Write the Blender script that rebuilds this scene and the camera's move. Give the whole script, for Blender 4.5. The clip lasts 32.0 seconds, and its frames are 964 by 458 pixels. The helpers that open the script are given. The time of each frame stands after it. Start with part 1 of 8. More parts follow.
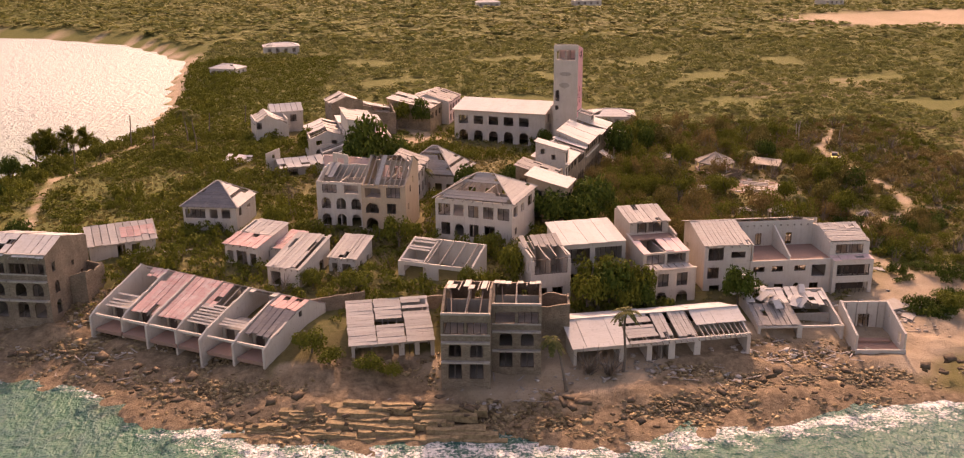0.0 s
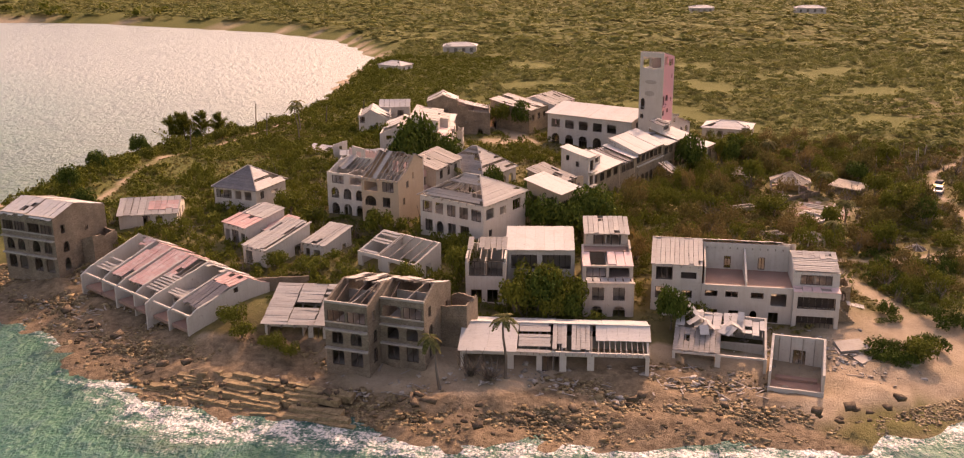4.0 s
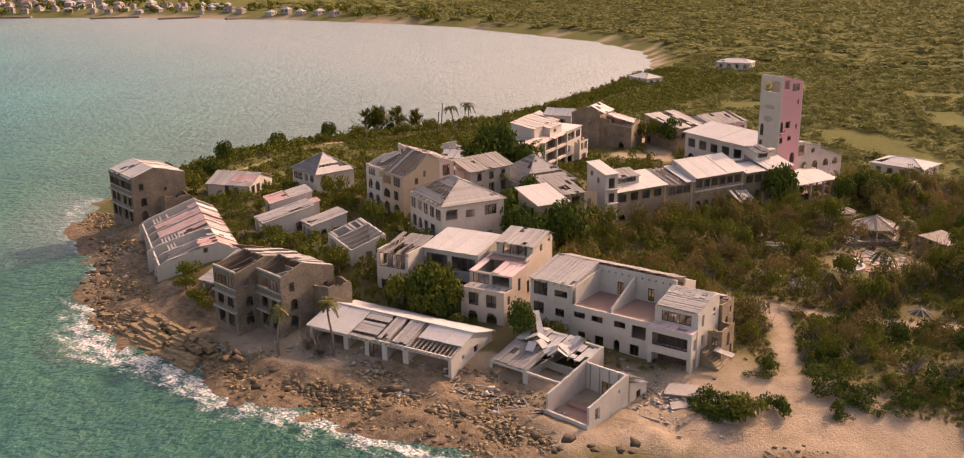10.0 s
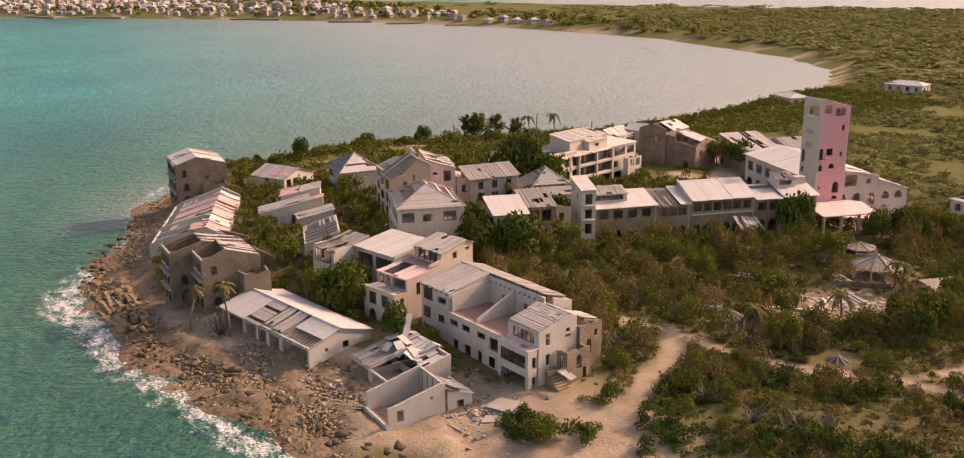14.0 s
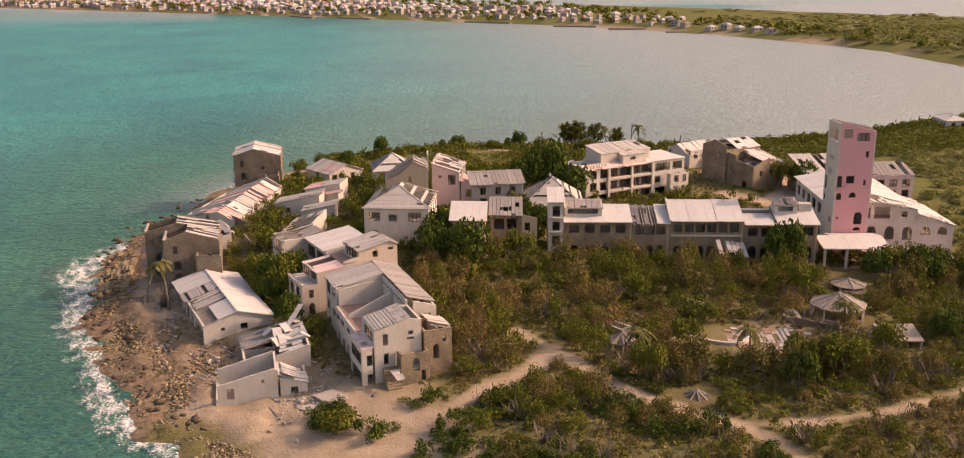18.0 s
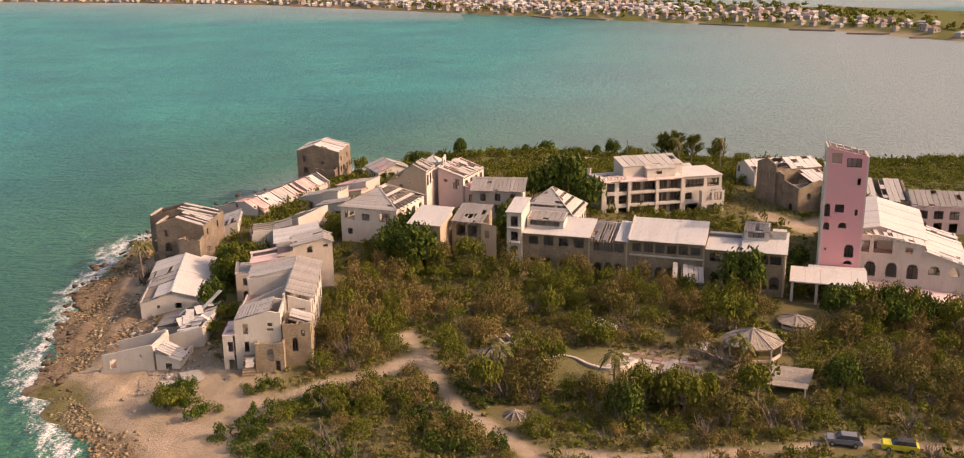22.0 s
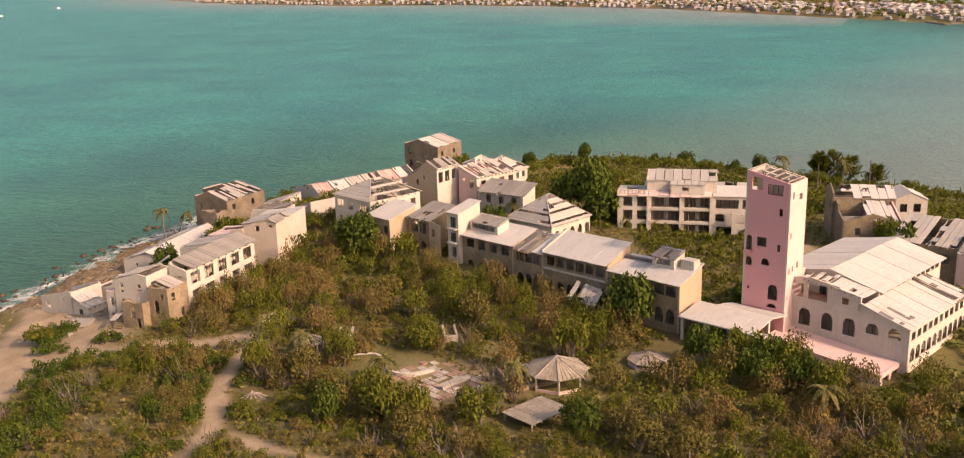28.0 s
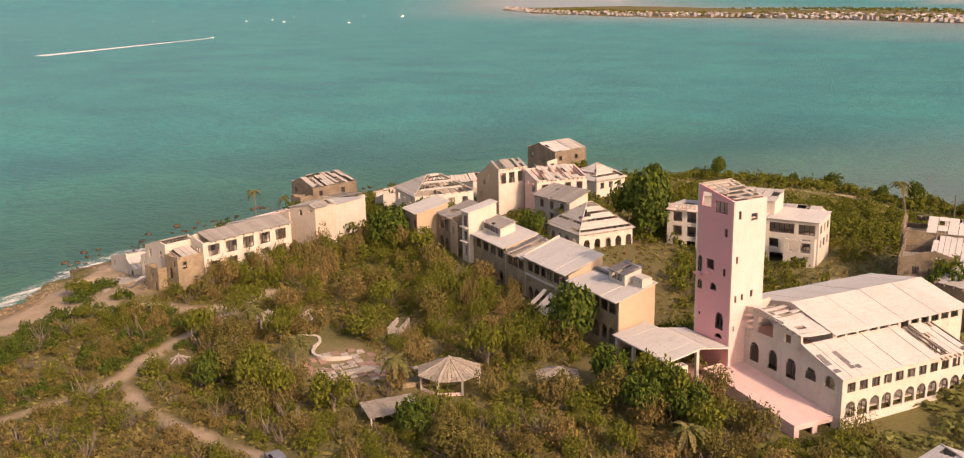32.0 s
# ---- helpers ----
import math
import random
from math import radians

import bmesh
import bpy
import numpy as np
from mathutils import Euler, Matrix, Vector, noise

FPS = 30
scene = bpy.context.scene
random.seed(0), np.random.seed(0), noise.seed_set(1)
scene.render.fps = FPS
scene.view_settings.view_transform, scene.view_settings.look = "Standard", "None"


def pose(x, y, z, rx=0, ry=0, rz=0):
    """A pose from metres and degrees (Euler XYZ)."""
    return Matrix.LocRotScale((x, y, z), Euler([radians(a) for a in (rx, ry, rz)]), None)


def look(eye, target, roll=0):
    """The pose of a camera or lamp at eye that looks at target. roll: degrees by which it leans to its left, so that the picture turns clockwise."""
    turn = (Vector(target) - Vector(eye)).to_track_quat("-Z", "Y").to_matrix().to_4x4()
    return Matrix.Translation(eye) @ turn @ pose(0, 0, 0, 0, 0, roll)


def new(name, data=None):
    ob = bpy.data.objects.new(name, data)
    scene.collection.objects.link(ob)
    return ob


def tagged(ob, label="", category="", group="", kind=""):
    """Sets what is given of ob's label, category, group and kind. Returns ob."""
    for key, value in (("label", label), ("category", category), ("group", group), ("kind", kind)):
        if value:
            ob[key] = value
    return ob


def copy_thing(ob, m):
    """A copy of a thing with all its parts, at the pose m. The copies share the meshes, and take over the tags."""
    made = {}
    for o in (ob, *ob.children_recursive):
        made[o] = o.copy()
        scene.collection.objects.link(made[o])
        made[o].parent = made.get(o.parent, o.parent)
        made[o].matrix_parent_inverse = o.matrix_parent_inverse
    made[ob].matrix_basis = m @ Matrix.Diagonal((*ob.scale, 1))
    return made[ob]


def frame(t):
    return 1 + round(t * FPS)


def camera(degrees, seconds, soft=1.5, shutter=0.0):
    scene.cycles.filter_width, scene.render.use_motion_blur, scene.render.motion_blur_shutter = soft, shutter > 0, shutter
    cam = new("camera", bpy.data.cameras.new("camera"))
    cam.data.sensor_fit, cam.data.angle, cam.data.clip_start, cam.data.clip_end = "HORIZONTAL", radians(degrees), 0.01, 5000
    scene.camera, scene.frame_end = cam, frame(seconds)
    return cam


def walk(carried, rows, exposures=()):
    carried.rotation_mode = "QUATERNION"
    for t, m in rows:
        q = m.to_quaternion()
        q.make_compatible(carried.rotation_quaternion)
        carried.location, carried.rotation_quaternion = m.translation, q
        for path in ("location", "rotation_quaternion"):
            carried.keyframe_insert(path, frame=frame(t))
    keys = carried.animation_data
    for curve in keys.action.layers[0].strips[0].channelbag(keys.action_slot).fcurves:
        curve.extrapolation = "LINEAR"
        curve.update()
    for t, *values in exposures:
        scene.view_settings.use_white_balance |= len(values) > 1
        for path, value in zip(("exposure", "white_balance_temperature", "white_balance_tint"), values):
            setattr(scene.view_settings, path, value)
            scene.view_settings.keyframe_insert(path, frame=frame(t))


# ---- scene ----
cam = camera(52.23, 32.0, 1.15)
# seconds, place in metres, yaw, pitch, roll
ROWS = [
    (0.0, -0.62, 0.00, 58.00, -3.05, -17.29, 0.39),
    (0.5, 5.27, -0.74, 58.15, -1.67, -17.32, 0.37),
    (1.0, 11.07, -0.94, 58.04, 0.38, -17.26, 0.36),
    (1.5, 16.97, -0.96, 58.09, 2.41, -17.25, 0.39),
    (2.0, 22.93, -0.94, 58.09, 4.41, -17.22, 0.39),
    (2.5, 28.97, -0.70, 58.03, 6.46, -17.17, 0.42),
    (3.0, 35.00, -0.26, 58.09, 8.52, -17.15, 0.40),
    (3.5, 41.19, 0.45, 58.01, 10.87, -17.05, 0.43),
    (5.5, 66.54, 5.18, 58.45, 19.78, -16.94, 0.60),
    (6.0, 72.71, 6.75, 58.28, 21.93, -16.82, 0.59),
    (6.5, 78.88, 8.54, 58.34, 24.12, -16.77, 0.60),
    (7.0, 85.15, 10.48, 58.36, 26.20, -16.68, 0.58),
    (7.5, 91.40, 12.71, 58.42, 28.31, -16.62, 0.57),
    (8.0, 97.63, 15.23, 58.42, 30.47, -16.53, 0.61),
    (8.5, 103.68, 17.89, 58.49, 32.58, -16.46, 0.59),
    (9.0, 109.75, 20.91, 58.43, 34.66, -16.35, 0.58),
    (9.5, 115.52, 24.16, 58.53, 36.72, -16.30, 0.57),
    (10.0, 121.26, 27.79, 58.51, 38.78, -16.19, 0.57),
    (10.5, 126.88, 31.73, 58.56, 40.82, -16.10, 0.57),
    (11.0, 132.26, 35.73, 58.54, 42.76, -16.00, 0.53),
    (11.5, 137.27, 39.94, 58.56, 44.70, -15.90, 0.47),
    (12.0, 142.39, 44.51, 58.58, 46.70, -15.83, 0.44),
    (12.5, 147.23, 49.22, 58.61, 48.70, -15.75, 0.39),
    (13.0, 152.16, 54.31, 58.61, 50.71, -15.69, 0.38),
    (13.5, 156.73, 59.37, 58.71, 52.68, -15.62, 0.28),
    (14.0, 161.44, 64.91, 58.80, 54.63, -15.55, 0.33),
    (14.5, 165.94, 70.32, 58.90, 56.48, -15.50, 0.28),
    (16.5, 181.15, 94.17, 59.42, 64.65, -15.34, 0.17),
    (17.0, 184.90, 100.52, 59.66, 66.68, -15.31, 0.18),
    (17.5, 188.27, 107.15, 59.80, 68.81, -15.28, 0.22),
    (18.0, 191.40, 113.93, 59.98, 70.93, -15.26, 0.26),
    (18.5, 194.44, 121.13, 60.22, 73.04, -15.25, 0.29),
    (19.0, 196.95, 128.25, 60.41, 75.19, -15.22, 0.34),
    (19.5, 199.16, 135.48, 60.62, 77.31, -15.22, 0.37),
    (20.0, 201.03, 142.71, 60.85, 79.37, -15.21, 0.43),
    (20.5, 202.52, 150.04, 61.12, 81.52, -15.22, 0.47),
    (21.0, 203.82, 157.50, 61.24, 83.55, -15.20, 0.55),
    (21.5, 204.76, 165.04, 61.49, 85.53, -15.20, 0.61),
    (22.0, 205.35, 172.58, 61.70, 87.53, -15.19, 0.64),
    (22.5, 205.68, 180.26, 61.65, 89.55, -15.13, 0.75),
    (23.0, 205.72, 187.72, 61.56, 91.51, -15.06, 0.79),
    (23.5, 205.51, 195.10, 61.22, 93.46, -14.93, 0.82),
    (24.0, 204.96, 202.83, 61.07, 95.52, -14.86, 0.89),
    (24.5, 204.07, 210.59, 60.96, 97.57, -14.77, 0.96),
    (25.0, 202.98, 218.33, 60.83, 99.61, -14.74, 1.03),
    (25.5, 201.44, 226.22, 60.88, 101.73, -14.77, 1.10),
    (27.5, 191.55, 255.73, 59.64, 110.73, -14.58, 1.32),
    (28.0, 188.81, 262.12, 59.40, 112.94, -14.52, 1.32),
    (28.5, 185.35, 269.13, 58.85, 115.42, -14.39, 1.35),
    (29.0, 181.61, 275.89, 58.33, 118.01, -14.28, 1.37),
    (29.5, 177.57, 282.31, 57.76, 120.63, -14.14, 1.35),
    (30.0, 173.38, 288.56, 57.23, 123.21, -13.96, 1.33),
    (30.5, 169.26, 294.32, 56.84, 125.54, -13.80, 1.28),
    (31.0, 164.96, 299.95, 56.42, 127.86, -13.67, 1.20),
    (31.5, 160.65, 305.31, 55.95, 130.19, -13.50, 1.12),
    (32.0, 156.25, 310.62, 55.62, 132.41, -13.41, 1.04),
]
walk(cam, [(t, pose(x, y, z, 90 + pitch, roll, yaw)) for t, x, y, z, yaw, pitch, roll in ROWS],
     [(0, 0.81, 9200, 44), (6, 0.72, 8900, 39), (13, 0.57, 8400, 35), (19, 0.54, 8300, 32), (23, 0.52, 8250, 29), (28, 0.46, 8350, 28), (32, 0.40, 8250, 28)])

# ---- light: hazy low sun from the north, over the bay ----
SUN_TO = Vector((0.16, 1.0, 0.62)).normalized()
sun_data = bpy.data.lights.new("sun", "SUN")
sun_data.energy, sun_data.angle, sun_data.color = 2.9, radians(1.6), (1.0, 0.84, 0.68)
sun = new("sun", sun_data)
sun.matrix_world = look((0, 0, 200), Vector((0, 0, 200)) - SUN_TO)
world = bpy.data.worlds.new("world")
scene.world = world
world.use_nodes = True
wn = world.node_tree
sky = wn.nodes.new("ShaderNodeTexSky")
sky.sky_type, sky.sun_disc = "NISHITA", False
sky.sun_elevation = math.asin(SUN_TO.z)
sky.sun_rotation = math.atan2(SUN_TO.x, SUN_TO.y)
sky.air_density, sky.dust_density, sky.ozone_density = 1.2, 3.5, 1.0
wn.links.new(sky.outputs[0], wn.nodes["Background"].inputs[0])
wn.nodes["Background"].inputs[1].default_value = 0.15


# ---- materials ----
def mat(name, rough=0.85):
    m = bpy.data.materials.new(name)
    m.use_nodes = True
    bs = m.node_tree.nodes["Principled BSDF"]
    bs.inputs["Roughness"].default_value = rough
    bs.inputs["Specular IOR Level"].default_value = 0.25
    return m, m.node_tree, bs


def node(nt, kind, **inputs):
    n = nt.nodes.new(kind)
    for k, v in inputs.items():
        n.inputs[k].default_value = v
    return n


def noise_tex(nt, scale, detail=4.0, rough=0.6, stretch=None):
    n = node(nt, "ShaderNodeTexNoise", Scale=scale, Detail=detail, Roughness=rough)
    co = nt.nodes.new("ShaderNodeTexCoord")
    if stretch:
        mp = node(nt, "ShaderNodeMapping", Scale=stretch)
        nt.links.new(co.outputs["Object"], mp.inputs[0])
        nt.links.new(mp.outputs[0], n.inputs["Vector"])
    else:
        nt.links.new(co.outputs["Object"], n.inputs["Vector"])
    return n.outputs["Fac"]


def ramp(nt, fac, lo, hi, c0=(0, 0, 0), c1=(1, 1, 1)):
    r = nt.nodes.new("ShaderNodeValToRGB")
    r.color_ramp.elements[0].position, r.color_ramp.elements[1].position = lo, hi
    r.color_ramp.elements[0].color, r.color_ramp.elements[1].color = (*c0, 1), (*c1, 1)
    nt.links.new(fac, r.inputs[0])
    return r.outputs[0]


def mix(nt, fac, a, b, mode="MIX"):
    n = nt.nodes.new("ShaderNodeMix")
    n.data_type, n.blend_type = "RGBA", mode
    for sock, v in ((n.inputs["Factor"], fac), (n.inputs[6], a), (n.inputs[7], b)):
        if isinstance(v, bpy.types.NodeSocket):
            nt.links.new(v, sock)
        elif isinstance(v, tuple):
            sock.default_value = (*v, 1)
        else:
            sock.default_value = v
    return n.outputs[2]


def bump(nt, bs, height, strength, dist=0.05):
    b = node(nt, "ShaderNodeBump", Strength=strength, Distance=dist)
    nt.links.new(height, b.inputs["Height"])
    nt.links.new(b.outputs[0], bs.inputs["Normal"])


def rand_obj(nt):
    return nt.nodes.new("ShaderNodeObjectInfo").outputs["Random"]


def plaster(name, base, stain, streak=0.55, patch=None):
    """Weathered paint on plaster: rain streaks, blotches and bare patches."""
    m, nt, bs = mat(name, 0.9)
    blotch = ramp(nt, noise_tex(nt, 0.45, 5), 0.38, 0.72)
    streaks = ramp(nt, noise_tex(nt, 1.0, 4, 0.65, (2.6, 2.6, 0.22)), 0.48, 0.78)
    spots = ramp(nt, noise_tex(nt, 3.5, 6, 0.7), 0.55, 0.75)
    c = mix(nt, blotch, base, tuple(0.6 * a + 0.4 * b for a, b in zip(base, stain)))
    f = nt.nodes.new("ShaderNodeMath")
    f.operation = "MULTIPLY"
    nt.links.new(streaks, f.inputs[0])
    f.inputs[1].default_value = streak
    c = mix(nt, f.outputs[0], c, stain)
    g = nt.nodes.new("ShaderNodeMath")
    g.operation = "MULTIPLY"
    nt.links.new(spots, g.inputs[0])
    g.inputs[1].default_value = 0.6
    c = mix(nt, g.outputs[0], c, patch or stain)
    chips = ramp(nt, noise_tex(nt, 1.6, 8, 0.78), 0.60, 0.64, (0, 0, 0), (0.7, 0.7, 0.7))
    c = mix(nt, chips, c, tuple(0.8 * k for k in (patch or stain)))
    nt.links.new(c, bs.inputs["Base Color"])
    bump(nt, bs, noise_tex(nt, 6.0, 5), 0.5, 0.04)
    return m


def masonry(name, c_lo, c_hi, mortar, size=2.2):
    """Rubble stone wall: uneven stones with pale joints."""
    m, nt, bs = mat(name, 0.95)
    co = nt.nodes.new("ShaderNodeTexCoord")
    mp = node(nt, "ShaderNodeMapping", Scale=(1, 1, 1.5))
    nt.links.new(co.outputs["Object"], mp.inputs[0])
    v = node(nt, "ShaderNodeTexVoronoi", Scale=size)
    e = node(nt, "ShaderNodeTexVoronoi", Scale=size)
    e.feature = "DISTANCE_TO_EDGE"
    for k in (v, e):
        nt.links.new(mp.outputs[0], k.inputs["Vector"])
    sep = nt.nodes.new("ShaderNodeSeparateColor")
    nt.links.new(v.outputs["Color"], sep.inputs[0])
    stone = mix(nt, sep.outputs[0], c_lo, c_hi)
    stone = mix(nt, ramp(nt, noise_tex(nt, 0.35, 5), 0.35, 0.7), stone, tuple(0.62 * a for a in c_lo))
    joint = ramp(nt, e.outputs["Distance"], 0.02, 0.09, (1, 1, 1), (0, 0, 0))
    jf = nt.nodes.new("ShaderNodeMath")
    jf.operation = "MULTIPLY"
    nt.links.new(joint, jf.inputs[0])
    jf.inputs[1].default_value = 0.4
    nt.links.new(mix(nt, jf.outputs[0], stone, mortar), bs.inputs["Base Color"])
    bump(nt, bs, e.outputs["Distance"], 0.7, 0.12)
    return m


def sheet(name, base, worn, rust=None, lines=0.0, axis=(0.35, 6.0, 0.35), vary=0.16):
    """Roof covering: boards or sheets, each a little different, streaked along the slope."""
    m, nt, bs = mat(name, 0.85)
    grain = ramp(nt, noise_tex(nt, 1.0, 5, 0.7, axis), 0.35, 0.75)
    c = mix(nt, grain, base, worn)
    c = mix(nt, ramp(nt, noise_tex(nt, 0.5, 5, 0.7), 0.5, 0.74), c, rust or worn)
    c = mix(nt, ramp(nt, noise_tex(nt, 2.6, 6, 0.75), 0.54, 0.66, (0, 0, 0), (0.5, 0.5, 0.5)), c, tuple(0.5 * k for k in worn))
    hv = node(nt, "ShaderNodeHueSaturation")
    mr = node(nt, "ShaderNodeMapRange")
    nt.links.new(rand_obj(nt), mr.inputs[0])
    mr.inputs["To Min"].default_value, mr.inputs["To Max"].default_value = 1 - vary, 1 + vary * 0.4
    nt.links.new(mr.outputs[0], hv.inputs["Value"])
    nt.links.new(c, hv.inputs["Color"])
    nt.links.new(hv.outputs[0], bs.inputs["Base Color"])
    bump(nt, bs, noise_tex(nt, 1.0, 4, 0.6, axis), 0.5, 0.04)
    return m


WHITE = plaster("white_plaster", (0.56, 0.515, 0.46), (0.40, 0.34, 0.265), 0.5, (0.36, 0.29, 0.23))
CREAM = plaster("cream_plaster", (0.55, 0.465, 0.39), (0.40, 0.315, 0.24), 0.5, (0.34, 0.26, 0.19))
PINK = plaster("pink_plaster", (0.72, 0.35, 0.37), (0.58, 0.36, 0.35), 0.4, (0.66, 0.48, 0.46))
BLUSH = plaster("faded_pink_plaster", (0.70, 0.50, 0.475), (0.50, 0.38, 0.33), 0.5)
TAN = plaster("ochre_plaster", (0.47, 0.36, 0.255), (0.37, 0.285, 0.21), 0.45, (0.62, 0.52, 0.40))
STONE = masonry("rubble_masonry", (0.19, 0.145, 0.105), (0.31, 0.245, 0.18), (0.34, 0.285, 0.225), 3.6)
STONE_WARM = masonry("warm_rubble_masonry", (0.25, 0.19, 0.125), (0.39, 0.30, 0.20), (0.42, 0.35, 0.265), 3.6)
CONCRETE = plaster("bare_concrete", (0.40, 0.36, 0.315), (0.24, 0.205, 0.17), 0.5)
FLOOR = plaster("terracotta_floor", (0.33, 0.20, 0.155), (0.24, 0.185, 0.15), 0.4, (0.36, 0.30, 0.26))
MEMBRANE = sheet("white_roof_membrane", (0.56, 0.535, 0.50), (0.48, 0.45, 0.415), (0.48, 0.44, 0.39), vary=0.05)
SHAKE = sheet("grey_roof_boards", (0.33, 0.305, 0.28), (0.21, 0.19, 0.17), (0.29, 0.25, 0.21))
SHAKE_LIGHT = sheet("bleached_roof_boards", (0.47, 0.44, 0.40), (0.35, 0.315, 0.28), (0.44, 0.38, 0.335))
SLATE = sheet("dark_roof_felt", (0.19, 0.18, 0.185), (0.115, 0.105, 0.105), (0.25, 0.22, 0.2))
ROSE = sheet("faded_red_roof_sheet", (0.55, 0.29, 0.255), (0.60, 0.45, 0.41), (0.66, 0.57, 0.53))
TIMBER = sheet("weathered_timber", (0.40, 0.355, 0.31), (0.24, 0.20, 0.165))
DARK = sheet("dark_window_wood", (0.075, 0.055, 0.045), (0.12, 0.09, 0.075))
THATCH = sheet("dry_palm_thatch", (0.37, 0.315, 0.255), (0.20, 0.165, 0.125), (0.45, 0.39, 0.32), axis=(3, 3, 0.8))
THATCH_OLD = sheet("weathered_thatch", (0.17, 0.135, 0.10), (0.09, 0.07, 0.05), (0.22, 0.18, 0.14), axis=(3, 3, 0.8))
BARK = sheet("bark", (0.20, 0.165, 0.13), (0.12, 0.095, 0.075), axis=(4, 4, 0.6))


def leaf_mat(name, dark, light, dry, trans=0.16):
    m, nt, bs = mat(name, 0.8)
    bs.inputs["Specular IOR Level"].default_value = 0.04
    g = nt.nodes.new("ShaderNodeNewGeometry")
    tint = nt.nodes.new("ShaderNodeAttribute")
    tint.attribute_name = "tint"
    c = mix(nt, g.outputs["Random Per Island"], dark, light)
    c = mix(nt, ramp(nt, tint.outputs["Fac"], 0.45, 1.0), c, dry)
    nt.links.new(c, bs.inputs["Base Color"])
    tr = nt.nodes.new("ShaderNodeBsdfTranslucent")
    nt.links.new(c, tr.inputs["Color"])
    mx = nt.nodes.new("ShaderNodeMixShader")
    mx.inputs[0].default_value = trans
    nt.links.new(bs.outputs[0], mx.inputs[1])
    nt.links.new(tr.outputs[0], mx.inputs[2])
    nt.links.new(mx.outputs[0], nt.nodes["Material Output"].inputs["Surface"])
    return m


LEAF = leaf_mat("green_leaves", (0.075, 0.088, 0.014), (0.155, 0.16, 0.028), (0.26, 0.21, 0.048))
LUSH = leaf_mat("lush_leaves", (0.034, 0.058, 0.012), (0.095, 0.128, 0.024), (0.17, 0.165, 0.04), 0.12)
SCRUB = leaf_mat("dry_scrub_leaves", (0.085, 0.079, 0.024), (0.185, 0.152, 0.046), (0.215, 0.15, 0.06))
PALM_LEAF = leaf_mat("palm_leaves", (0.06, 0.065, 0.02), (0.15, 0.145, 0.05), (0.25, 0.2, 0.09))
# paler than the near leaves: distance haze is put into this colour
OLIVE = leaf_mat("olive_scrub_leaves", (0.152, 0.158, 0.05), (0.192, 0.192, 0.063), (0.22, 0.195, 0.072), 0.24)
GRASS_TUFT = leaf_mat("dry_grass", (0.13, 0.12, 0.038), (0.25, 0.215, 0.08), (0.30, 0.235, 0.10))


def rock_mat(name, lo, hi):
    m, nt, bs = mat(name, 0.9)
    bs.inputs["Specular IOR Level"].default_value = 0.1
    g = nt.nodes.new("ShaderNodeNewGeometry")
    c = mix(nt, g.outputs["Random Per Island"], lo, hi)
    c = mix(nt, ramp(nt, noise_tex(nt, 1.3, 6, 0.7), 0.42, 0.7), c, tuple(0.7 * a for a in lo))
    nt.links.new(c, bs.inputs["Base Color"])
    bump(nt, bs, noise_tex(nt, 2.5, 6, 0.7), 0.8, 0.15)
    return m


ROCK = rock_mat("shore_rock", (0.20, 0.14, 0.078), (0.45, 0.34, 0.20))
WET_ROCK = rock_mat("wet_shore_rock", (0.075, 0.055, 0.04), (0.19, 0.14, 0.095))
COBBLE = rock_mat("cobble_stone", (0.19, 0.145, 0.09), (0.42, 0.33, 0.215))
RUBBLE = rock_mat("building_rubble", (0.32, 0.27, 0.22), (0.58, 0.52, 0.46))


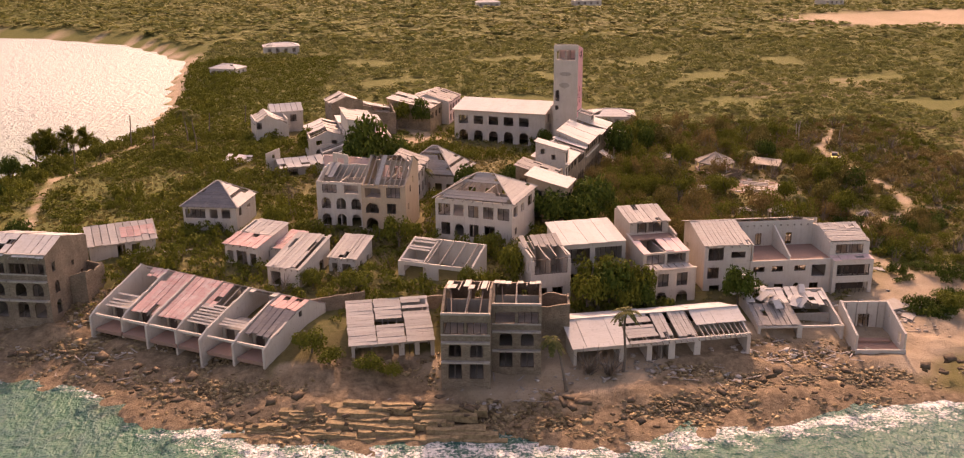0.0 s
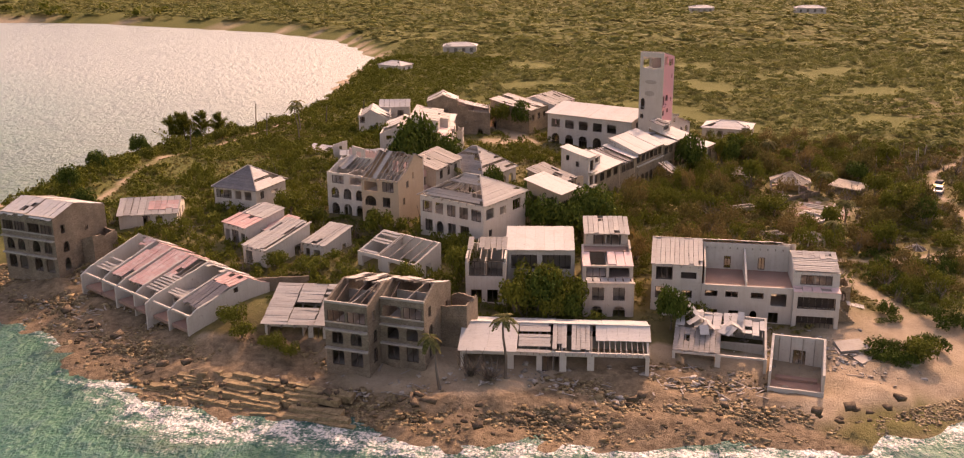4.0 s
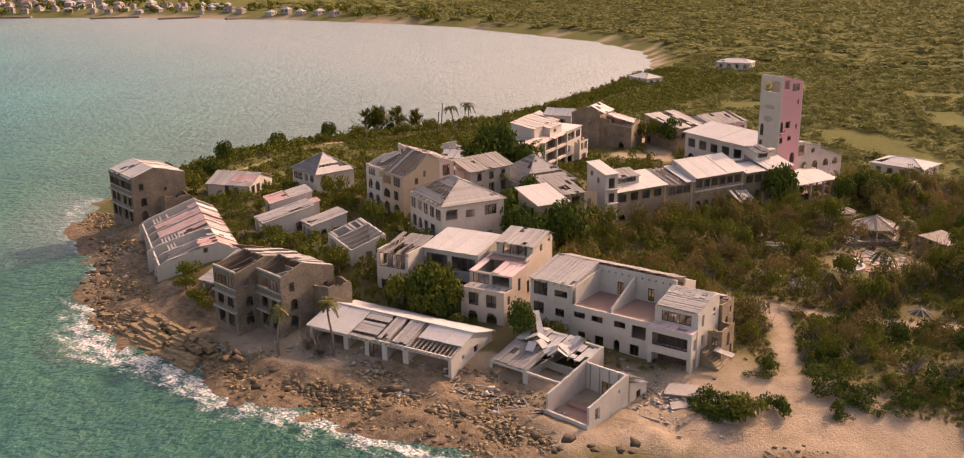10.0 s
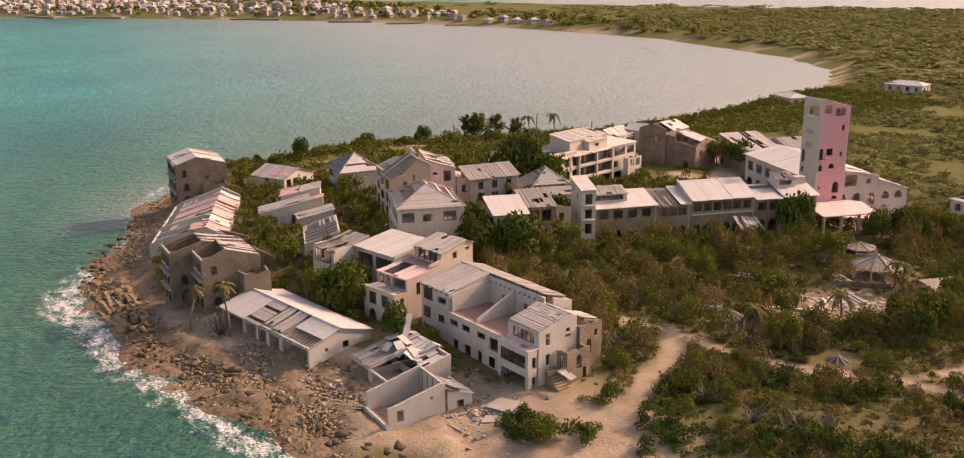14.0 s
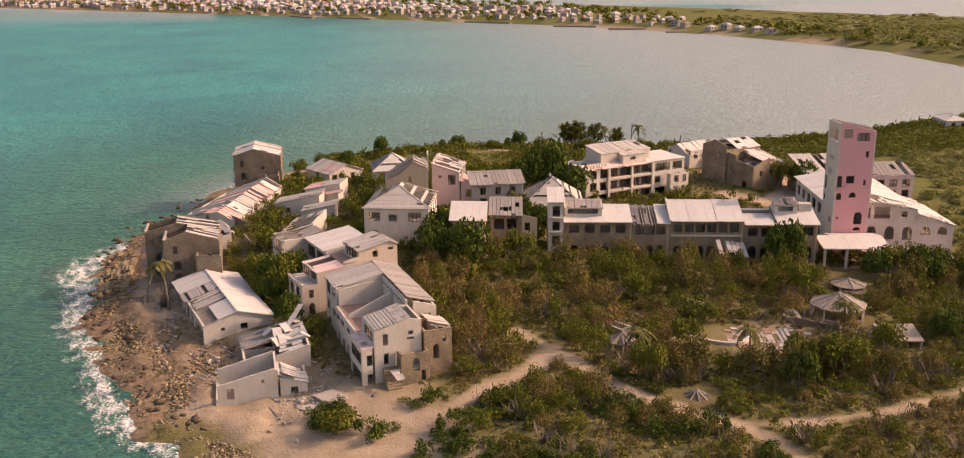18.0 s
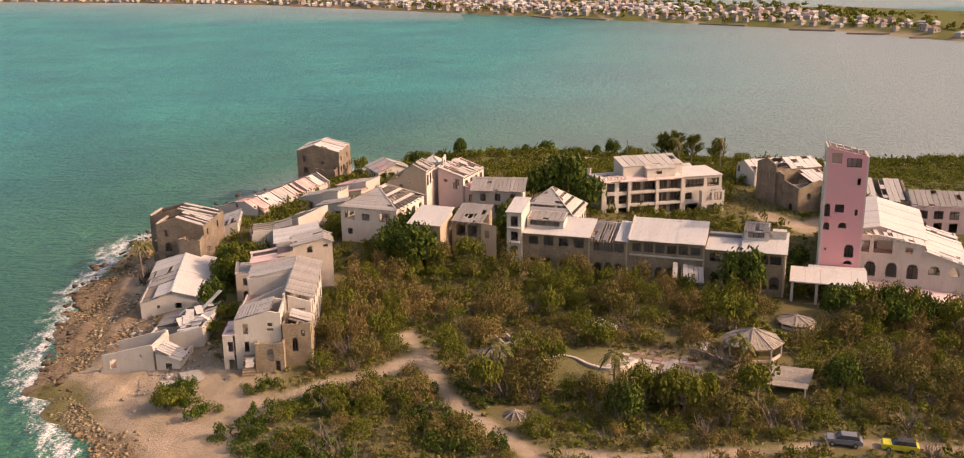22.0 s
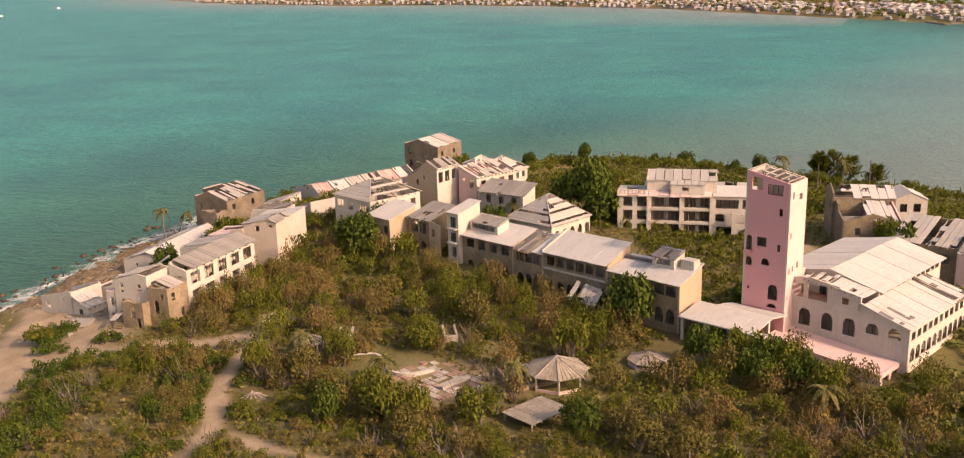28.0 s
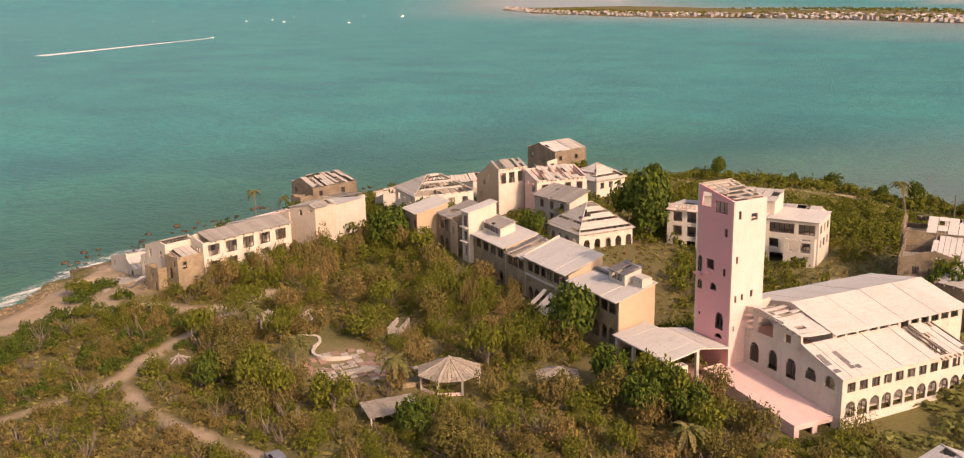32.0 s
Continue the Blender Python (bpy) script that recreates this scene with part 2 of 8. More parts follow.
# ---- mesh helpers ----
class Mesh:
    """Collects vertices and faces of one part."""

    def __init__(self):
        self.v, self.f = [], []

    def poly(self, pts):
        n = len(self.v)
        self.v += [tuple(p) for p in pts]
        self.f.append(tuple(range(n, n + len(pts))))

    def hexa(self, b, t):
        """A block between a bottom ring b and a top ring t of four points each, both anticlockwise from above."""
        n = len(self.v)
        self.v += [tuple(p) for p in (*b, *t)]
        for q in ((3, 2, 1, 0), (4, 5, 6, 7), (0, 1, 5, 4), (1, 2, 6, 5), (2, 3, 7, 6), (3, 0, 4, 7)):
            self.f.append(tuple(n + i for i in q))

    def box(self, x0, x1, y0, y1, z0, z1):
        r = ((x0, y0), (x1, y0), (x1, y1), (x0, y1))
        self.hexa([(x, y, z0) for x, y in r], [(x, y, z1) for x, y in r])

    def slab(self, quad, thick):
        """A slab of that thickness under four points."""
        self.hexa([(p[0], p[1], p[2] - thick) for p in quad], quad)

    def beam(self, p, q, w, h):
        p, q = Vector(p), Vector(q)
        d = (q - p).normalized()
        s = d.cross(Vector((0, 0, 1)))
        s = s.normalized() * w / 2 if s.length > 1e-3 else Vector((w / 2, 0, 0))
        u = s.cross(d).normalized() * h / 2
        self.hexa([p - s - u, p + s - u, q + s - u, q - s - u], [p - s + u, p + s + u, q + s + u, q - s + u])

    def tube(self, pts, radii, n=7):
        k = len(self.v)
        for p, r in zip(pts, radii):
            self.v += [(p[0] + r * math.cos(a * math.tau / n), p[1] + r * math.sin(a * math.tau / n), p[2]) for a in range(n)]
        for i in range(len(pts) - 1):
            for a in range(n):
                b = (a + 1) % n
                self.f.append((k + i * n + a, k + i * n + b, k + (i + 1) * n + b, k + (i + 1) * n + a))
        self.f.append(tuple(k + (len(pts) - 1) * n + a for a in range(n)))

    def weld(self):
        """Joins blocks that touch into one body, without the faces between them."""
        at, to = {}, []
        for p in self.v:
            to.append(at.setdefault(tuple(round(c, 4) for c in p), len(at)))
        faces = {}
        for f in self.f:
            g = tuple(dict.fromkeys(to[i] for i in f))
            if len(g) > 2:
                faces.setdefault(frozenset(g), []).append(g)
        self.v, self.f = list(at), [g[0] for g in faces.values() if len(g) == 1]
        return self

    def data(self, name, material):
        me = bpy.data.meshes.new(name)
        me.from_pydata(self.v, [], self.f)
        me.materials.append(material)
        return me


def part(name, m, material, parent, label=""):
    ob = new(name, m.data(name, material) if isinstance(m, Mesh) else m)
    ob.parent = parent
    return tagged(ob, label)


def thing(name, x, y, z, rot, label, category, group=""):
    ob = new(name)
    ob.matrix_world = pose(x, y, z, 0, 0, rot)
    return tagged(ob, label, category, group)

# ---- land and sea ----
# the coast, anticlockwise: the rocky south shore, the open east, far inland, the bay
COAST_SOUTH = [(-99, 158), (-91, 146), (-81, 135), (-68, 128), (-58, 123.5), (-50, 120.5), (-41, 115.4), (-32, 109), (-24, 105.4), (-16, 103.2), (-9, 103.4), (-2, 105), (5.5, 103.8), (12.7, 102.6),
               (20, 102), (27, 102.8), (35, 104.8), (43, 106.2), (56, 108.4), (66, 111), (74, 116), (80, 120), (92, 129), (106, 137), (130, 146), (170, 158), (300, 190)]
COAST_FAR = [(620, 260), (900, 420), (1150, 800), (1100, 1500), (500, 1560), (100, 1330), (-310, 1080), (-510, 960), (-780, 820), (-1000, 690), (-1140, 545), (-1420, 380), (-1750, 120),
             (-2000, -150), (-2230, -520), (-2420, -950), (-2850, -1550), (-3350, -2150), (-4150, -2950), (-4000, -3080), (-3450, -2850)]
COAST_BAY = [(-2850, -2350), (-2300, -1800), (-1930, -1320), (-1720, -900), (-1655, -560), (-1550, -350), (-1400, -110), (-1190, 75), (-890, 340), (-700, 488), (-600, 540), (-478, 578), (-350, 586), (-213, 550), (-157, 515), (-127, 473), (-109, 444),
             (-101, 392), (-90, 338), (-86, 290), (-93, 267), (-103, 243), (-108, 205), (-105, 172)]
COAST = np.array(COAST_SOUTH + COAST_FAR + COAST_BAY, float)
HILLS_SOUTH = [(-60, 140, 4.6), (-88, 150, 1.8), (-35, 124, 3.0), (-24, 136, 5.4), (-50, 158, 6.6), (-38, 170, 6.8), (-28, 150, 6.3), (0, 145, 6.6), (6, 118, 3.1), (28, 121, 2.5),
               (60, 123, 1.3), (34, 133, 3.3), (30, 152, 5.0), (52, 143, 2.5), (8, 161, 7.6), (-12, 174, 8.0), (90, 134, 1.0), (80, 177, 2.0), (48, 170, 3.2)]
HILLS_NORTH = [(44, 252, 1.0), (48, 258, 0.8), (40, 248, 1.6), (-34, 206, 6.8), (0, 200, 6.4), (-12, 225, 4.9), (18, 180, 6.2), (30, 210, 4.6), (40, 238, 3.4), (34, 248, 3.2), (20, 265, 2.6), (46, 270, 0.1), (60, 264, 0.5), (36, 276, 0.3), (64, 221, 2.0),
               (70, 200, 2.0), (-18, 252, 5.0), (-4, 288, 4.5), (-78, 190, 4.6), (-90, 240, 2.6), (-80, 300, 3.0), (0, 350, 4.0), (110, 300, 2.5), (130, 215, 2.0), (0, 600, 6.0)]
HILLS = np.array(HILLS_SOUTH + HILLS_NORTH)


def coast_distance(px, py):
    """Metres from the coast, positive on land."""
    x, y = np.asarray(px, float), np.asarray(py, float)
    best, inside = np.full(x.shape, 1e9), np.zeros(x.shape, bool)
    for (ax, ay), (bx, by) in zip(COAST, np.roll(COAST, -1, 0)):
        dx, dy = bx - ax, by - ay
        t = np.clip(((x - ax) * dx + (y - ay) * dy) / (dx * dx + dy * dy), 0, 1)
        best = np.minimum(best, np.hypot(x - ax - t * dx, y - ay - t * dy))
        cross = (ay > y) != (by > y)
        inside ^= cross & (x < (bx - ax) * (y - ay) / (by - ay + 1e-12) + ax)
    return np.where(inside, best, -best)


def wobble(x, y, s, k):
    """Smooth cheap noise, about -1 to 1."""
    return (np.sin(x / s + 1.7 * k + 1.3 * np.sin(y / s * 0.8 + k)) + np.sin(y / s * 1.13 - 2.1 * k + 1.2 * np.sin(x / s * 0.7 - k))) / 2


def terrain(px, py):
    """Height of the ground and its distance from the coast."""
    x, y = np.asarray(px, float), np.asarray(py, float)
    d = coast_distance(x, y) + 1.6 * wobble(x, y, 3.1, 1) + 0.7 * wobble(x, y, 1.1, 2)
    w = [1 / (((x - a) ** 2 + (y - b) ** 2) + 60.0) ** 1.6 for a, b, _ in HILLS]
    hill = sum(k * c for k, (_, _, c) in zip(w, HILLS)) / sum(w)
    up = np.clip(d / 22.0, 0, 1)
    land = hill * (up * up * (3 - 2 * up)) + 0.10 * np.clip(d, 0, 6)
    z = np.where(d > 0, land, np.maximum(d * 0.16, -6.0))
    return z + np.where(d > -4, 0.16 * wobble(x, y, 4.3, 3) + 0.10 * wobble(x, y, 1.7, 4), 0), d


def ground_z(x, y):
    return float(terrain(np.array([x]), np.array([y]))[0][0])


def axis_steps(lo, hi, step, reach, grow=1.35):
    """Grid lines: even between lo and hi, then wider and wider out to reach."""
    mid = list(np.arange(lo, hi + step / 2, step))
    out, s, p = [], step, hi
    while p < reach[1]:
        s *= grow
        p += s
        out.append(p)
    low, s, p = [], step, lo
    while p > reach[0]:
        s *= grow
        p -= s
        low.append(p)
    return np.array(low[::-1] + mid + out)


def grid_mesh(name, xs, ys, zs, material):
    nx, ny = len(xs), len(ys)
    X, Y = np.meshgrid(xs, ys)
    co = np.stack([X, Y, zs], -1).reshape(-1, 3)
    i = (np.arange(ny - 1)[:, None] * nx + np.arange(nx - 1)).ravel()
    quads = np.stack([i, i + 1, i + nx + 1, i + nx], -1)
    me = bpy.data.meshes.new(name)
    me.vertices.add(len(co)), me.loops.add(quads.size), me.polygons.add(len(quads))
    me.vertices.foreach_set("co", co.astype(np.float32).ravel())
    me.loops.foreach_set("vertex_index", quads.astype(np.int32).ravel())
    me.polygons.foreach_set("loop_start", np.arange(0, quads.size, 4, dtype=np.int32))
    me.polygons.foreach_set("use_smooth", np.ones(len(quads), bool))
    me.update(calc_edges=True)
    me.materials.append(material)
    return me


def attribute(me, name, values):
    a = me.attributes.new(name, "FLOAT", "POINT")
    a.data.foreach_set("value", np.asarray(values, np.float32).ravel())


# sandy tracks: name, half width, points
TRACKS = [
    (1.5, [(92, 130), (86, 137), (78, 146), (73, 156), (69, 164), (64, 169)]),
    (1.2, [(57, 166.3), (64, 168.8), (70, 170.6), (78, 172.8), (87.4, 177.4), (94, 182.4), (101, 184), (120, 183), (170, 186)]),
    (0.7, [(94, 182.4), (97, 193), (97.5, 205), (95, 222), (98, 240), (110, 262)]),
    (0.7, [(-74, 172), (-80, 195), (-84, 215), (-78, 250), (-70, 285)]),
    (3.0, [(-8, 246), (0, 252), (-6, 262), (-20, 270)]),
]


def track_distance(x, y):
    best = np.full(np.shape(x), 1e9)
    for half, line in TRACKS:
        for (ax, ay), (bx, by) in zip(line, line[1:]):
            dx, dy = bx - ax, by - ay
            t = np.clip(((x - ax) * dx + (y - ay) * dy) / (dx * dx + dy * dy), 0, 1)
            best = np.minimum(best, np.hypot(x - ax - t * dx, y - ay - t * dy) - half)
    return best


def sand_amount(x, y, d):
    """1 on bare sand and beach, 0 on grown soil."""
    south = np.clip((d - 3) / 3, 0, 1) * np.clip((30 - d) / 6, 0, 1)
    # the beach at the east end
    beach = ((x - 84) / 24) ** 2 + ((y - 136) / 13) ** 2
    front = np.where((y < 122 + 0.16 * (x - 10)) & (x > -22) & (x < 75), 1.0, 0.0)
    bay = np.where((x < -70) & (y > 150), np.clip((7 - d) / 3, 0, 1), 0) * (d > 0)
    bay = np.maximum(bay, np.where(y > 400, np.clip((6 - d) / 3, 0, 1), 0) * (d > 0))
    tr = np.clip(0.5 - track_distance(x, y) * 0.7 + 0.5 * wobble(x, y, 2.3, 5), 0, 1)
    court = np.clip(1.25 - ((x - 70) / 10) ** 2 - ((y - 205) / 13) ** 2, 0, 1)
    flats = np.clip(2 - 2 * (((x - 330) / 150) ** 2 + ((y - 560) / 60) ** 2), 0, 1) + np.clip(1.3 - 2 * (((x - 130) / 50) ** 2 + ((y - 330) / 30) ** 2), 0, 0.2)
    s = np.maximum.reduce([np.clip(1.5 - beach, 0, 1) * np.clip(d / 3, 0, 1), south * front, bay, tr, 0.3 * court, flats])
    return np.clip(s + 0.25 * wobble(x, y, 1.6, 6) * (s > 0.1), 0, 1)


def ground_mat():
    m, nt, bs = mat("ground_soil", 0.95)
    bs.inputs["Specular IOR Level"].default_value = 0.04
    at = {}
    for k in ("sand", "rock", "green"):
        a = nt.nodes.new("ShaderNodeAttribute")
        a.attribute_name = k
        at[k] = a.outputs["Fac"]
    fine = noise_tex(nt, 1.4, 6, 0.7)
    wide = noise_tex(nt, 0.06, 6, 0.65)
    grass = mix(nt, ramp(nt, fine, 0.3, 0.7), (0.11, 0.105, 0.038), (0.19, 0.165, 0.075))
    grass = mix(nt, ramp(nt, wide, 0.4, 0.65), grass, (0.15, 0.12, 0.058))
    lush = mix(nt, ramp(nt, fine, 0.35, 0.7), (0.10, 0.105, 0.034), (0.165, 0.16, 0.056))
    c = mix(nt, at["green"], grass, lush)
    sand = mix(nt, ramp(nt, noise_tex(nt, 0.5, 6, 0.7), 0.35, 0.7), (0.43, 0.335, 0.235), (0.32, 0.24, 0.165))
    sand = mix(nt, ramp(nt, noise_tex(nt, 4.0, 4, 0.7), 0.58, 0.72), sand, (0.21, 0.155, 0.105))
    c = mix(nt, at["sand"], c, sand)
    rock = mix(nt, ramp(nt, noise_tex(nt, 0.9, 7, 0.75), 0.35, 0.65), (0.125, 0.088, 0.056), (0.33, 0.24, 0.155))
    c = mix(nt, at["rock"], c, rock)
    nt.links.new(c, bs.inputs["Base Color"])
    bump(nt, bs, noise_tex(nt, 2.2, 6, 0.7), 0.9, 0.25)
    return m


gx, gy = axis_steps(-118, 135, 1.0, (-4600, 4600), 1.07), axis_steps(94, 300, 1.0, (-4600, 4600), 1.07)
GX, GY = np.meshgrid(gx, gy)
GZ, GD = terrain(GX, GY)
# the rocky shelf along the south shore is broken into ledges
ledge = np.where((GY < 135) & (GD > -6) & (GD < 14) & (GX < 75), 1.0, 0.0)
GZ = GZ + ledge * (0.35 * np.abs(wobble(GX, GY, 1.3, 7)) + 0.30 * np.round(wobble(GX * 0.6, GY * 1.6, 2.0, 8) * 2) / 2 * np.clip(GD / 4, 0, 1))
ground_me = grid_mesh("ground", gx, gy, GZ, ground_mat())
SAND = sand_amount(GX, GY, GD)
rock_edge = 13 + 5.5 * wobble(GX, GY, 7, 9) + np.where(GX < -22, 9, 0) - 11 * np.clip((GX - 60) / 8, 0, 1)
ROCKY = np.where((GY < 140) & (GX < 92), np.clip((rock_edge - GD) / 3, 0, 1), np.where((GD < 60) & (GY < 300), np.clip((1.5 - GD) / 2, 0, 0.5), 0))
attribute(ground_me, "sand", SAND)
attribute(ground_me, "rock", ROCKY)
attribute(ground_me, "green", np.maximum(np.clip(1.2 - ((GX + 72) / 40) ** 2 - ((GY - 190) / 60) ** 2, 0, 1), np.clip((GY - 262) / 30, 0, 1)))
ground = new("ground", ground_me)
tagged(ground, "sandy, rocky and scrubby ground of a low headland", "ground", kind="structure")


def water_mat():
    m, nt, bs = mat("sea_water", 0.32)
    at = nt.nodes.new("ShaderNodeAttribute")
    at.attribute_name = "deep"
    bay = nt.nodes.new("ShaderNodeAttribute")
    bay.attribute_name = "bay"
    surf = nt.nodes.new("ShaderNodeAttribute")
    surf.attribute_name = "surf"
    patch = noise_tex(nt, 0.012, 6, 0.6)
    near = mix(nt, ramp(nt, patch, 0.42, 0.62), (0.045, 0.17, 0.10), (0.022, 0.105, 0.075))
    reef = ramp(nt, noise_tex(nt, 0.06, 5, 0.6, (0.6, 1.2, 1)), 0.58, 0.70, (0, 0, 0), (0.7, 0.7, 0.7))
    near = mix(nt, reef, near, (0.055, 0.065, 0.04))
    far = mix(nt, ramp(nt, patch, 0.40, 0.62), (0.027, 0.31, 0.28), (0.018, 0.22, 0.235))
    c = mix(nt, at.outputs["Fac"], near, far)
    band = noise_tex(nt, 0.02, 6, 0.65, (1.6, 0.7, 1))
    c = mix(nt, ramp(nt, band, 0.46, 0.66, (0, 0, 0), (0.35, 0.35, 0.35)), c, (0.02, 0.10, 0.115))
    chop = mix(nt, 0.4, noise_tex(nt, 0.30, 5, 0.62, (1.3, 0.7, 1)), noise_tex(nt, 0.8, 4, 0.6, (1.3, 0.8, 1)))
    # shaded wave faces painted in: darker colour from the same noise as the bump
    c = mix(nt, ramp(nt, chop, 0.46, 0.57, (0, 0, 0), (0.6, 0.6, 0.6)), c, (0.009, 0.085, 0.09))
    # pale grey puts sky glare and distance haze into the water colour
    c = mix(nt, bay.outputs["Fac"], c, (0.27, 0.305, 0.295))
    fa = nt.nodes.new("ShaderNodeMath")
    fa.operation = "MULTIPLY_ADD"
    nt.links.new(noise_tex(nt, 2.4, 6, 0.7), fa.inputs[0])
    fa.inputs[1].default_value = 0.55
    fb = nt.nodes.new("ShaderNodeMath")
    fb.operation = "MULTIPLY"
    nt.links.new(noise_tex(nt, 0.30, 5, 0.65, (1, 1.8, 1)), fb.inputs[0])
    fb.inputs[1].default_value = 0.45
    nt.links.new(fb.outputs[0], fa.inputs[2])
    foam_n = fa.outputs[0]
    th = nt.nodes.new("ShaderNodeMath")
    th.operation = "ADD"
    nt.links.new(foam_n, th.inputs[0])
    sc = nt.nodes.new("ShaderNodeMath")
    sc.operation = "MULTIPLY_ADD"
    nt.links.new(surf.outputs["Fac"], sc.inputs[0])
    sc.inputs[1].default_value, sc.inputs[2].default_value = 0.29, -0.20
    nt.links.new(sc.outputs[0], th.inputs[1])
    foam = ramp(nt, th.outputs[0], 0.51, 0.60)
    nt.links.new(mix(nt, foam, c, (0.72, 0.70, 0.66)), bs.inputs["Base Color"])
    nt.links.new(ramp(nt, foam, 0, 1, (0.38, 0.38, 0.38), (0.8, 0.8, 0.8)), bs.inputs["Roughness"])
    bs.inputs["IOR"].default_value = 1.33
    bs.inputs["Specular IOR Level"].default_value = 0.3
    bump(nt, bs, chop, 1.0, 2.2)
    return m


wx, wy = axis_steps(-130, 150, 1.6, (-4700, 4700), 1.14), axis_steps(40, 300, 1.6, (-4700, 4700), 1.14)
WX, WY = np.meshgrid(wx, wy)
WD = -coast_distance(WX, WY)
swell = 0.10 * wobble(WX + 0.4 * WY, WY, 4.0, 3) * np.clip(1 - (WX ** 2 + (WY - 120) ** 2) / 400 ** 2, 0, 1)
# far out the sheet bends up to the level of the true horizon
swell += 78 * np.clip((np.hypot(WX - 60, WY - 180) - 3300) / 1500, 0, 1) ** 2
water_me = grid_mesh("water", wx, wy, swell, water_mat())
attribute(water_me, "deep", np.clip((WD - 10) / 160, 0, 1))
# where glare and haze are painted: the bay, far sea, west point
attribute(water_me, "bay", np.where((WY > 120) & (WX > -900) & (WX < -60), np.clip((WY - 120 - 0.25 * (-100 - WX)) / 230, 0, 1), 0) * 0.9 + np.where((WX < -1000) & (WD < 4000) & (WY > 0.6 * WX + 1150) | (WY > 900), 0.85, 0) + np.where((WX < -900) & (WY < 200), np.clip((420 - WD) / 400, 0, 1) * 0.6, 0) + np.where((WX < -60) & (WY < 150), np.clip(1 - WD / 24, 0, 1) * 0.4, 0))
# surf foam; the wider band in the south-west also paints in sun glitter
attribute(water_me, "surf", np.where(WY < 150, np.clip(1 - np.abs(WD - 2.0 - 3 * wobble(WX, WY, 9, 2)) / np.where((WY < 112) & (WX < 24), 13, 7.5), 0, 1) * np.where(WX < -34, 0.8, 0.95), np.clip(1 - np.abs(WD) / 3, 0, 0.5)))
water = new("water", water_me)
tagged(water, "turquoise sea with foam along the rocks", "sea", kind="structure")

# ---- building kit ----
FOOT = []  # footprints, for keeping plants out of houses
rng = random.Random(11)


def house(name, x, y, z, rot, w, d, label, category="house", margin=0.6, group=""):
    """An empty at the south-west corner of a building of width w and depth d."""
    FOOT.append((x, y, rot, w, d, margin))
    return thing(name, x, y, z, rot, label, category, group)


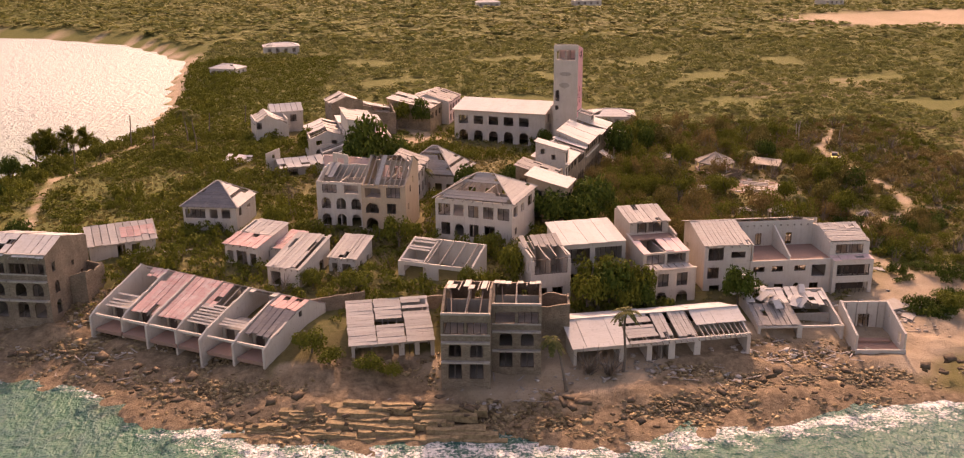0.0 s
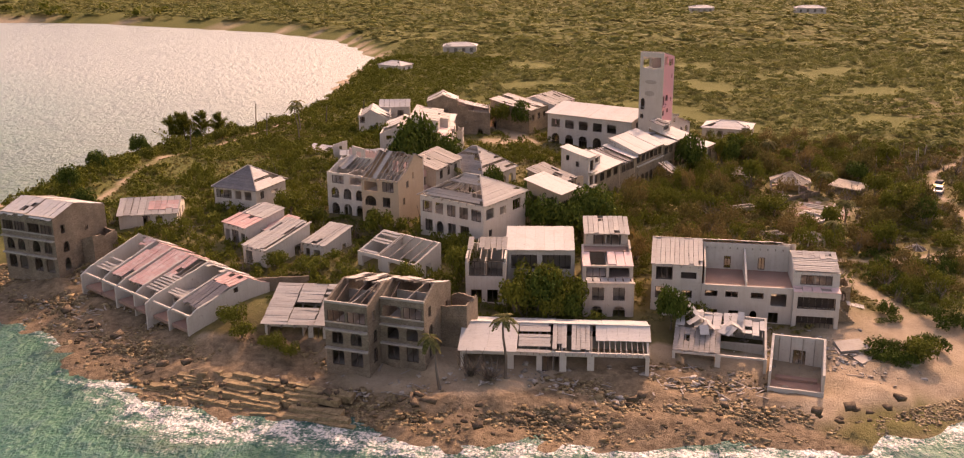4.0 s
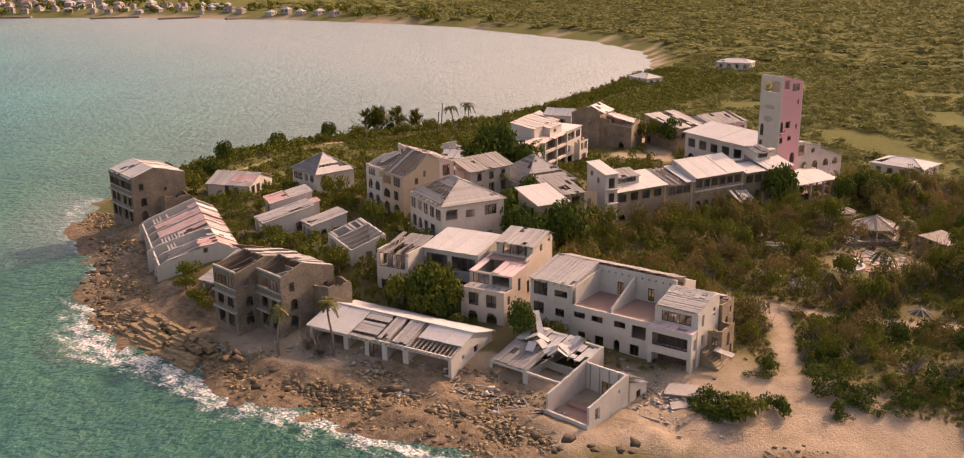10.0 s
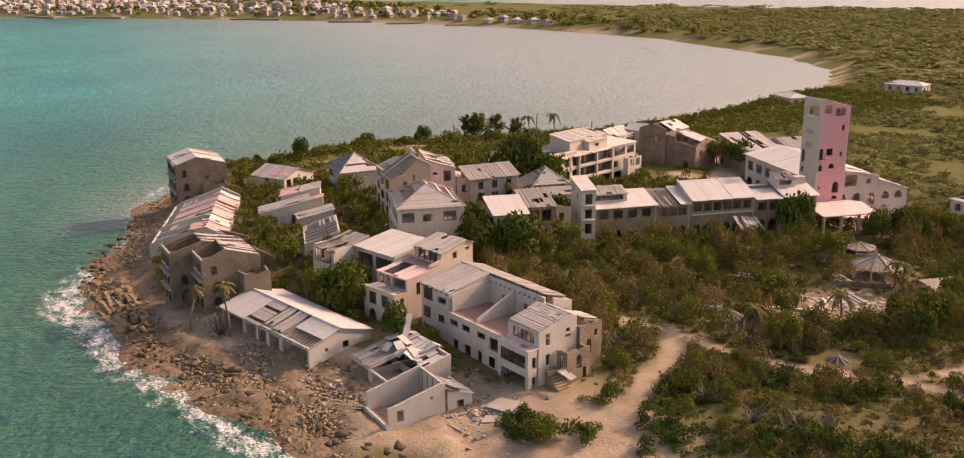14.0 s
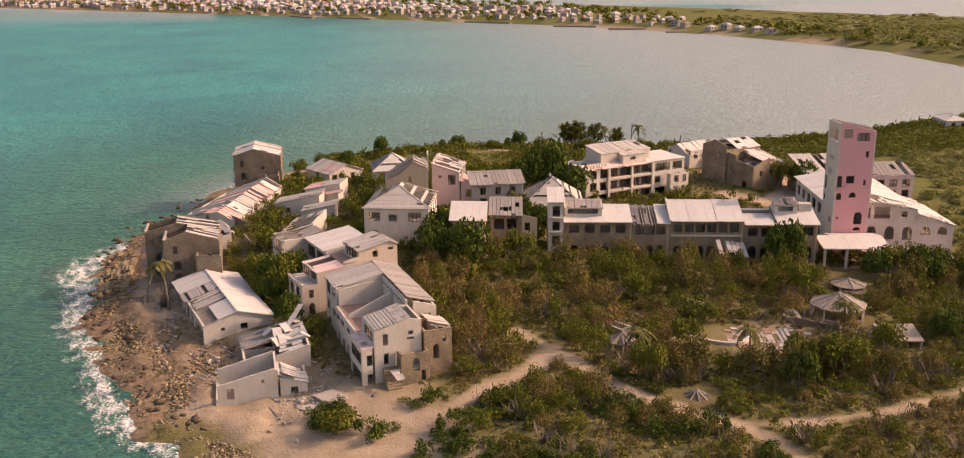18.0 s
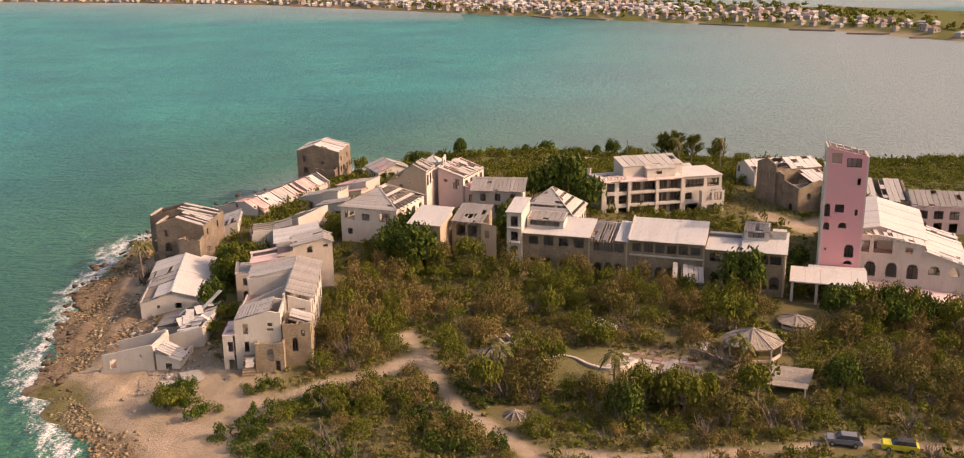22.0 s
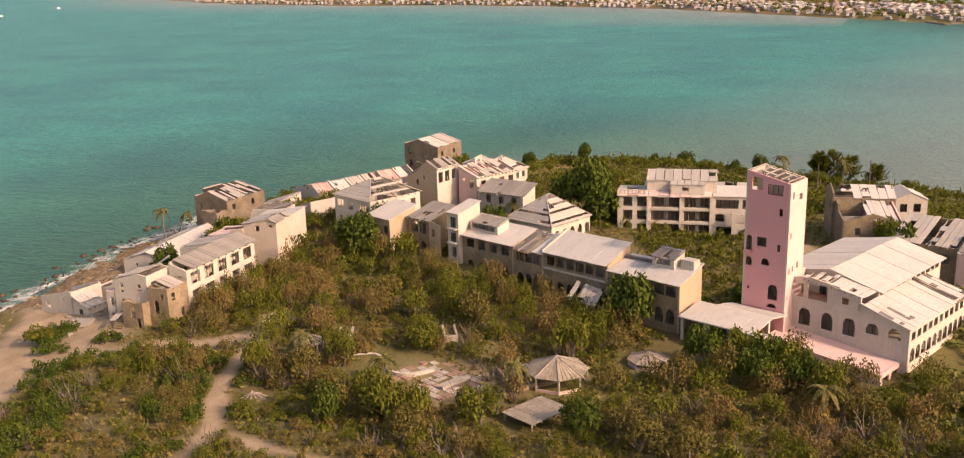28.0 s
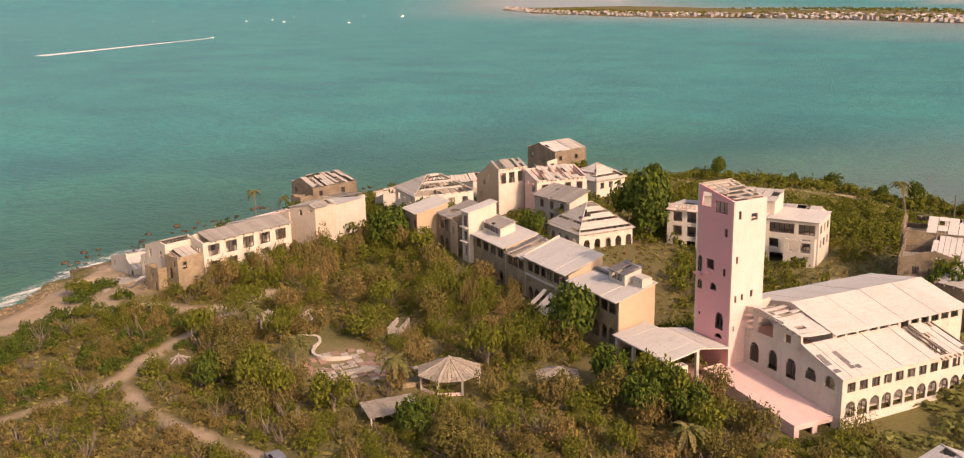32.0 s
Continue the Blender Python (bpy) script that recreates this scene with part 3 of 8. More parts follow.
def wall(parent, p, q, z0, top, material, holes=(), th=0.3, ragged=0.0, name="wall", label="", frames=True, lean=0):
    """An upright wall from p to q (its outer face, inside to the left), from z0 to top: a height, or heights along its length as
    (fraction, height). holes: (from, to, sill, head, arched) in metres along it. Frames of dark wood stand in some of the holes."""
    p, q = Vector((*p, 0)), Vector((*q, 0))
    run = (q - p).length
    d = (q - p) / run
    n = Vector((-d.y, d.x, 0)) * th
    prof = [(0, top), (1, top)] if not isinstance(top, (list, tuple)) else list(top)

    def height(u):
        f = u / run
        for (a, za), (b, zb) in zip(prof, prof[1:]):
            if f <= b + 1e-6:
                return za + (zb - za) * (f - a) / max(b - a, 1e-6)
        return prof[-1][1]

    cuts = {0.0, run, *(f * run for f, _ in prof)}
    for a, b, s, h, arch in holes:
        cuts |= {a, b}
        if arch:
            cuts |= {a + (b - a) * k / 6 for k in range(1, 6)}
    if ragged:
        cuts |= {run * k / max(3, int(run / 0.8)) for k in range(max(3, int(run / 0.8)))}
    cuts = sorted(c for c in cuts if -1e-6 <= c <= run + 1e-6)
    jag = {c: (rng.uniform(-ragged, ragged * 0.3) if ragged else 0) for c in cuts}
    m = Mesh()

    def prism(a, b, lo_a, lo_b, hi_a, hi_b):
        if max(hi_a - lo_a, hi_b - lo_b) < 0.02:
            return
        A, B = p + d * a, p + d * b
        m.hexa([(A.x, A.y, lo_a), (B.x, B.y, lo_b), (B.x + n.x, B.y + n.y, lo_b), (A.x + n.x, A.y + n.y, lo_a)],
               [(A.x, A.y, hi_a), (B.x, B.y, hi_b), (B.x + n.x, B.y + n.y, hi_b), (A.x + n.x, A.y + n.y, hi_a)])

    for a, b in zip(cuts, cuts[1:]):
        if b - a < 1e-4:
            continue
        mid = (a + b) / 2
        mine = sorted((h for h in holes if h[0] < mid < h[1]), key=lambda h: h[2])
        la = lb = z0
        for ha, hb, s, h, arch in mine:
            prism(a, b, la, lb, s, s)
            if arch:
                r = (hb - ha) / 2
                rise = min(r, 0.9)
                f = lambda u: h - rise + rise * math.sqrt(max(0, 1 - ((u - ha - r) / r) ** 2))
                la, lb = f(a), f(b)
            else:
                la = lb = h
        prism(a, b, la, lb, max(height(a) + jag[a], la), max(height(b) + jag[b], lb))
    ob = part(name, m.weld(), material, parent, label)
    if frames:
        for a, b, s, h, arch in holes:
            if rng.random() < 0.35 or (b - a > 2.6 and (s < 0.6 or b - a > 7)):
                continue
            nm = max(2, round((b - a) / 0.9))
            fm, t, hh = Mesh(), 0.09, h - (0.35 if arch else 0.0)
            o = p + n * 0.5
            for u0, u1, v0, v1 in ((a, a + t, s, hh), (b - t, b, s, hh), (a + t, b - t, hh - t, hh), (a + t, b - t, s, s + t), *((a + (b - a) * i / nm - t / 2, a + (b - a) * i / nm + t / 2, s + t, hh - t) for i in range(1, nm))):
                A, B, k = o + d * u0, o + d * u1, n * 0.12
                fm.hexa([(A.x - k.x, A.y - k.y, v0), (B.x - k.x, B.y - k.y, v0), (B.x + k.x, B.y + k.y, v0), (A.x + k.x, A.y + k.y, v0)],
                        [(A.x - k.x, A.y - k.y, v1), (B.x - k.x, B.y - k.y, v1), (B.x + k.x, B.y + k.y, v1), (A.x + k.x, A.y + k.y, v1)])
            part("window_frame", fm, DARK, ob, "dark wooden window frame")
    return ob


def row(n, width, a, b, sill, head, arch=False):
    """n even holes between a and b along a wall."""
    pitch = (b - a) / n
    return [(a + pitch * (k + 0.5) - width / 2, a + pitch * (k + 0.5) + width / 2, sill, head, arch) for k in range(n)]


def shell(parent, x0, x1, y0, y1, z0, z1, material, S=(), E=(), N=(), W=(), tops=None, ragged=0.0, floors=(), th=0.3, sides="SENW", floor_mat=None, mats=None, core=True):
    """Four walls round a rectangle, each a part; tops and mats give single walls their own top or finish."""
    tops, mats = tops or {}, mats or {}
    ends = {"S": ((x0, y0), (x1, y0)), "E": ((x1, y0 + th), (x1, y1 - th)), "N": ((x1, y1), (x0, y1)), "W": ((x0, y1 - th), (x0, y0 + th))}
    for k in sides:
        wall(parent, *ends[k], z0, tops.get(k, z1), mats.get(k, material), {"S": S, "E": E, "N": N, "W": W}[k], th, ragged)
    for f in floors:
        m = Mesh()
        m.box(x0 + th, x1 - th, y0 + th, y1 - th, f - 0.2, f)
        part("floor_slab", m, floor_mat or CONCRETE, parent)
    w, d = x1 - x0, y1 - y0
    if core and floors and ragged < 0.2 and sides == "SENW" and min(w, d) > 3.4 and max(w, d) > 5:
        # added unseen cross walls, dark, so no daylight shows through the windows
        zt = min(min(h for _, h in t) if isinstance(t, (list, tuple)) else t for t in [tops.get(k, z1) for k in sides]) - 0.06
        xm, ym = (x0 + x1) / 2, (y0 + y1) / 2
        long_x = w >= d
        ends = ((x0 + th, ym), (x1 - th, ym)) if long_x else ((xm, y0 + th), (xm, y1 - th))
        wall(parent, *ends, max(z0, floors[0]), zt, CONCRETE, th=0.2, name="partition", frames=False)
        if max(w, d) > 8:
            a, b = (((xm, y0 + th), (xm, ym)), ((xm, ym + 0.2), (xm, y1 - th))) if long_x else (((x0 + th, ym), (xm - 0.2, ym)), ((xm, ym), (x1 - th, ym)))
            for p, q in (a, b):
                wall(parent, p, q, max(z0, floors[0]), zt, CONCRETE, th=0.2, name="partition", frames=False)


def roof(parent, a, b, c, d, material, n=8, gone=0.0, thick=0.09, warp=0.04, rafters=0, over=0.0, name="roof_sheet", keep=None, label="", gap=0.018):
    """A sloping roof: low edge a to b, high edge d to c. Worn sheets run up the slope, torn, sagging, some missing; rafters show below."""
    a, b, c, d = (Vector(k) for k in (a, b, c, d))
    if over:
        s = (a - d).normalized() * over
        a, b = a + s, b + s
    whole = gap < 0.015
    for k in range(n):
        f0, f1 = (k + gap / 2) / n, (k + 1 - gap / 2) / n
        if keep is not None:
            if not keep(k / max(1, n - 1)):
                continue
        elif rng.random() < gone:
            continue
        lo0, lo1, hi0, hi1 = a.lerp(b, f0), a.lerp(b, f1), d.lerp(c, f0), d.lerp(c, f1)
        ns = 2 if whole else 4
        cut = [0.0] + [(i + (0 if whole else rng.uniform(-0.25, 0.25))) / ns for i in range(1, ns)] + [1.0]
        cut[0] = 0.0 if whole else rng.uniform(0, 0.02) + (rng.uniform(0, 0.16) if rng.random() < 0.2 + gone else 0)
        up = rng.uniform(-warp, warp)
        sag = [Vector((0, 0, up - 1.4 * warp * math.sin(math.pi * f) + (0 if whole else rng.uniform(-0.02, 0.02)))) for f in cut]
        side = [(0, 0) if whole else (rng.uniform(0, 0.06), rng.uniform(0, 0.06)) for _ in cut]
        edge = [(lo0.lerp(hi0, f).lerp(lo1.lerp(hi1, f), e0) + z, lo1.lerp(hi1, f).lerp(lo0.lerp(hi0, f), e1) + z) for f, (e0, e1), z in zip(cut, side, sag)]
        m = Mesh()
        for i in range(ns + 1):
            # a torn-out stretch ends one piece of the sheet and starts the next
            if i == ns or (not whole and rng.random() < 0.03 + 0.3 * gone):
                if m.v:
                    part(name, m.weld(), material, parent, label)
                m = Mesh()
            else:
                m.slab([edge[i][0], edge[i][1], edge[i + 1][1], edge[i + 1][0]], thick)
    for k in range(rafters):
        f = (k + 0.5) / rafters
        lo, hi = a.lerp(b, f), d.lerp(c, f)
        dz = Vector((0, 0, thick + 0.16 + 1.4 * warp))
        m = Mesh()
        m.beam(lo - dz, hi - dz, 0.12, 0.22)
        part("rafter", m, TIMBER, parent)


def slats(parent, a, b, c, d, n, gone=0.15, w=0.34, material=None):
    """Roof boards laid across the slope, level, with gaps."""
    a, b, c, d = (Vector(k) for k in (a, b, c, d))
    for k in range(n):
        if rng.random() < gone:
            continue
        rise = (d - a).length
        f0, f1 = (k + 0.5) / n - w / rise / 2, (k + 0.5) / n + w / rise / 2
        z0, z1 = Vector((0, 0, rng.uniform(-0.03, 0.03))), Vector((0, 0, rng.uniform(-0.05, 0.05)))
        e0, e1 = rng.uniform(0, 0.03), 1 - rng.uniform(0, 0.03) - (rng.uniform(0, 0.3) if rng.random() < 0.1 else 0)
        lo0, lo1, hi0, hi1 = a.lerp(d, f0), b.lerp(c, f0), a.lerp(d, f1), b.lerp(c, f1)
        m = Mesh()
        m.slab([lo0.lerp(lo1, e0) + z0, lo0.lerp(lo1, e1) + z1, hi0.lerp(hi1, e1) + z1, hi0.lerp(hi1, e0) + z0], 0.05)
        part("roof_board", m, material or SHAKE_LIGHT, parent)


def gable(parent, x0, x1, y0, y1, ze, zr, mats, n=8, along="x", gone=(0, 0), rafters=0, ridge=0.5, over=0.25):
    """A pitched roof; the ridge runs along x or y. mats and gone: for the south or west slope, then the other."""
    if along == "x":
        r = y0 + (y1 - y0) * ridge
        roof(parent, (x0, y0, ze), (x1, y0, ze), (x1, r, zr), (x0, r, zr), mats[0], n, gone[0], rafters=rafters, over=over)
        roof(parent, (x1, y1, ze), (x0, y1, ze), (x0, r, zr), (x1, r, zr), mats[1], n, gone[1], rafters=rafters, over=over)
    else:
        r = x0 + (x1 - x0) * ridge
        roof(parent, (x0, y1, ze), (x0, y0, ze), (r, y0, zr), (r, y1, zr), mats[0], n, gone[0], rafters=rafters, over=over)
        roof(parent, (x1, y0, ze), (x1, y1, ze), (r, y1, zr), (r, y0, zr), mats[1], n, gone[1], rafters=rafters, over=over)


def hip(parent, x0, x1, y0, y1, ze, zr, mats, inset, gone=(0, 0, 0, 0), n=9, over=0.4, rafters=True):
    """A hipped roof with a ridge along x; inset: how far the ridge ends stand in from the short sides. Slopes in the order S, E, N, W."""
    x0, x1, y0, y1 = x0 - over, x1 + over, y0 - over, y1 + over
    ym = (y0 + y1) / 2
    P, Q = Vector((x0 + inset, ym, zr)), Vector((x1 - inset, ym, zr))
    cs = [Vector((x0, y0, ze)), Vector((x1, y0, ze)), Vector((x1, y1, ze)), Vector((x0, y1, ze))]
    for k, (a, b, c, d) in enumerate(((cs[0], cs[1], Q, P), (cs[1], cs[2], Q, Q), (cs[2], cs[3], P, Q), (cs[3], cs[0], P, P))):
        for i in range(n):
            f0, f1 = i / n, (i + 0.96) / n
            if rng.random() < gone[k]:
                continue
            m = Mesh()
            e0, e1 = (rng.uniform(0, 0.3) if rng.random() < 0.12 + gone[k] else 0.0), (rng.uniform(0, 0.3) if rng.random() < 0.12 + gone[k] else 0.0)
            p0, p1, q0, q1 = a.lerp(d, f0), b.lerp(c, f0), a.lerp(d, f1), b.lerp(c, f1)
            dz = Vector((0, 0, rng.uniform(-0.04, 0.03)))
            m.slab([p0.lerp(p1, e0) + dz, p1.lerp(p0, e1), q1.lerp(q0, e1), q0.lerp(q1, e0) + dz], 0.07)
            part("roof_board", m, mats[k], parent)
        if rafters:
            for i in range(1, 8):
                f = i / 8
                lo = a.lerp(b, f)
                hi = d.lerp(c, f)
                m = Mesh()
                m.beam(lo - Vector((0, 0, 0.2)), hi - Vector((0, 0, 0.2)), 0.1, 0.16)
                part("rafter", m, TIMBER, parent)
    for s, t in ((cs[0], P), (cs[1], Q), (cs[2], Q), (cs[3], P), (P, Q)):
        m = Mesh()
        m.beam(s + Vector((0, 0, 0.02)), t + Vector((0, 0, 0.02)), 0.2, 0.14)
        part("ridge_board", m, SHAKE_LIGHT, parent)


def block(parent, name, x0, x1, y0, y1, z0, z1, material, label=""):
    m = Mesh()
    m.box(x0, x1, y0, y1, z0, z1)
    return part(name, m, material, parent, label)

# ---- the south shore: stone villas, row houses, low bungalows ----
def stone_villa(x, y, z, rot, wl, wr, d, h, label, open_roof, stone, step=2.6):
    """Twin-bay three-storey villa of rubble stone with loggias; each bay has a pitched roof of its own."""
    v = house("stone_villa", x, y, z, rot, wl + wr, d, label, "villa")
    s = h / 3.3
    for x0, x1, y0, zt in ((0, wl - 0.02, 0.0, h), (wl + 0.02, wl + wr, step, h - 0.1)):
        mid = (x1 - x0) / 2
        S = row(2, 1.75, 0.4, x1 - x0 - 0.4, 0.1, 2.6, True) + row(2, 1.65, 0.4, x1 - x0 - 0.4, s + 0.45, s + 2.45, True) + [(0.35, mid - 0.15, 2 * s + 0.9, 2 * s + 2.5, False), (mid + 0.15, x1 - x0 - 0.35, 2 * s + 0.9, 2 * s + 2.5, False)]
        E = [(1.2, 2.1, 2 * s + 0.8, 2 * s + 2.2, False), (1.3, 2.6, s + 0.4, s + 2.2, True), (1.2, 2.6, 0.2, 2.3, True), (d * 0.55, d * 0.55 + 0.7, 2 * s, 2 * s + 0.8, False), (d * 0.74, d * 0.74 + 0.7, s + 0.6, s + 1.5, False)]
        block(v, "cornice", x0, x1, y0 - 0.06, y0 + 0.34, zt + 0.01, zt + 0.22, CONCRETE)
        block(v, "loggia_sill", x0 + 0.02, x1 - 0.02, y0 - 0.1, y0 - 0.01, 2 * s + 0.72, 2 * s + 0.92, CONCRETE)
        peak = [(0, zt), (0.42, zt + 1.5), (1, zt - 0.3)]
        shell(v, x0, x1, y0, d, -2, zt, stone, S=S, E=E, N=row(1, 1.0, 0.8, x1 - x0 - 2.6, 2 * s + 0.7, 2 * s + 2.0) + ([] if open_roof else row(2, 1.2, 0.5, x1 - x0 - 0.5, s + 0.7, s + 2.2)),
              tops={"E": peak, "W": [(0, zt - 0.3), (0.58, zt + 1.5), (1, zt)], "N": zt - 0.4}, floors=(0.1, s, 2 * s))
        for f in (s, 2 * s):
            block(v, "ledge", x0 + 0.05, x1 - 0.05, y0 - 0.5, y0 - 0.02, f - 0.25, f, CONCRETE)
        r = y0 + (d - y0) * 0.42
        low, high = zt + 0.05, zt + 1.5
        if open_roof:
            for k in range(3 if x0 < 1 else 1):
                f = x0 + 1.4 + (x1 - x0 - 2.8) * k / 2
                m = Mesh()
                m.beam((f, y0 + 0.2, low - 0.3), (f + rng.uniform(-0.6, 0.6), r, high - 0.5), 0.16, 0.2)
                part("rafter", m, DARK, v)
            m = Mesh()
            m.beam((x0 + 0.1, y0 + 0.15, zt + 0.12), (x1 - 0.1, y0 + 0.15, zt + 0.12), 0.3, 0.3)
            part("lintel", m, CONCRETE, v)
            roof(v, (x1, d, zt - 0.2), (x0, d, zt - 0.2), (x0, r, high), (x1, r, high), SHAKE_LIGHT, 8, 0.3, rafters=5)
        else:
            roof(v, (x0, y0, low), (x1, y0, low), (x1, r, high + 0.1), (x0, r, high + 0.1), MEMBRANE, 5, 0, over=0.5, rafters=4)
            roof(v, (x1, d, zt - 0.2), (x0, d, zt - 0.2), (x0, r, high + 0.1), (x1, r, high + 0.1), MEMBRANE if x0 else SHAKE_LIGHT, 5, 0, rafters=4)
    return v


A = stone_villa(-0.1, 112.6, 3.2, -6, 6.2, 6.3, 13.4, 8.7, "grey rubble-stone villa, roofless above its arched loggias", True, STONE, 3.7)
shell(A, 12.55, 16.3, 9.4, 13.8, -2, 6.6, STONE, E=[(1.4, 2.8, 0.2, 2.6, True)], ragged=0.5, sides="SEN", floors=(3.0,))
wall(A, (16.35, 11.5), (21, 13.5), -2, [(0, 3.2), (1, 2.0)], CONCRETE, ragged=0.3, name="garden_wall", frames=False)
Wv = stone_villa(-66.8, 135.8, 4.2, -10, 5.6, 6.0, 11.5, 9.6, "grey rubble-stone villa with white pitched roofs on the point", False, STONE, 0.0)
shell(Wv, 11.65, 14.2, 5.5, 11.0, -2, 5.2, STONE, ragged=0.7, sides="SEN")

# low white-roofed bungalow beside the stone villa
Mh = house("bungalow", -11.6, 117.8, 3.0, 7, 11.0, 9.0, "low white bungalow with a bleached sloping roof", "bungalow")
shell(Mh, 0, 10.9, 0.8, 9.0, -1.5, 2.7, WHITE, S=[(0.4, 6.2, 0.1, 2.1, False), (6.9, 8.3, 0.1, 2.2, False), (8.9, 10.4, 0.1, 2.2, False)], tops={"E": [(0, 2.7), (1, 5.2)], "W": [(0, 5.2), (1, 2.7)], "N": 5.2}, floors=(0.05,))
roof(Mh, (-0.3, 0.2, 2.55), (11.0, 0.2, 2.55), (11.0, 9.2, 5.25), (-0.3, 9.2, 5.25), SHAKE, 12, 1.0, rafters=6)
for k in range(3):
    slats(Mh, (-0.4 + 3.8 * k, 0.1, 2.75), (3.36 + 3.8 * k, 0.1, 2.75), (3.36 + 3.8 * k, 9.3, 5.5), (-0.4 + 3.8 * k, 9.3, 5.5), 15, 0.05, 0.62)
roof(Mh, (-0.3, 9.2, 5.5), (11.0, 9.2, 5.5), (11.0, 9.7, 5.3), (-0.3, 9.7, 5.3), SHAKE_LIGHT, 6, 0.1)

# row of six stepped houses on the shore
ROW_W, ROW_D = 4.9, 13.0
Cr = house("row_houses", -48.2, 132, 3.9, -27.5, 6 * ROW_W, ROW_D, "terrace of stepped white row houses with torn pink roofs", "row house")
for k in range(7):
    x = k * ROW_W
    back = (0.0, 0.9, 0.3, 0.6, -0.4, 0.2, 0.2)[min(k, 6)]
    wall(Cr, (x, -1.6 + back), (x, 13.0), -2, [(0, 1.9), (0.12, 2.9), (0.74, 6.2 - 0.18 * k), (1, 4.2 - 0.18 * k)], WHITE, [(8.0, 8.8, 3.4, 4.2, False)] if k == 6 else (), 0.32, 0.12, name="party_wall")
for k in range(6):
    x0, x1, dz = k * ROW_W + 0.34, (k + 1) * ROW_W - 0.02, -0.18 * k
    block(Cr, "floor_slab", x0, x1, -1.2, 9.9, -0.5, 0.0, FLOOR)
    block(Cr, "gallery", x0, x1, 2.4, 6.0, 2.0, 2.25, CONCRETE)
    m = Mesh()
    m.beam((x0, -0.9, 2.0), (x1, -0.9, 2.0), 0.28, 0.3)
    part("lintel", m, WHITE, Cr)
    if k % 2:
        m = Mesh()
        m.beam((x0, 0.4, 1.0), (x1, 0.6, 1.1), 0.2, 0.22)
        part("fallen_beam", m, TIMBER, Cr)
    for q in range(2):
        block(Cr, "door_panel", x0 + 0.55 + q * 2.1, x0 + 1.95 + q * 2.1, 2.42, 2.5, 0.02, 1.95, DARK, "dark wooden door panel")
    wall(Cr, (x0, 2.2), (x1, 2.2), 0, 2.2, CONCRETE, [(0.5, 2.0, 0.1, 2.0, False), (2.6, 4.1, 0.1, 2.0, False)], name="wall")
    lo, hi = (x0, 0.2, 2.75), 5.95 + dz
    a, b, c, d = (x0 - 0.1, 0.8, 2.7), (x1 + 0.1, 0.8, 2.7), (x1 + 0.1, 9.2, hi), (x0 - 0.1, 9.2, hi)
    roof(Cr, (x1 + 0.1, 13.2, hi - 1.9), (x0 - 0.1, 13.2, hi - 1.9), (x0 - 0.1, 9.3, hi), (x1 + 0.1, 9.3, hi), (MEMBRANE, ROSE, ROSE, SHAKE_LIGHT, MEMBRANE, ROSE)[k], 5, 0.08, rafters=4)
    wall(Cr, (x1, 12.9), (x0, 12.9), -2, hi - 2.0, WHITE, row(2, 0.9, 0.3, 4.2, 1.2, 2.2))
    if k in (1, 2):
        roof(Cr, a, b, c, d, ROSE, 5, 0.0, rafters=4)
    elif k == 3:
        roof(Cr, (x0, 4.0, 3.7), (x1, 4.0, 3.7), c, d, ROSE, 5, 0.2, rafters=4)
        slats(Cr, a, b, (x1, 5, 4.0), (x0, 5, 4.0), 7, 0.3)
    elif k == 5:
        roof(Cr, a, b, (x1, 6, 4.6), (x0, 6, 4.6), SLATE, 5, 0.0, rafters=4)
        roof(Cr, (x0, 6, 4.6), (x1, 6, 4.6), c, d, ROSE, 5, 0.15)
    elif k == 0:
        roof(Cr, (x0, 7.6, 5.2), (x1, 7.6, 5.2), c, d, ROSE, 5, 0.2)
        slats(Cr, a, b, (x1, 4, 3.7), (x0, 4, 3.7), 5, 0.3)
    else:
        roof(Cr, (x0, 8.0, 5.2), (x1, 8.0, 5.2), c, d, SHAKE_LIGHT, 5, 0.3)
        slats(Cr, a, b, (x1, 3, 3.3), (x0, 3, 3.3), 4, 0.3)

# long low bungalow with a pitched roof, open bays to the sea
Lh = house("long_bungalow", 17.2, 116, 2.4, 7.7, 24.6, 11.2, "long low white bungalow with a half-stripped pitched roof", "bungalow")
shell(Lh, 0, 24.6, 0.3, 11.2, -1.5, 2.9, WHITE, S=[(0.4, 6.2, 0.1, 2.3, False), (7.0, 10.0, 0.1, 2.3, False), (10.7, 13.0, 0.1, 2.3, False), (13.9, 16.6, 0.1, 2.3, False), (17.5, 24.1, 0.1, 2.4, False)],
      E=[(2.4, 3.0, 1.6, 2.2, False), (5.5, 6.6, 1.4, 2.4, False)], tops={"E": [(0, 2.9), (0.5, 4.55), (1, 2.9)], "W": [(0, 2.9), (0.5, 4.55), (1, 2.9)]}, floors=(0.05,), floor_mat=CONCRETE)
for k, x in enumerate((6.6, 10.3, 13.4, 17.0)):
    wall(Lh, (x, 0.7), (x, 10.9), 0, [(0, 2.8), (0.5, 4.3), (1, 2.8)], WHITE, name="partition", frames=False, th=0.2)
LZ, LR = 2.98, 4.7
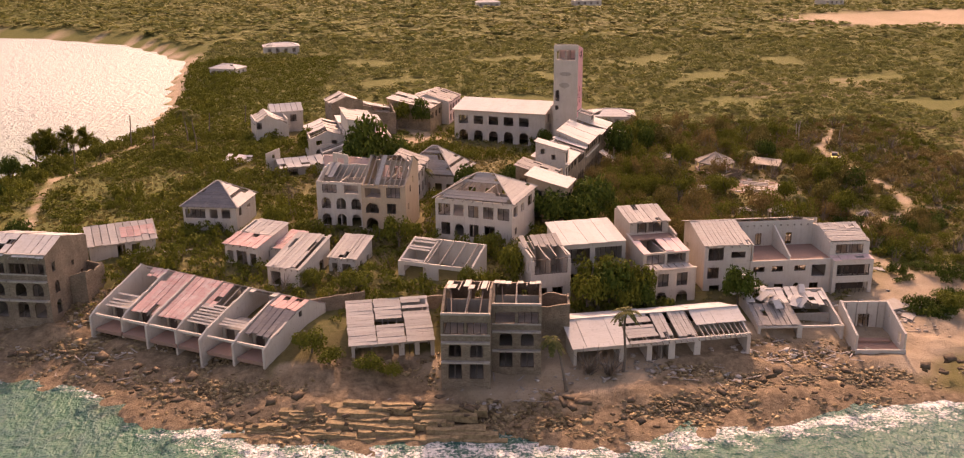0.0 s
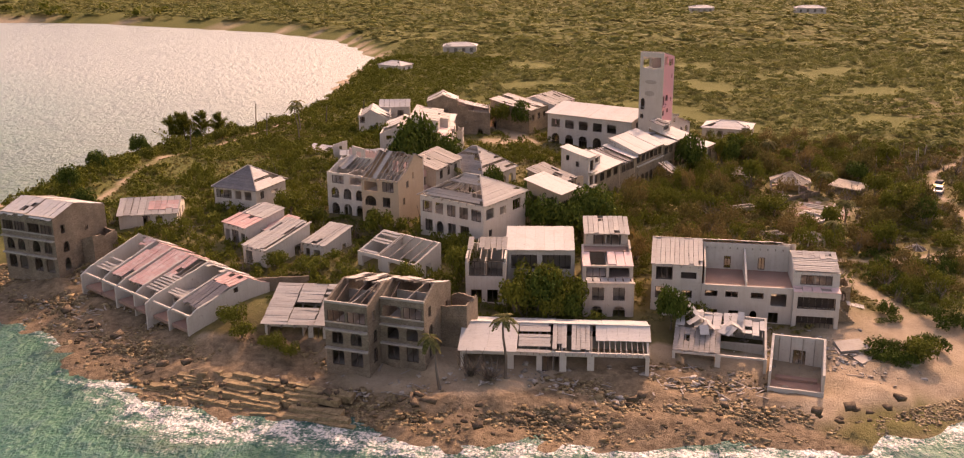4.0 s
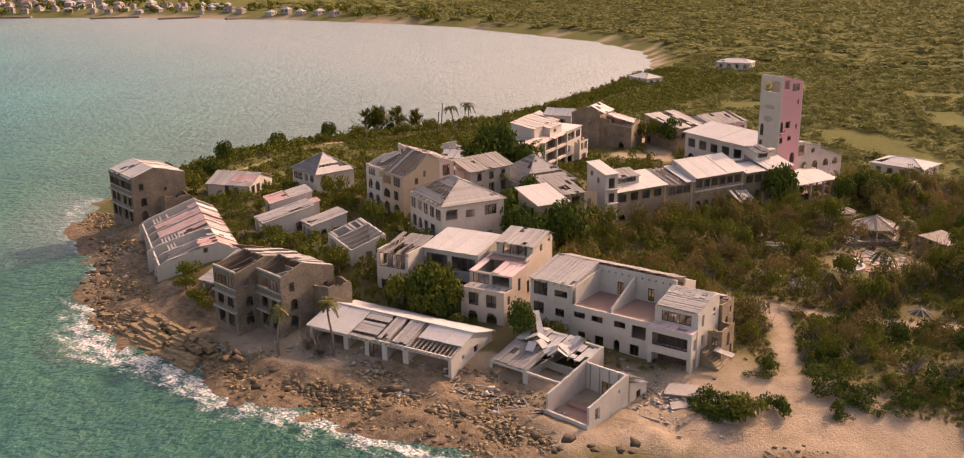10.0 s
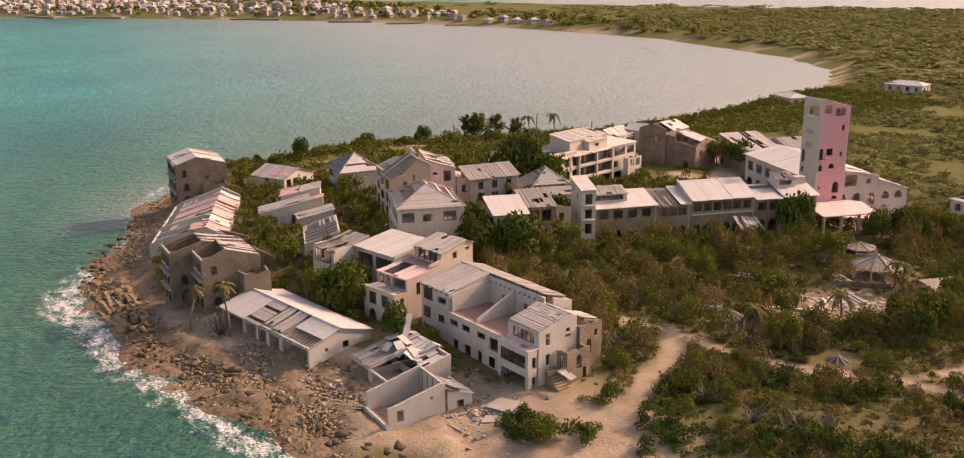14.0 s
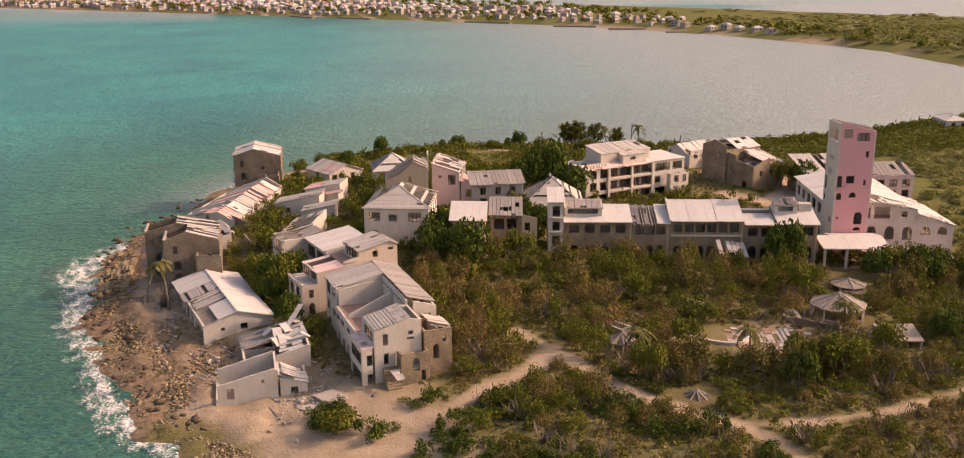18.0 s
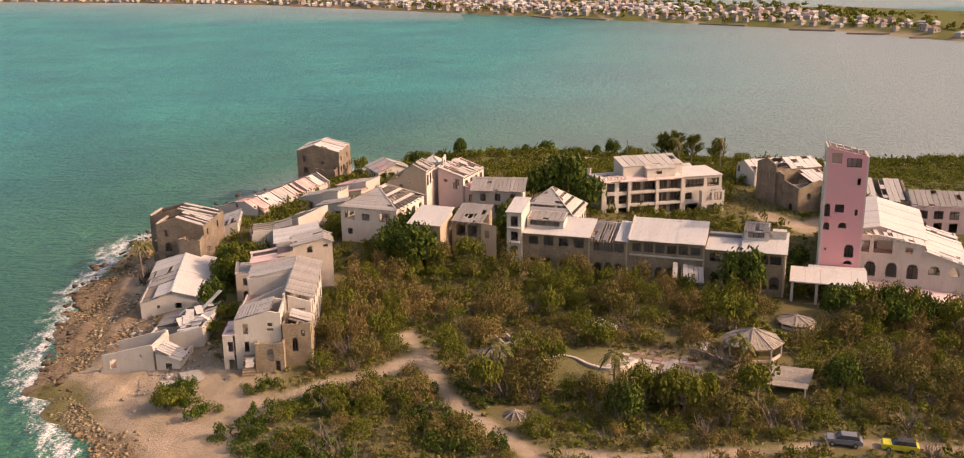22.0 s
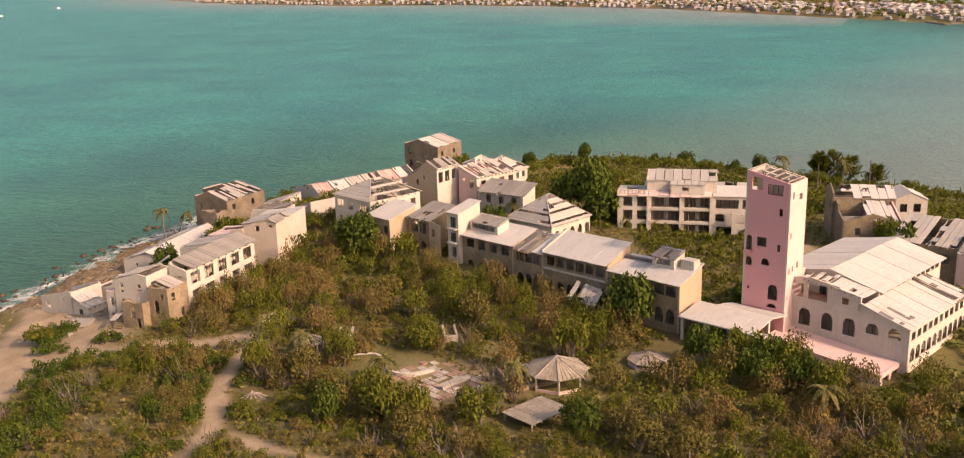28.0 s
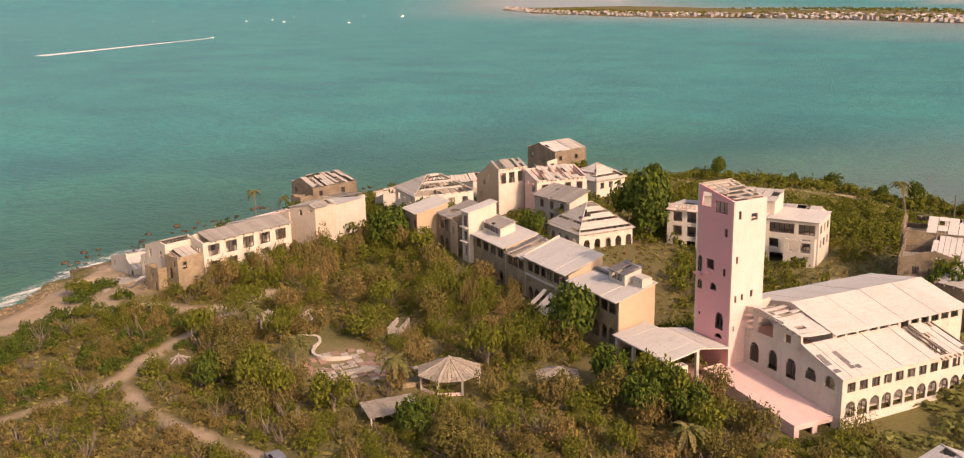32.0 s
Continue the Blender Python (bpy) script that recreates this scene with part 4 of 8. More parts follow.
roof(Lh, (-0.3, -0.2, LZ), (7.4, -0.2, LZ), (7.4, 5.7, LR), (-0.3, 5.7, LR), MEMBRANE, 4, 0, gap=0.01)
slats(Lh, (7.5, -0.2, LZ), (11.8, -0.2, LZ), (11.8, 5.7, LR), (7.5, 5.7, LR), 10, 0.05, 0.58)
roof(Lh, (7.5, 0, LZ - 0.06), (17.6, 0, LZ - 0.06), (17.6, 5.7, LR - 0.06), (7.5, 5.7, LR - 0.06), SHAKE, 10, 1.0, rafters=12)
roof(Lh, (12.0, 0.6, LZ + 0.16), (17.6, 0.6, LZ + 0.16), (17.6, 5.7, LR), (12.0, 5.7, LR), SHAKE_LIGHT, 9, 0.1)
roof(Lh, (17.7, 2.6, LZ + 0.75), (24.9, 2.6, LZ + 0.75), (24.9, 5.7, LR), (17.7, 5.7, LR), MEMBRANE, 5, 0, gap=0.01)
roof(Lh, (17.7, 0, LZ), (24.9, 0, LZ), (24.9, 5.7, LR - 0.1), (17.7, 5.7, LR - 0.1), MEMBRANE, 5, 1.0, rafters=10)
roof(Lh, (24.9, 11.6, LZ), (-0.3, 11.6, LZ), (-0.3, 5.7, LR), (24.9, 5.7, LR), MEMBRANE, 8, 0, gap=0.01)
m = Mesh()
m.beam((-0.3, 5.7, LR + 0.02), (24.9, 5.7, LR + 0.02), 0.35, 0.12)
part("ridge_cap", m, MEMBRANE, Lh)

# bungalow with its roof torn and folded, and the roofless box next to it
Qh = house("torn_bungalow", 44.2, 124.6, 1.7, -1, 12.4, 9.4, "white bungalow whose roof sheets are torn and folded", "bungalow")
shell(Qh, 0, 12.2, 0, 9.4, -1.2, 2.3, WHITE, S=[(0.4, 5.6, 0.1, 2.0, False), (6.3, 11.8, 0.1, 2.0, False)], tops={"W": [(0, 4.4), (1, 2.3)], "E": [(0, 2.3), (1, 4.4)], "N": 4.4}, floors=(0.05,), ragged=0.1)
roof(Qh, (0, 0.1, 2.4), (6.2, 0.1, 2.4), (6.2, 5.4, 3.6), (0, 5.4, 3.6), SHAKE, 9, 0.0, rafters=6)
roof(Qh, (6.4, 5.0, 3.5), (12.2, 5.0, 3.5), (12.2, 9.6, 4.5), (6.4, 9.6, 4.5), MEMBRANE, 6, 0.25, warp=0.1, rafters=5)
roof(Qh, (0, 5.5, 3.65), (6.2, 5.5, 3.65), (6.2, 9.6, 4.5), (0, 9.6, 4.5), MEMBRANE, 5, 0.1, warp=0.1)
for k in range(9):  # folded sheets lying on the roof
    cx, cy = rng.uniform(2.5, 11), rng.uniform(4.5, 9.2)
    ang, ln, wd, up = rng.uniform(0, 3.1), rng.uniform(2.0, 3.6), rng.uniform(0.8, 1.5), rng.uniform(0.3, 1.1)
    dx, dy = math.cos(ang) * ln / 2, math.sin(ang) * ln / 2
    ex, ey = -math.sin(ang) * wd / 2, math.cos(ang) * wd / 2
    m, zb = Mesh(), 2.4 + cy * 0.23
    m.slab([(cx - dx - ex, cy - dy - ey, zb + 0.15), (cx - ex, cy - ey, zb + up), (cx + ex, cy + ey, zb + up), (cx - dx + ex, cy - dy + ey, zb + 0.15)], 0.05)
    m.slab([(cx - ex, cy - ey, zb + up), (cx + dx - ex, cy + dy - ey, zb + 0.1), (cx + dx + ex, cy + dy + ey, zb + 0.1), (cx + ex, cy + ey, zb + up)], 0.05)
    part("bent_roof_sheet", m, MEMBRANE, Qh, "crumpled white roof sheet")
for (xa, ya, za), (xb, yb, zb) in (((-1.9, 7.0, 4.6), (3.6, 8.8, 4.9)), ((0.4, 9.8, 6.6), (3.4, 7.2, 4.3))):
    m = Mesh()
    m.beam((xa, ya, za), (xb, yb, zb), 0.9, 0.07)
    part("bent_roof_sheet", m, MEMBRANE, Qh, "crumpled white roof sheet")
Rh = house("roofless_box", 56.4, 120.2, 1.2, -5, 6.8, 12.6, "roofless white bungalow shell with a red tiled floor", "ruin")
wall(Rh, (6.8, 0.3), (6.8, 8.1), -1.2, [(0, 3.2), (0.2, 3.5), (1, 5.0)], WHITE, [(1.2, 2.2, 1.0, 2.6, False), (5.9, 6.3, 3.0, 3.5, False)], ragged=0.08)
wall(Rh, (0, 8.1), (0, 0.3), -1.2, [(0, 5.0), (1, 2.9)], WHITE, ragged=0.08)
wall(Rh, (6.8, 8.4), (0, 8.4), -1.2, 4.8, WHITE, [(2.4, 4.0, 0.1, 2.9, False)], ragged=0.1)
wall(Rh, (0, 0), (6.8, 0), -1.2, 0.9, WHITE, ragged=0.05)
for k in range(4):
    block(Rh, "wall_stud", 0.9 + k * 1.5, 1.02 + k * 1.5, 8.0, 8.09, 0.4, 4.6, TIMBER)
block(Rh, "floor_slab", 0.32, 6.48, 0.32, 8.08, -0.3, 0.35, FLOOR)
block(Rh, "door_step", 0.8, 6.0, 3.6, 4.6, 0.352, 0.7, FLOOR)
# low back rooms under fallen roof sheets
shell(Rh, 0.6, 6.8, 8.42, 12.4, -1.2, 2.4, WHITE, E=[(1.4, 2.4, 0.3, 2.0, False)], tops={"E": [(0, 3.6), (1, 2.6)], "N": 2.6}, sides="EN", ragged=0.08)
roof(Rh, (7.0, 12.6, 2.6), (2.4, 12.6, 2.6), (2.4, 8.5, 4.2), (7.0, 8.5, 4.2), MEMBRANE, 5, 0.2, warp=0.12, rafters=4)
for k in range(5):
    cx, up = 3.4 + k * 0.8, rng.uniform(0.2, 0.6)
    m = Mesh()
    m.slab([(cx - 0.8, 8.9, 4.2), (cx + 0.7, 9.2, 4.1 + up), (cx + 0.9, 11.2, 3.3 + up), (cx - 0.6, 11.0, 3.2)], 0.05)
    part("bent_roof_sheet", m, MEMBRANE, Rh, "crumpled white roof sheet")

# terraced three-tier house with a long white-roofed wing
Eh = house("terraced_house", 30.9, 134.4, 3.5, 9.6, 7.3, 19.0, "white three-tier terraced house with dark balcony openings", "house")
shell(Eh, 0, 7.3, 0, 2.7, -1.5, 5.4, CREAM, S=[(1.3, 3.0, 2.9, 4.9, False), (4.3, 6.0, 2.9, 4.9, False), (1.2, 2.8, 0.2, 2.1, True), (4.3, 6.1, 0.2, 2.1, True)], E=[(0.9, 1.7, 3.2, 4.6, False), (0.8, 1.8, 0.2, 2.3, True)], floors=(0.05, 2.7, 5.0))
block(Eh, "parapet_cap", -0.1, 7.4, -0.1, 0.5, 5.42, 5.62, CREAM)
for k in range(6):
    block(Eh, "balcony_board", 0.4 + k * 1.1, 1.3 + k * 1.1, 0.6, 2.6, 5.42, 5.5, SHAKE_LIGHT)
shell(Eh, 0, 7.3, 2.72, 10.2, -1.5, 7.3, CREAM, S=[(0.5, 3.4, 5.5, 7.0, False), (3.8, 6.8, 5.5, 7.0, False)], E=[(1.6, 2.4, 4.4, 6.4, False), (4.6, 5.4, 3.2, 5.2, False)], tops={"E": [(0, 7.3), (1, 8.2)], "W": [(0, 8.2), (1, 7.3)], "N": 8.2}, floors=(5.2,))
roof(Eh, (-0.1, 2.5, 7.35), (7.4, 2.5, 7.35), (7.4, 7.4, 7.9), (-0.1, 7.4, 7.9), BLUSH, 6, 0.1, thick=0.15)
block(Eh, "terrace_floor", 0.3, 7.0, 7.5, 10.1, 7.75, 7.95, FLOOR)
wall(Eh, (7.3, 7.4), (7.3, 10.2), 8.2, [(0, 8.5), (1, 9.0)], CREAM, ragged=0.08, name="parapet", frames=False)
shell(Eh, 0.6, 7.0, 10.22, 17.2, -1.5, 9.9, CREAM, S=[(1.2, 5.4, 8.2, 9.7, False)], E=[(2.2, 3.1, 8.4, 9.5, False), (5.0, 5.9, 9.3, 9.8, False)], tops={"S": 9.9, "E": [(0, 9.9), (0.78, 11.0), (1, 10.3)], "W": [(0, 10.3), (0.22, 11.0), (1, 9.9)], "N": 10.3}, floors=(7.95,))
roof(Eh, (0.3, 9.8, 9.95), (7.3, 9.8, 9.95), (7.3, 15.7, 11.1), (0.3, 15.7, 11.1), SHAKE_LIGHT, 9, 0, rafters=6)
roof(Eh, (7.3, 17.5, 10.3), (0.3, 17.5, 10.3), (0.3, 15.7, 11.1), (7.3, 15.7, 11.1), SHAKE, 9, 0.1)
for k in range(4):
    block(Eh, "balcony_post", 1.9 + k * 1.3 - 0.06, 1.9 + k * 1.3 + 0.06, 10.0, 10.18, 7.95, 9.7, DARK)
E0 = house("white_wing", 13.4, 134.2, 4.0, 9.6, 17.0, 13.0, "two-storey white wing with a flat white roof, half grown over", "house")
shell(E0, 0, 6.0, 0, 7.6, -1.5, 7.7, WHITE, S=[(0.5, 5.5, 4.9, 7.2, False), (0.8, 2.4, 0.8, 2.8, False), (3.2, 4.8, 0.8, 2.8, False)], W=row(2, 1.2, 0.6, 6.6, 4.6, 6.4), tops={"S": 7.0}, floors=(0.05, 3.6), ragged=0.1)
roof(E0, (0, 4.0, 7.8), (6, 4.0, 7.8), (6, 7.8, 8.6), (0, 7.8, 8.6), SHAKE, 7, 0.2, rafters=6)
for k in range(4):
    m = Mesh()
    m.beam((0.6 + k * 1.6, 0.2, 7.5), (0.6 + k * 1.6, 4.6, 7.9), 0.15, 0.2)
    part("rafter", m, TIMBER, E0)
shell(E0, 6.02, 16.2, 4.6, 12.6, -1.5, 7.7, WHITE, S=[(0.6, 4.5, 4.6, 6.8, False), (5.3, 9.6, 4.6, 6.8, False), (1, 4, 0.6, 2.8, False), (6, 9, 0.6, 2.8, False)], tops={"S": 7.7, "E": [(0, 7.7), (1, 8.7)], "N": 8.7, "W": [(0, 8.7), (1, 7.7)]}, floors=(0.05, 3.6))
roof(E0, (5.7, 4.1, 7.75), (16.1, 4.1, 7.75), (16.1, 12.9, 8.85), (5.7, 12.9, 8.85), MEMBRANE, 7, 0, gap=0.01)

# big three-storey house, its middle bays roofless
Fh = house("roofless_house", 40.3, 139.0, 2.4, 2.5, 26.4, 12.0, "big white three-storey house with two roofless middle bays", "house")
shell(Fh, 0, 7.2, 0.23, 7.8, -1.5, 8.7, WHITE, S=[(0.6, 3.0, 6.3, 8.3, False), (4.2, 6.4, 6.6, 7.6, False), (0.6, 2.4, 3.4, 5.2, False), (4.4, 5.9, 3.6, 4.8, False), (1.0, 2.6, 0.3, 2.3, False)],
      tops={"E": [(0, 8.7), (1, 10.2)], "W": [(0, 10.2), (1, 8.7)], "N": 10.2}, N=row(3, 1.3, 0.5, 6.7, 3.6, 5.2) + row(3, 1.3, 0.5, 6.7, 6.6, 8.2), floors=(0.05, 3.0, 5.9))
roof(Fh, (-0.2, -0.1, 8.75), (7.3, -0.1, 8.75), (7.3, 8.03, 10.35), (-0.2, 8.03, 10.35), SHAKE_LIGHT, 11, 0.0, rafters=6)
shell(Fh, 7.22, 20.0, 0, 7.8, -1.5, 6.0, WHITE, S=[(0.5, 2.3, 4.2, 5.1, False), (3.4, 5.2, 4.2, 5.1, False), (7.0, 8.8, 4.2, 5.1, False), (9.8, 12, 3.2, 5.1, False), (1.2, 2.4, 0.6, 2.2, False), (4, 5.4, 0.6, 2.2, False), (7.0, 8.0, 0.3, 2.3, True), (9.6, 11, 0.6, 2.2, False)],
      N=[(3.4, 4.4, 6.1, 8.0, False), (8.4, 9.4, 6.1, 8.0, False)] + row(5, 1.2, 0.5, 12.3, 3.4, 4.9), tops={"N": 10.0, "S": 6.0}, sides="SN", floors=(0.05, 3.0), ragged=0.0)
block(Fh, "floor_slab", 7.24, 19.98, 0.23, 7.57, 5.75, 5.95, FLOOR, "red tiled open floor")
wall(Fh, (13.4, 7.57), (13.4, 0.47), 5.95, [(0, 9.5), (1, 6.6)], WHITE, ragged=0.05, th=0.25, name="partition", frames=False)
wall(Fh, (7.5, 7.57), (7.5, 0.47), 5.96, [(0, 9.6), (1, 8.6)], WHITE, ragged=0.05, th=0.2, name="partition", frames=False)
shell(Fh, 20.02, 26.4, 0.94, 7.8, -1.5, 8.3, WHITE, S=[(1.0, 5.4, 6.4, 7.9, False)], E=[(0.9, 1.7, 6.1, 7.8, False), (4.6, 5.3, 7.2, 7.8, False), (1.0, 1.7, 3.3, 4.9, False), (4.4, 5.4, 6.5, 6.9, False)], tops={"E": [(0, 8.3), (0.75, 9.6), (1, 9.3)], "W": [(0, 9.3), (0.25, 9.6), (1, 8.3)], "N": 9.3}, N=row(2, 1.3, 0.5, 5.9, 6.3, 8.0), floors=(0.05, 3.0, 5.9))
shell(Fh, 20.02, 26.4, -0.9, 0.92, -1.5, 6.0, WHITE, S=[(0.6, 5.8, 3.4, 5.2, False), (0.6, 5.8, 0.4, 2.3, False)], E=[(0.4, 1.2, 3.4, 5.0, False), (0.4, 1.2, 0.5, 2.2, False)], sides="SEW", floors=(3.0, 5.95))
roof(Fh, (20.0, -1, 6.05), (26.5, -1, 6.05), (26.5, 1.01, 6.2), (20.0, 1.01, 6.2), BLUSH, 5, 0.1, thick=0.12)
for z in (3.0, 0.3):
    for k in range(6):
        block(Fh, "balcony_door", 20.8 + k * 0.86, 21.62 + k * 0.86, 0.8, 0.87, z + 0.1, z + 2.0, DARK, "dark wooden balcony door")
    for k in range(9):
        block(Fh, "baluster", 20.7 + k * 0.64, 20.76 + k * 0.64, -0.86, -0.8, z + 0.3, z + 1.2, DARK)
slats(Fh, (20.0, 0.94, 8.5), (26.4, 0.94, 8.5), (26.4, 6.24, 9.75), (20.0, 6.24, 9.75), 11, 0.25, 0.4)
roof(Fh, (20.0, 0.94, 8.4), (26.4, 0.94, 8.4), (26.4, 6.24, 9.65), (20.0, 6.24, 9.65), SHAKE, 8, 1.0, rafters=8)
roof(Fh, (20.0, 4.21, 9.35), (26.4, 4.21, 9.35), (26.4, 6.24, 9.85), (20.0, 6.24, 9.85), SHAKE_LIGHT, 8, 0.2)
for k in range(11):  # stubs of the lost rafters on the back wall
    block(Fh, "rafter_stub", 8 + k * 1.1, 8.16 + k * 1.1, 7.25, 7.56, 9.2, 9.45, TIMBER)
# stone stair tower and outside stair at the east end
shell(Fh, 26.5, 28.6, 4.06, 8.27, -1.5, 5.4, STONE_WARM, E=[(1.4, 2.4, 2.6, 4.6, True), (2.6, 3.3, 0.5, 2.6, False)], S=[(0.6, 1.5, 3.0, 4.6, True)], ragged=0.3, sides="SEN", floors=(2.9,))
shell(Fh, 21.4, 26.8, 8.03, 12.17, -1.5, 7.6, STONE_WARM, E=[(1.0, 1.9, 3.2, 5.4, True), (2.4, 3.0, 5.6, 6.6, False)], N=[(1.0, 1.9, 5.2, 6.6, False), (3.2, 4.0, 2.0, 3.4, False)], ragged=0.18, floors=(2.9, 5.7))
roof(Fh, (26.9, 12.32, 7.6), (21.2, 12.32, 7.6), (21.2, 9.05, 8.6), (26.9, 9.05, 8.6), SHAKE_LIGHT, 5, 0.3, rafters=5)
# the north half, still under its grey roof
shell(Fh, 0.3, 21.0, 8.05, 11.86, -1.5, 9.0, WHITE, N=row(5, 2.6, 0.4, 20.2, 6.2, 8.4) + row(5, 2.4, 0.4, 20.2, 3.2, 5.2), W=[(1.2, 2.4, 4.4, 6.2, False)], E=[(1.0, 2.6, 6.2, 8.0, False)], tops={"E": [(0, 10.1), (1, 9.1)], "W": [(0, 9.1), (1, 10.1)]}, sides="ENW", floors=(0.05, 3.6))
roof(Fh, (19.4, 12.25, 9.15), (-0.2, 12.25, 9.15), (-0.2, 7.9, 10.4), (19.4, 7.9, 10.4), SHAKE, 15, 0.0, rafters=9, gap=0.012)
for k in range(9):
    block(Fh, "stair_step", 26.5 + k * 0.34, 26.82 + k * 0.34, 2.03, 3.98, -1.5, 2.9 - k * 0.3, STONE_WARM)
roof(Fh, (27.4, 2.5, 3.3), (30.6, 2.81, 2.5), (30.6, 3.98, 2.6), (27.4, 3.98, 3.4), SHAKE_LIGHT, 5, 0.1)

# ---- the middle of the headland ----
Dh = house("cottage", -55.6, 152, 6.6, 22, 10.5, 10.5, "low white cottage with a bleached roof and a pink patch", "cottage")
shell(Dh, 0, 10.2, 0, 10, -1.5, 2.6, WHITE, S=[(4.2, 5.4, 0.1, 2.2, False), (6.4, 7.6, 0.8, 2.0, False)], E=[(0.5, 2.0, 0.1, 2.3, False), (2.7, 4.2, 0.1, 2.3, False), (6, 7.2, 0.8, 2.1, False)], tops={"E": [(0, 2.6), (0.5, 4.4), (1, 2.6)], "W": [(0, 2.6), (0.5, 4.4), (1, 2.6)]}, floors=(0.05,))
roof(Dh, (-0.4, -0.4, 2.55), (10.6, -0.4, 2.55), (10.6, 5, 4.5), (-0.4, 5, 4.5), SHAKE_LIGHT, 9, 0, rafters=6)
roof(Dh, (5.0, 0.9, 3.06), (10.3, 0.9, 3.06), (10.3, 3.6, 4.05), (5.0, 3.6, 4.05), ROSE, 5, 0.0)
roof(Dh, (10.6, 10.4, 2.55), (-0.4, 10.4, 2.55), (-0.4, 5, 4.5), (10.6, 5, 4.5), SHAKE_LIGHT, 9, 0.1, rafters=6)
wall(Dh, (10.6, -2.6), (21, -2.2), -2, [(0, 0.8), (1, 0.2)], CONCRETE, ragged=0.15, name="garden_wall", frames=False)

Gh = house("hip_house", -44.0, 166.2, 6.6, -10, 9.8, 9.8, "white two-storey house with a dark hipped roof", "house")
shell(Gh, 0, 9.6, 0, 9.6, -1.5, 4.95, WHITE, S=[(0.4, 4.0, 2.9, 4.5, False), (4.7, 6.2, 2.9, 4.5, False), (6.9, 8.5, 2.9, 4.5, False), (0.8, 1.8, 0.6, 1.9, False)], E=[(1.0, 2.2, 3.0, 4.4, False), (4.4, 6.6, 3.3, 3.9, False)], W=row(3, 1.3, 0.5, 8.6, 2.9, 4.4), N=row(3, 1.3, 0.5, 9, 2.9, 4.4), floors=(0.05, 2.6))
hip(Gh, 0, 9.6, 0, 9.6, 5.0, 8.4, (SLATE, MEMBRANE, SHAKE_LIGHT, SLATE), 4.9, (0, 0.2, 0.3, 0))

Kh = house("pink_roofed_cottage", -33.8, 150.0, 6.4, -28, 6.6, 8.4, "low white cottage with a flat pinkish roof", "cottage")
shell(Kh, 0, 6.4, 0, 8.2, -1.5, 3.6, WHITE, S=[(0.4, 1.6, 0.4, 2.4, False), (2.2, 4.2, 0.3, 2.6, False), (4.8, 6.0, 0.4, 2.4, False)], E=[(2.4, 3.4, 1.0, 2.2, False)], tops={"E": [(0, 3.6), (1, 5.2)], "W": [(0, 5.2), (1, 3.6)], "N": 5.2}, floors=(0.05,))
roof(Kh, (-0.2, -0.4, 3.6), (6.6, -0.4, 3.6), (6.6, 3.6, 4.4), (-0.2, 3.6, 4.4), ROSE, 6, 0, rafters=5)
roof(Kh, (-0.2, 3.7, 4.4), (6.6, 3.7, 4.4), (6.6, 8.4, 5.35), (-0.2, 8.4, 5.35), SHAKE_LIGHT, 7, 0.05)
# a rose-roofed wing steps down behind it
shell(Kh, 6.42, 9.6, 3.0, 8.8, -1.5, 2.8, WHITE, E=[(1.2, 2.4, 0.4, 2.2, False)], tops={"E": [(0, 2.8), (1, 3.9)], "N": 3.9, "S": 2.8}, sides="SEN", floors=(0.05,))
roof(Kh, (6.5, 2.7, 2.85), (9.9, 2.7, 2.85), (9.9, 9.0, 4.05), (6.5, 9.0, 4.05), ROSE, 5, 0.05, rafters=4)
Kg = house("grey_roofed_cottage", -25.8, 141.0, 5.9, -22, 5.6, 10.2, "low white cottage with a bleached board roof", "cottage")
shell(Kg, 0, 5.4, 0, 10.0, -1.5, 3.1, WHITE, S=[(0.6, 2.2, 0.2, 2.4, False)], E=[(2, 3.2, 0.4, 2.2, False), (6, 7.4, 0.2, 2.3, False)], tops={"E": [(0, 3.1), (1, 5.2)], "W": [(0, 5.2), (1, 3.1)], "N": 5.2}, floors=(0.05,))
roof(Kg, (-0.3, -0.3, 3.15), (5.7, -0.3, 3.15), (5.7, 10.3, 5.4), (-0.3, 10.3, 5.4), SHAKE_LIGHT, 10, 0.05, rafters=6)
Ph = house("small_cottage", -17.0, 145.0, 5.6, -18, 4.6, 7.4, "small white cottage with a bleached board roof", "cottage")
shell(Ph, 0, 4.4, 0, 7.2, -1.5, 3.2, WHITE, S=[(0.5, 1.4, 0.3, 2.3, False), (2.2, 3.6, 0.3, 2.3, False)], E=[(1.6, 2.6, 1.2, 2.2, False), (4.4, 5.4, 1.2, 2.2, False)], tops={"E": [(0, 3.2), (1, 4.6)], "W": [(0, 4.6), (1, 3.2)], "N": 4.6}, floors=(0.05,))
roof(Ph, (-0.3, -0.3, 3.25), (4.7, -0.3, 3.25), (4.7, 7.5, 4.8), (-0.3, 7.5, 4.8), SHAKE_LIGHT, 8, 0.08, rafters=5)
Nh = house("roofless_cottage", -6.2, 141.6, 6.2, -24, 12.2, 6.6, "roofless white cottage, bare walls and tie beams", "ruin")
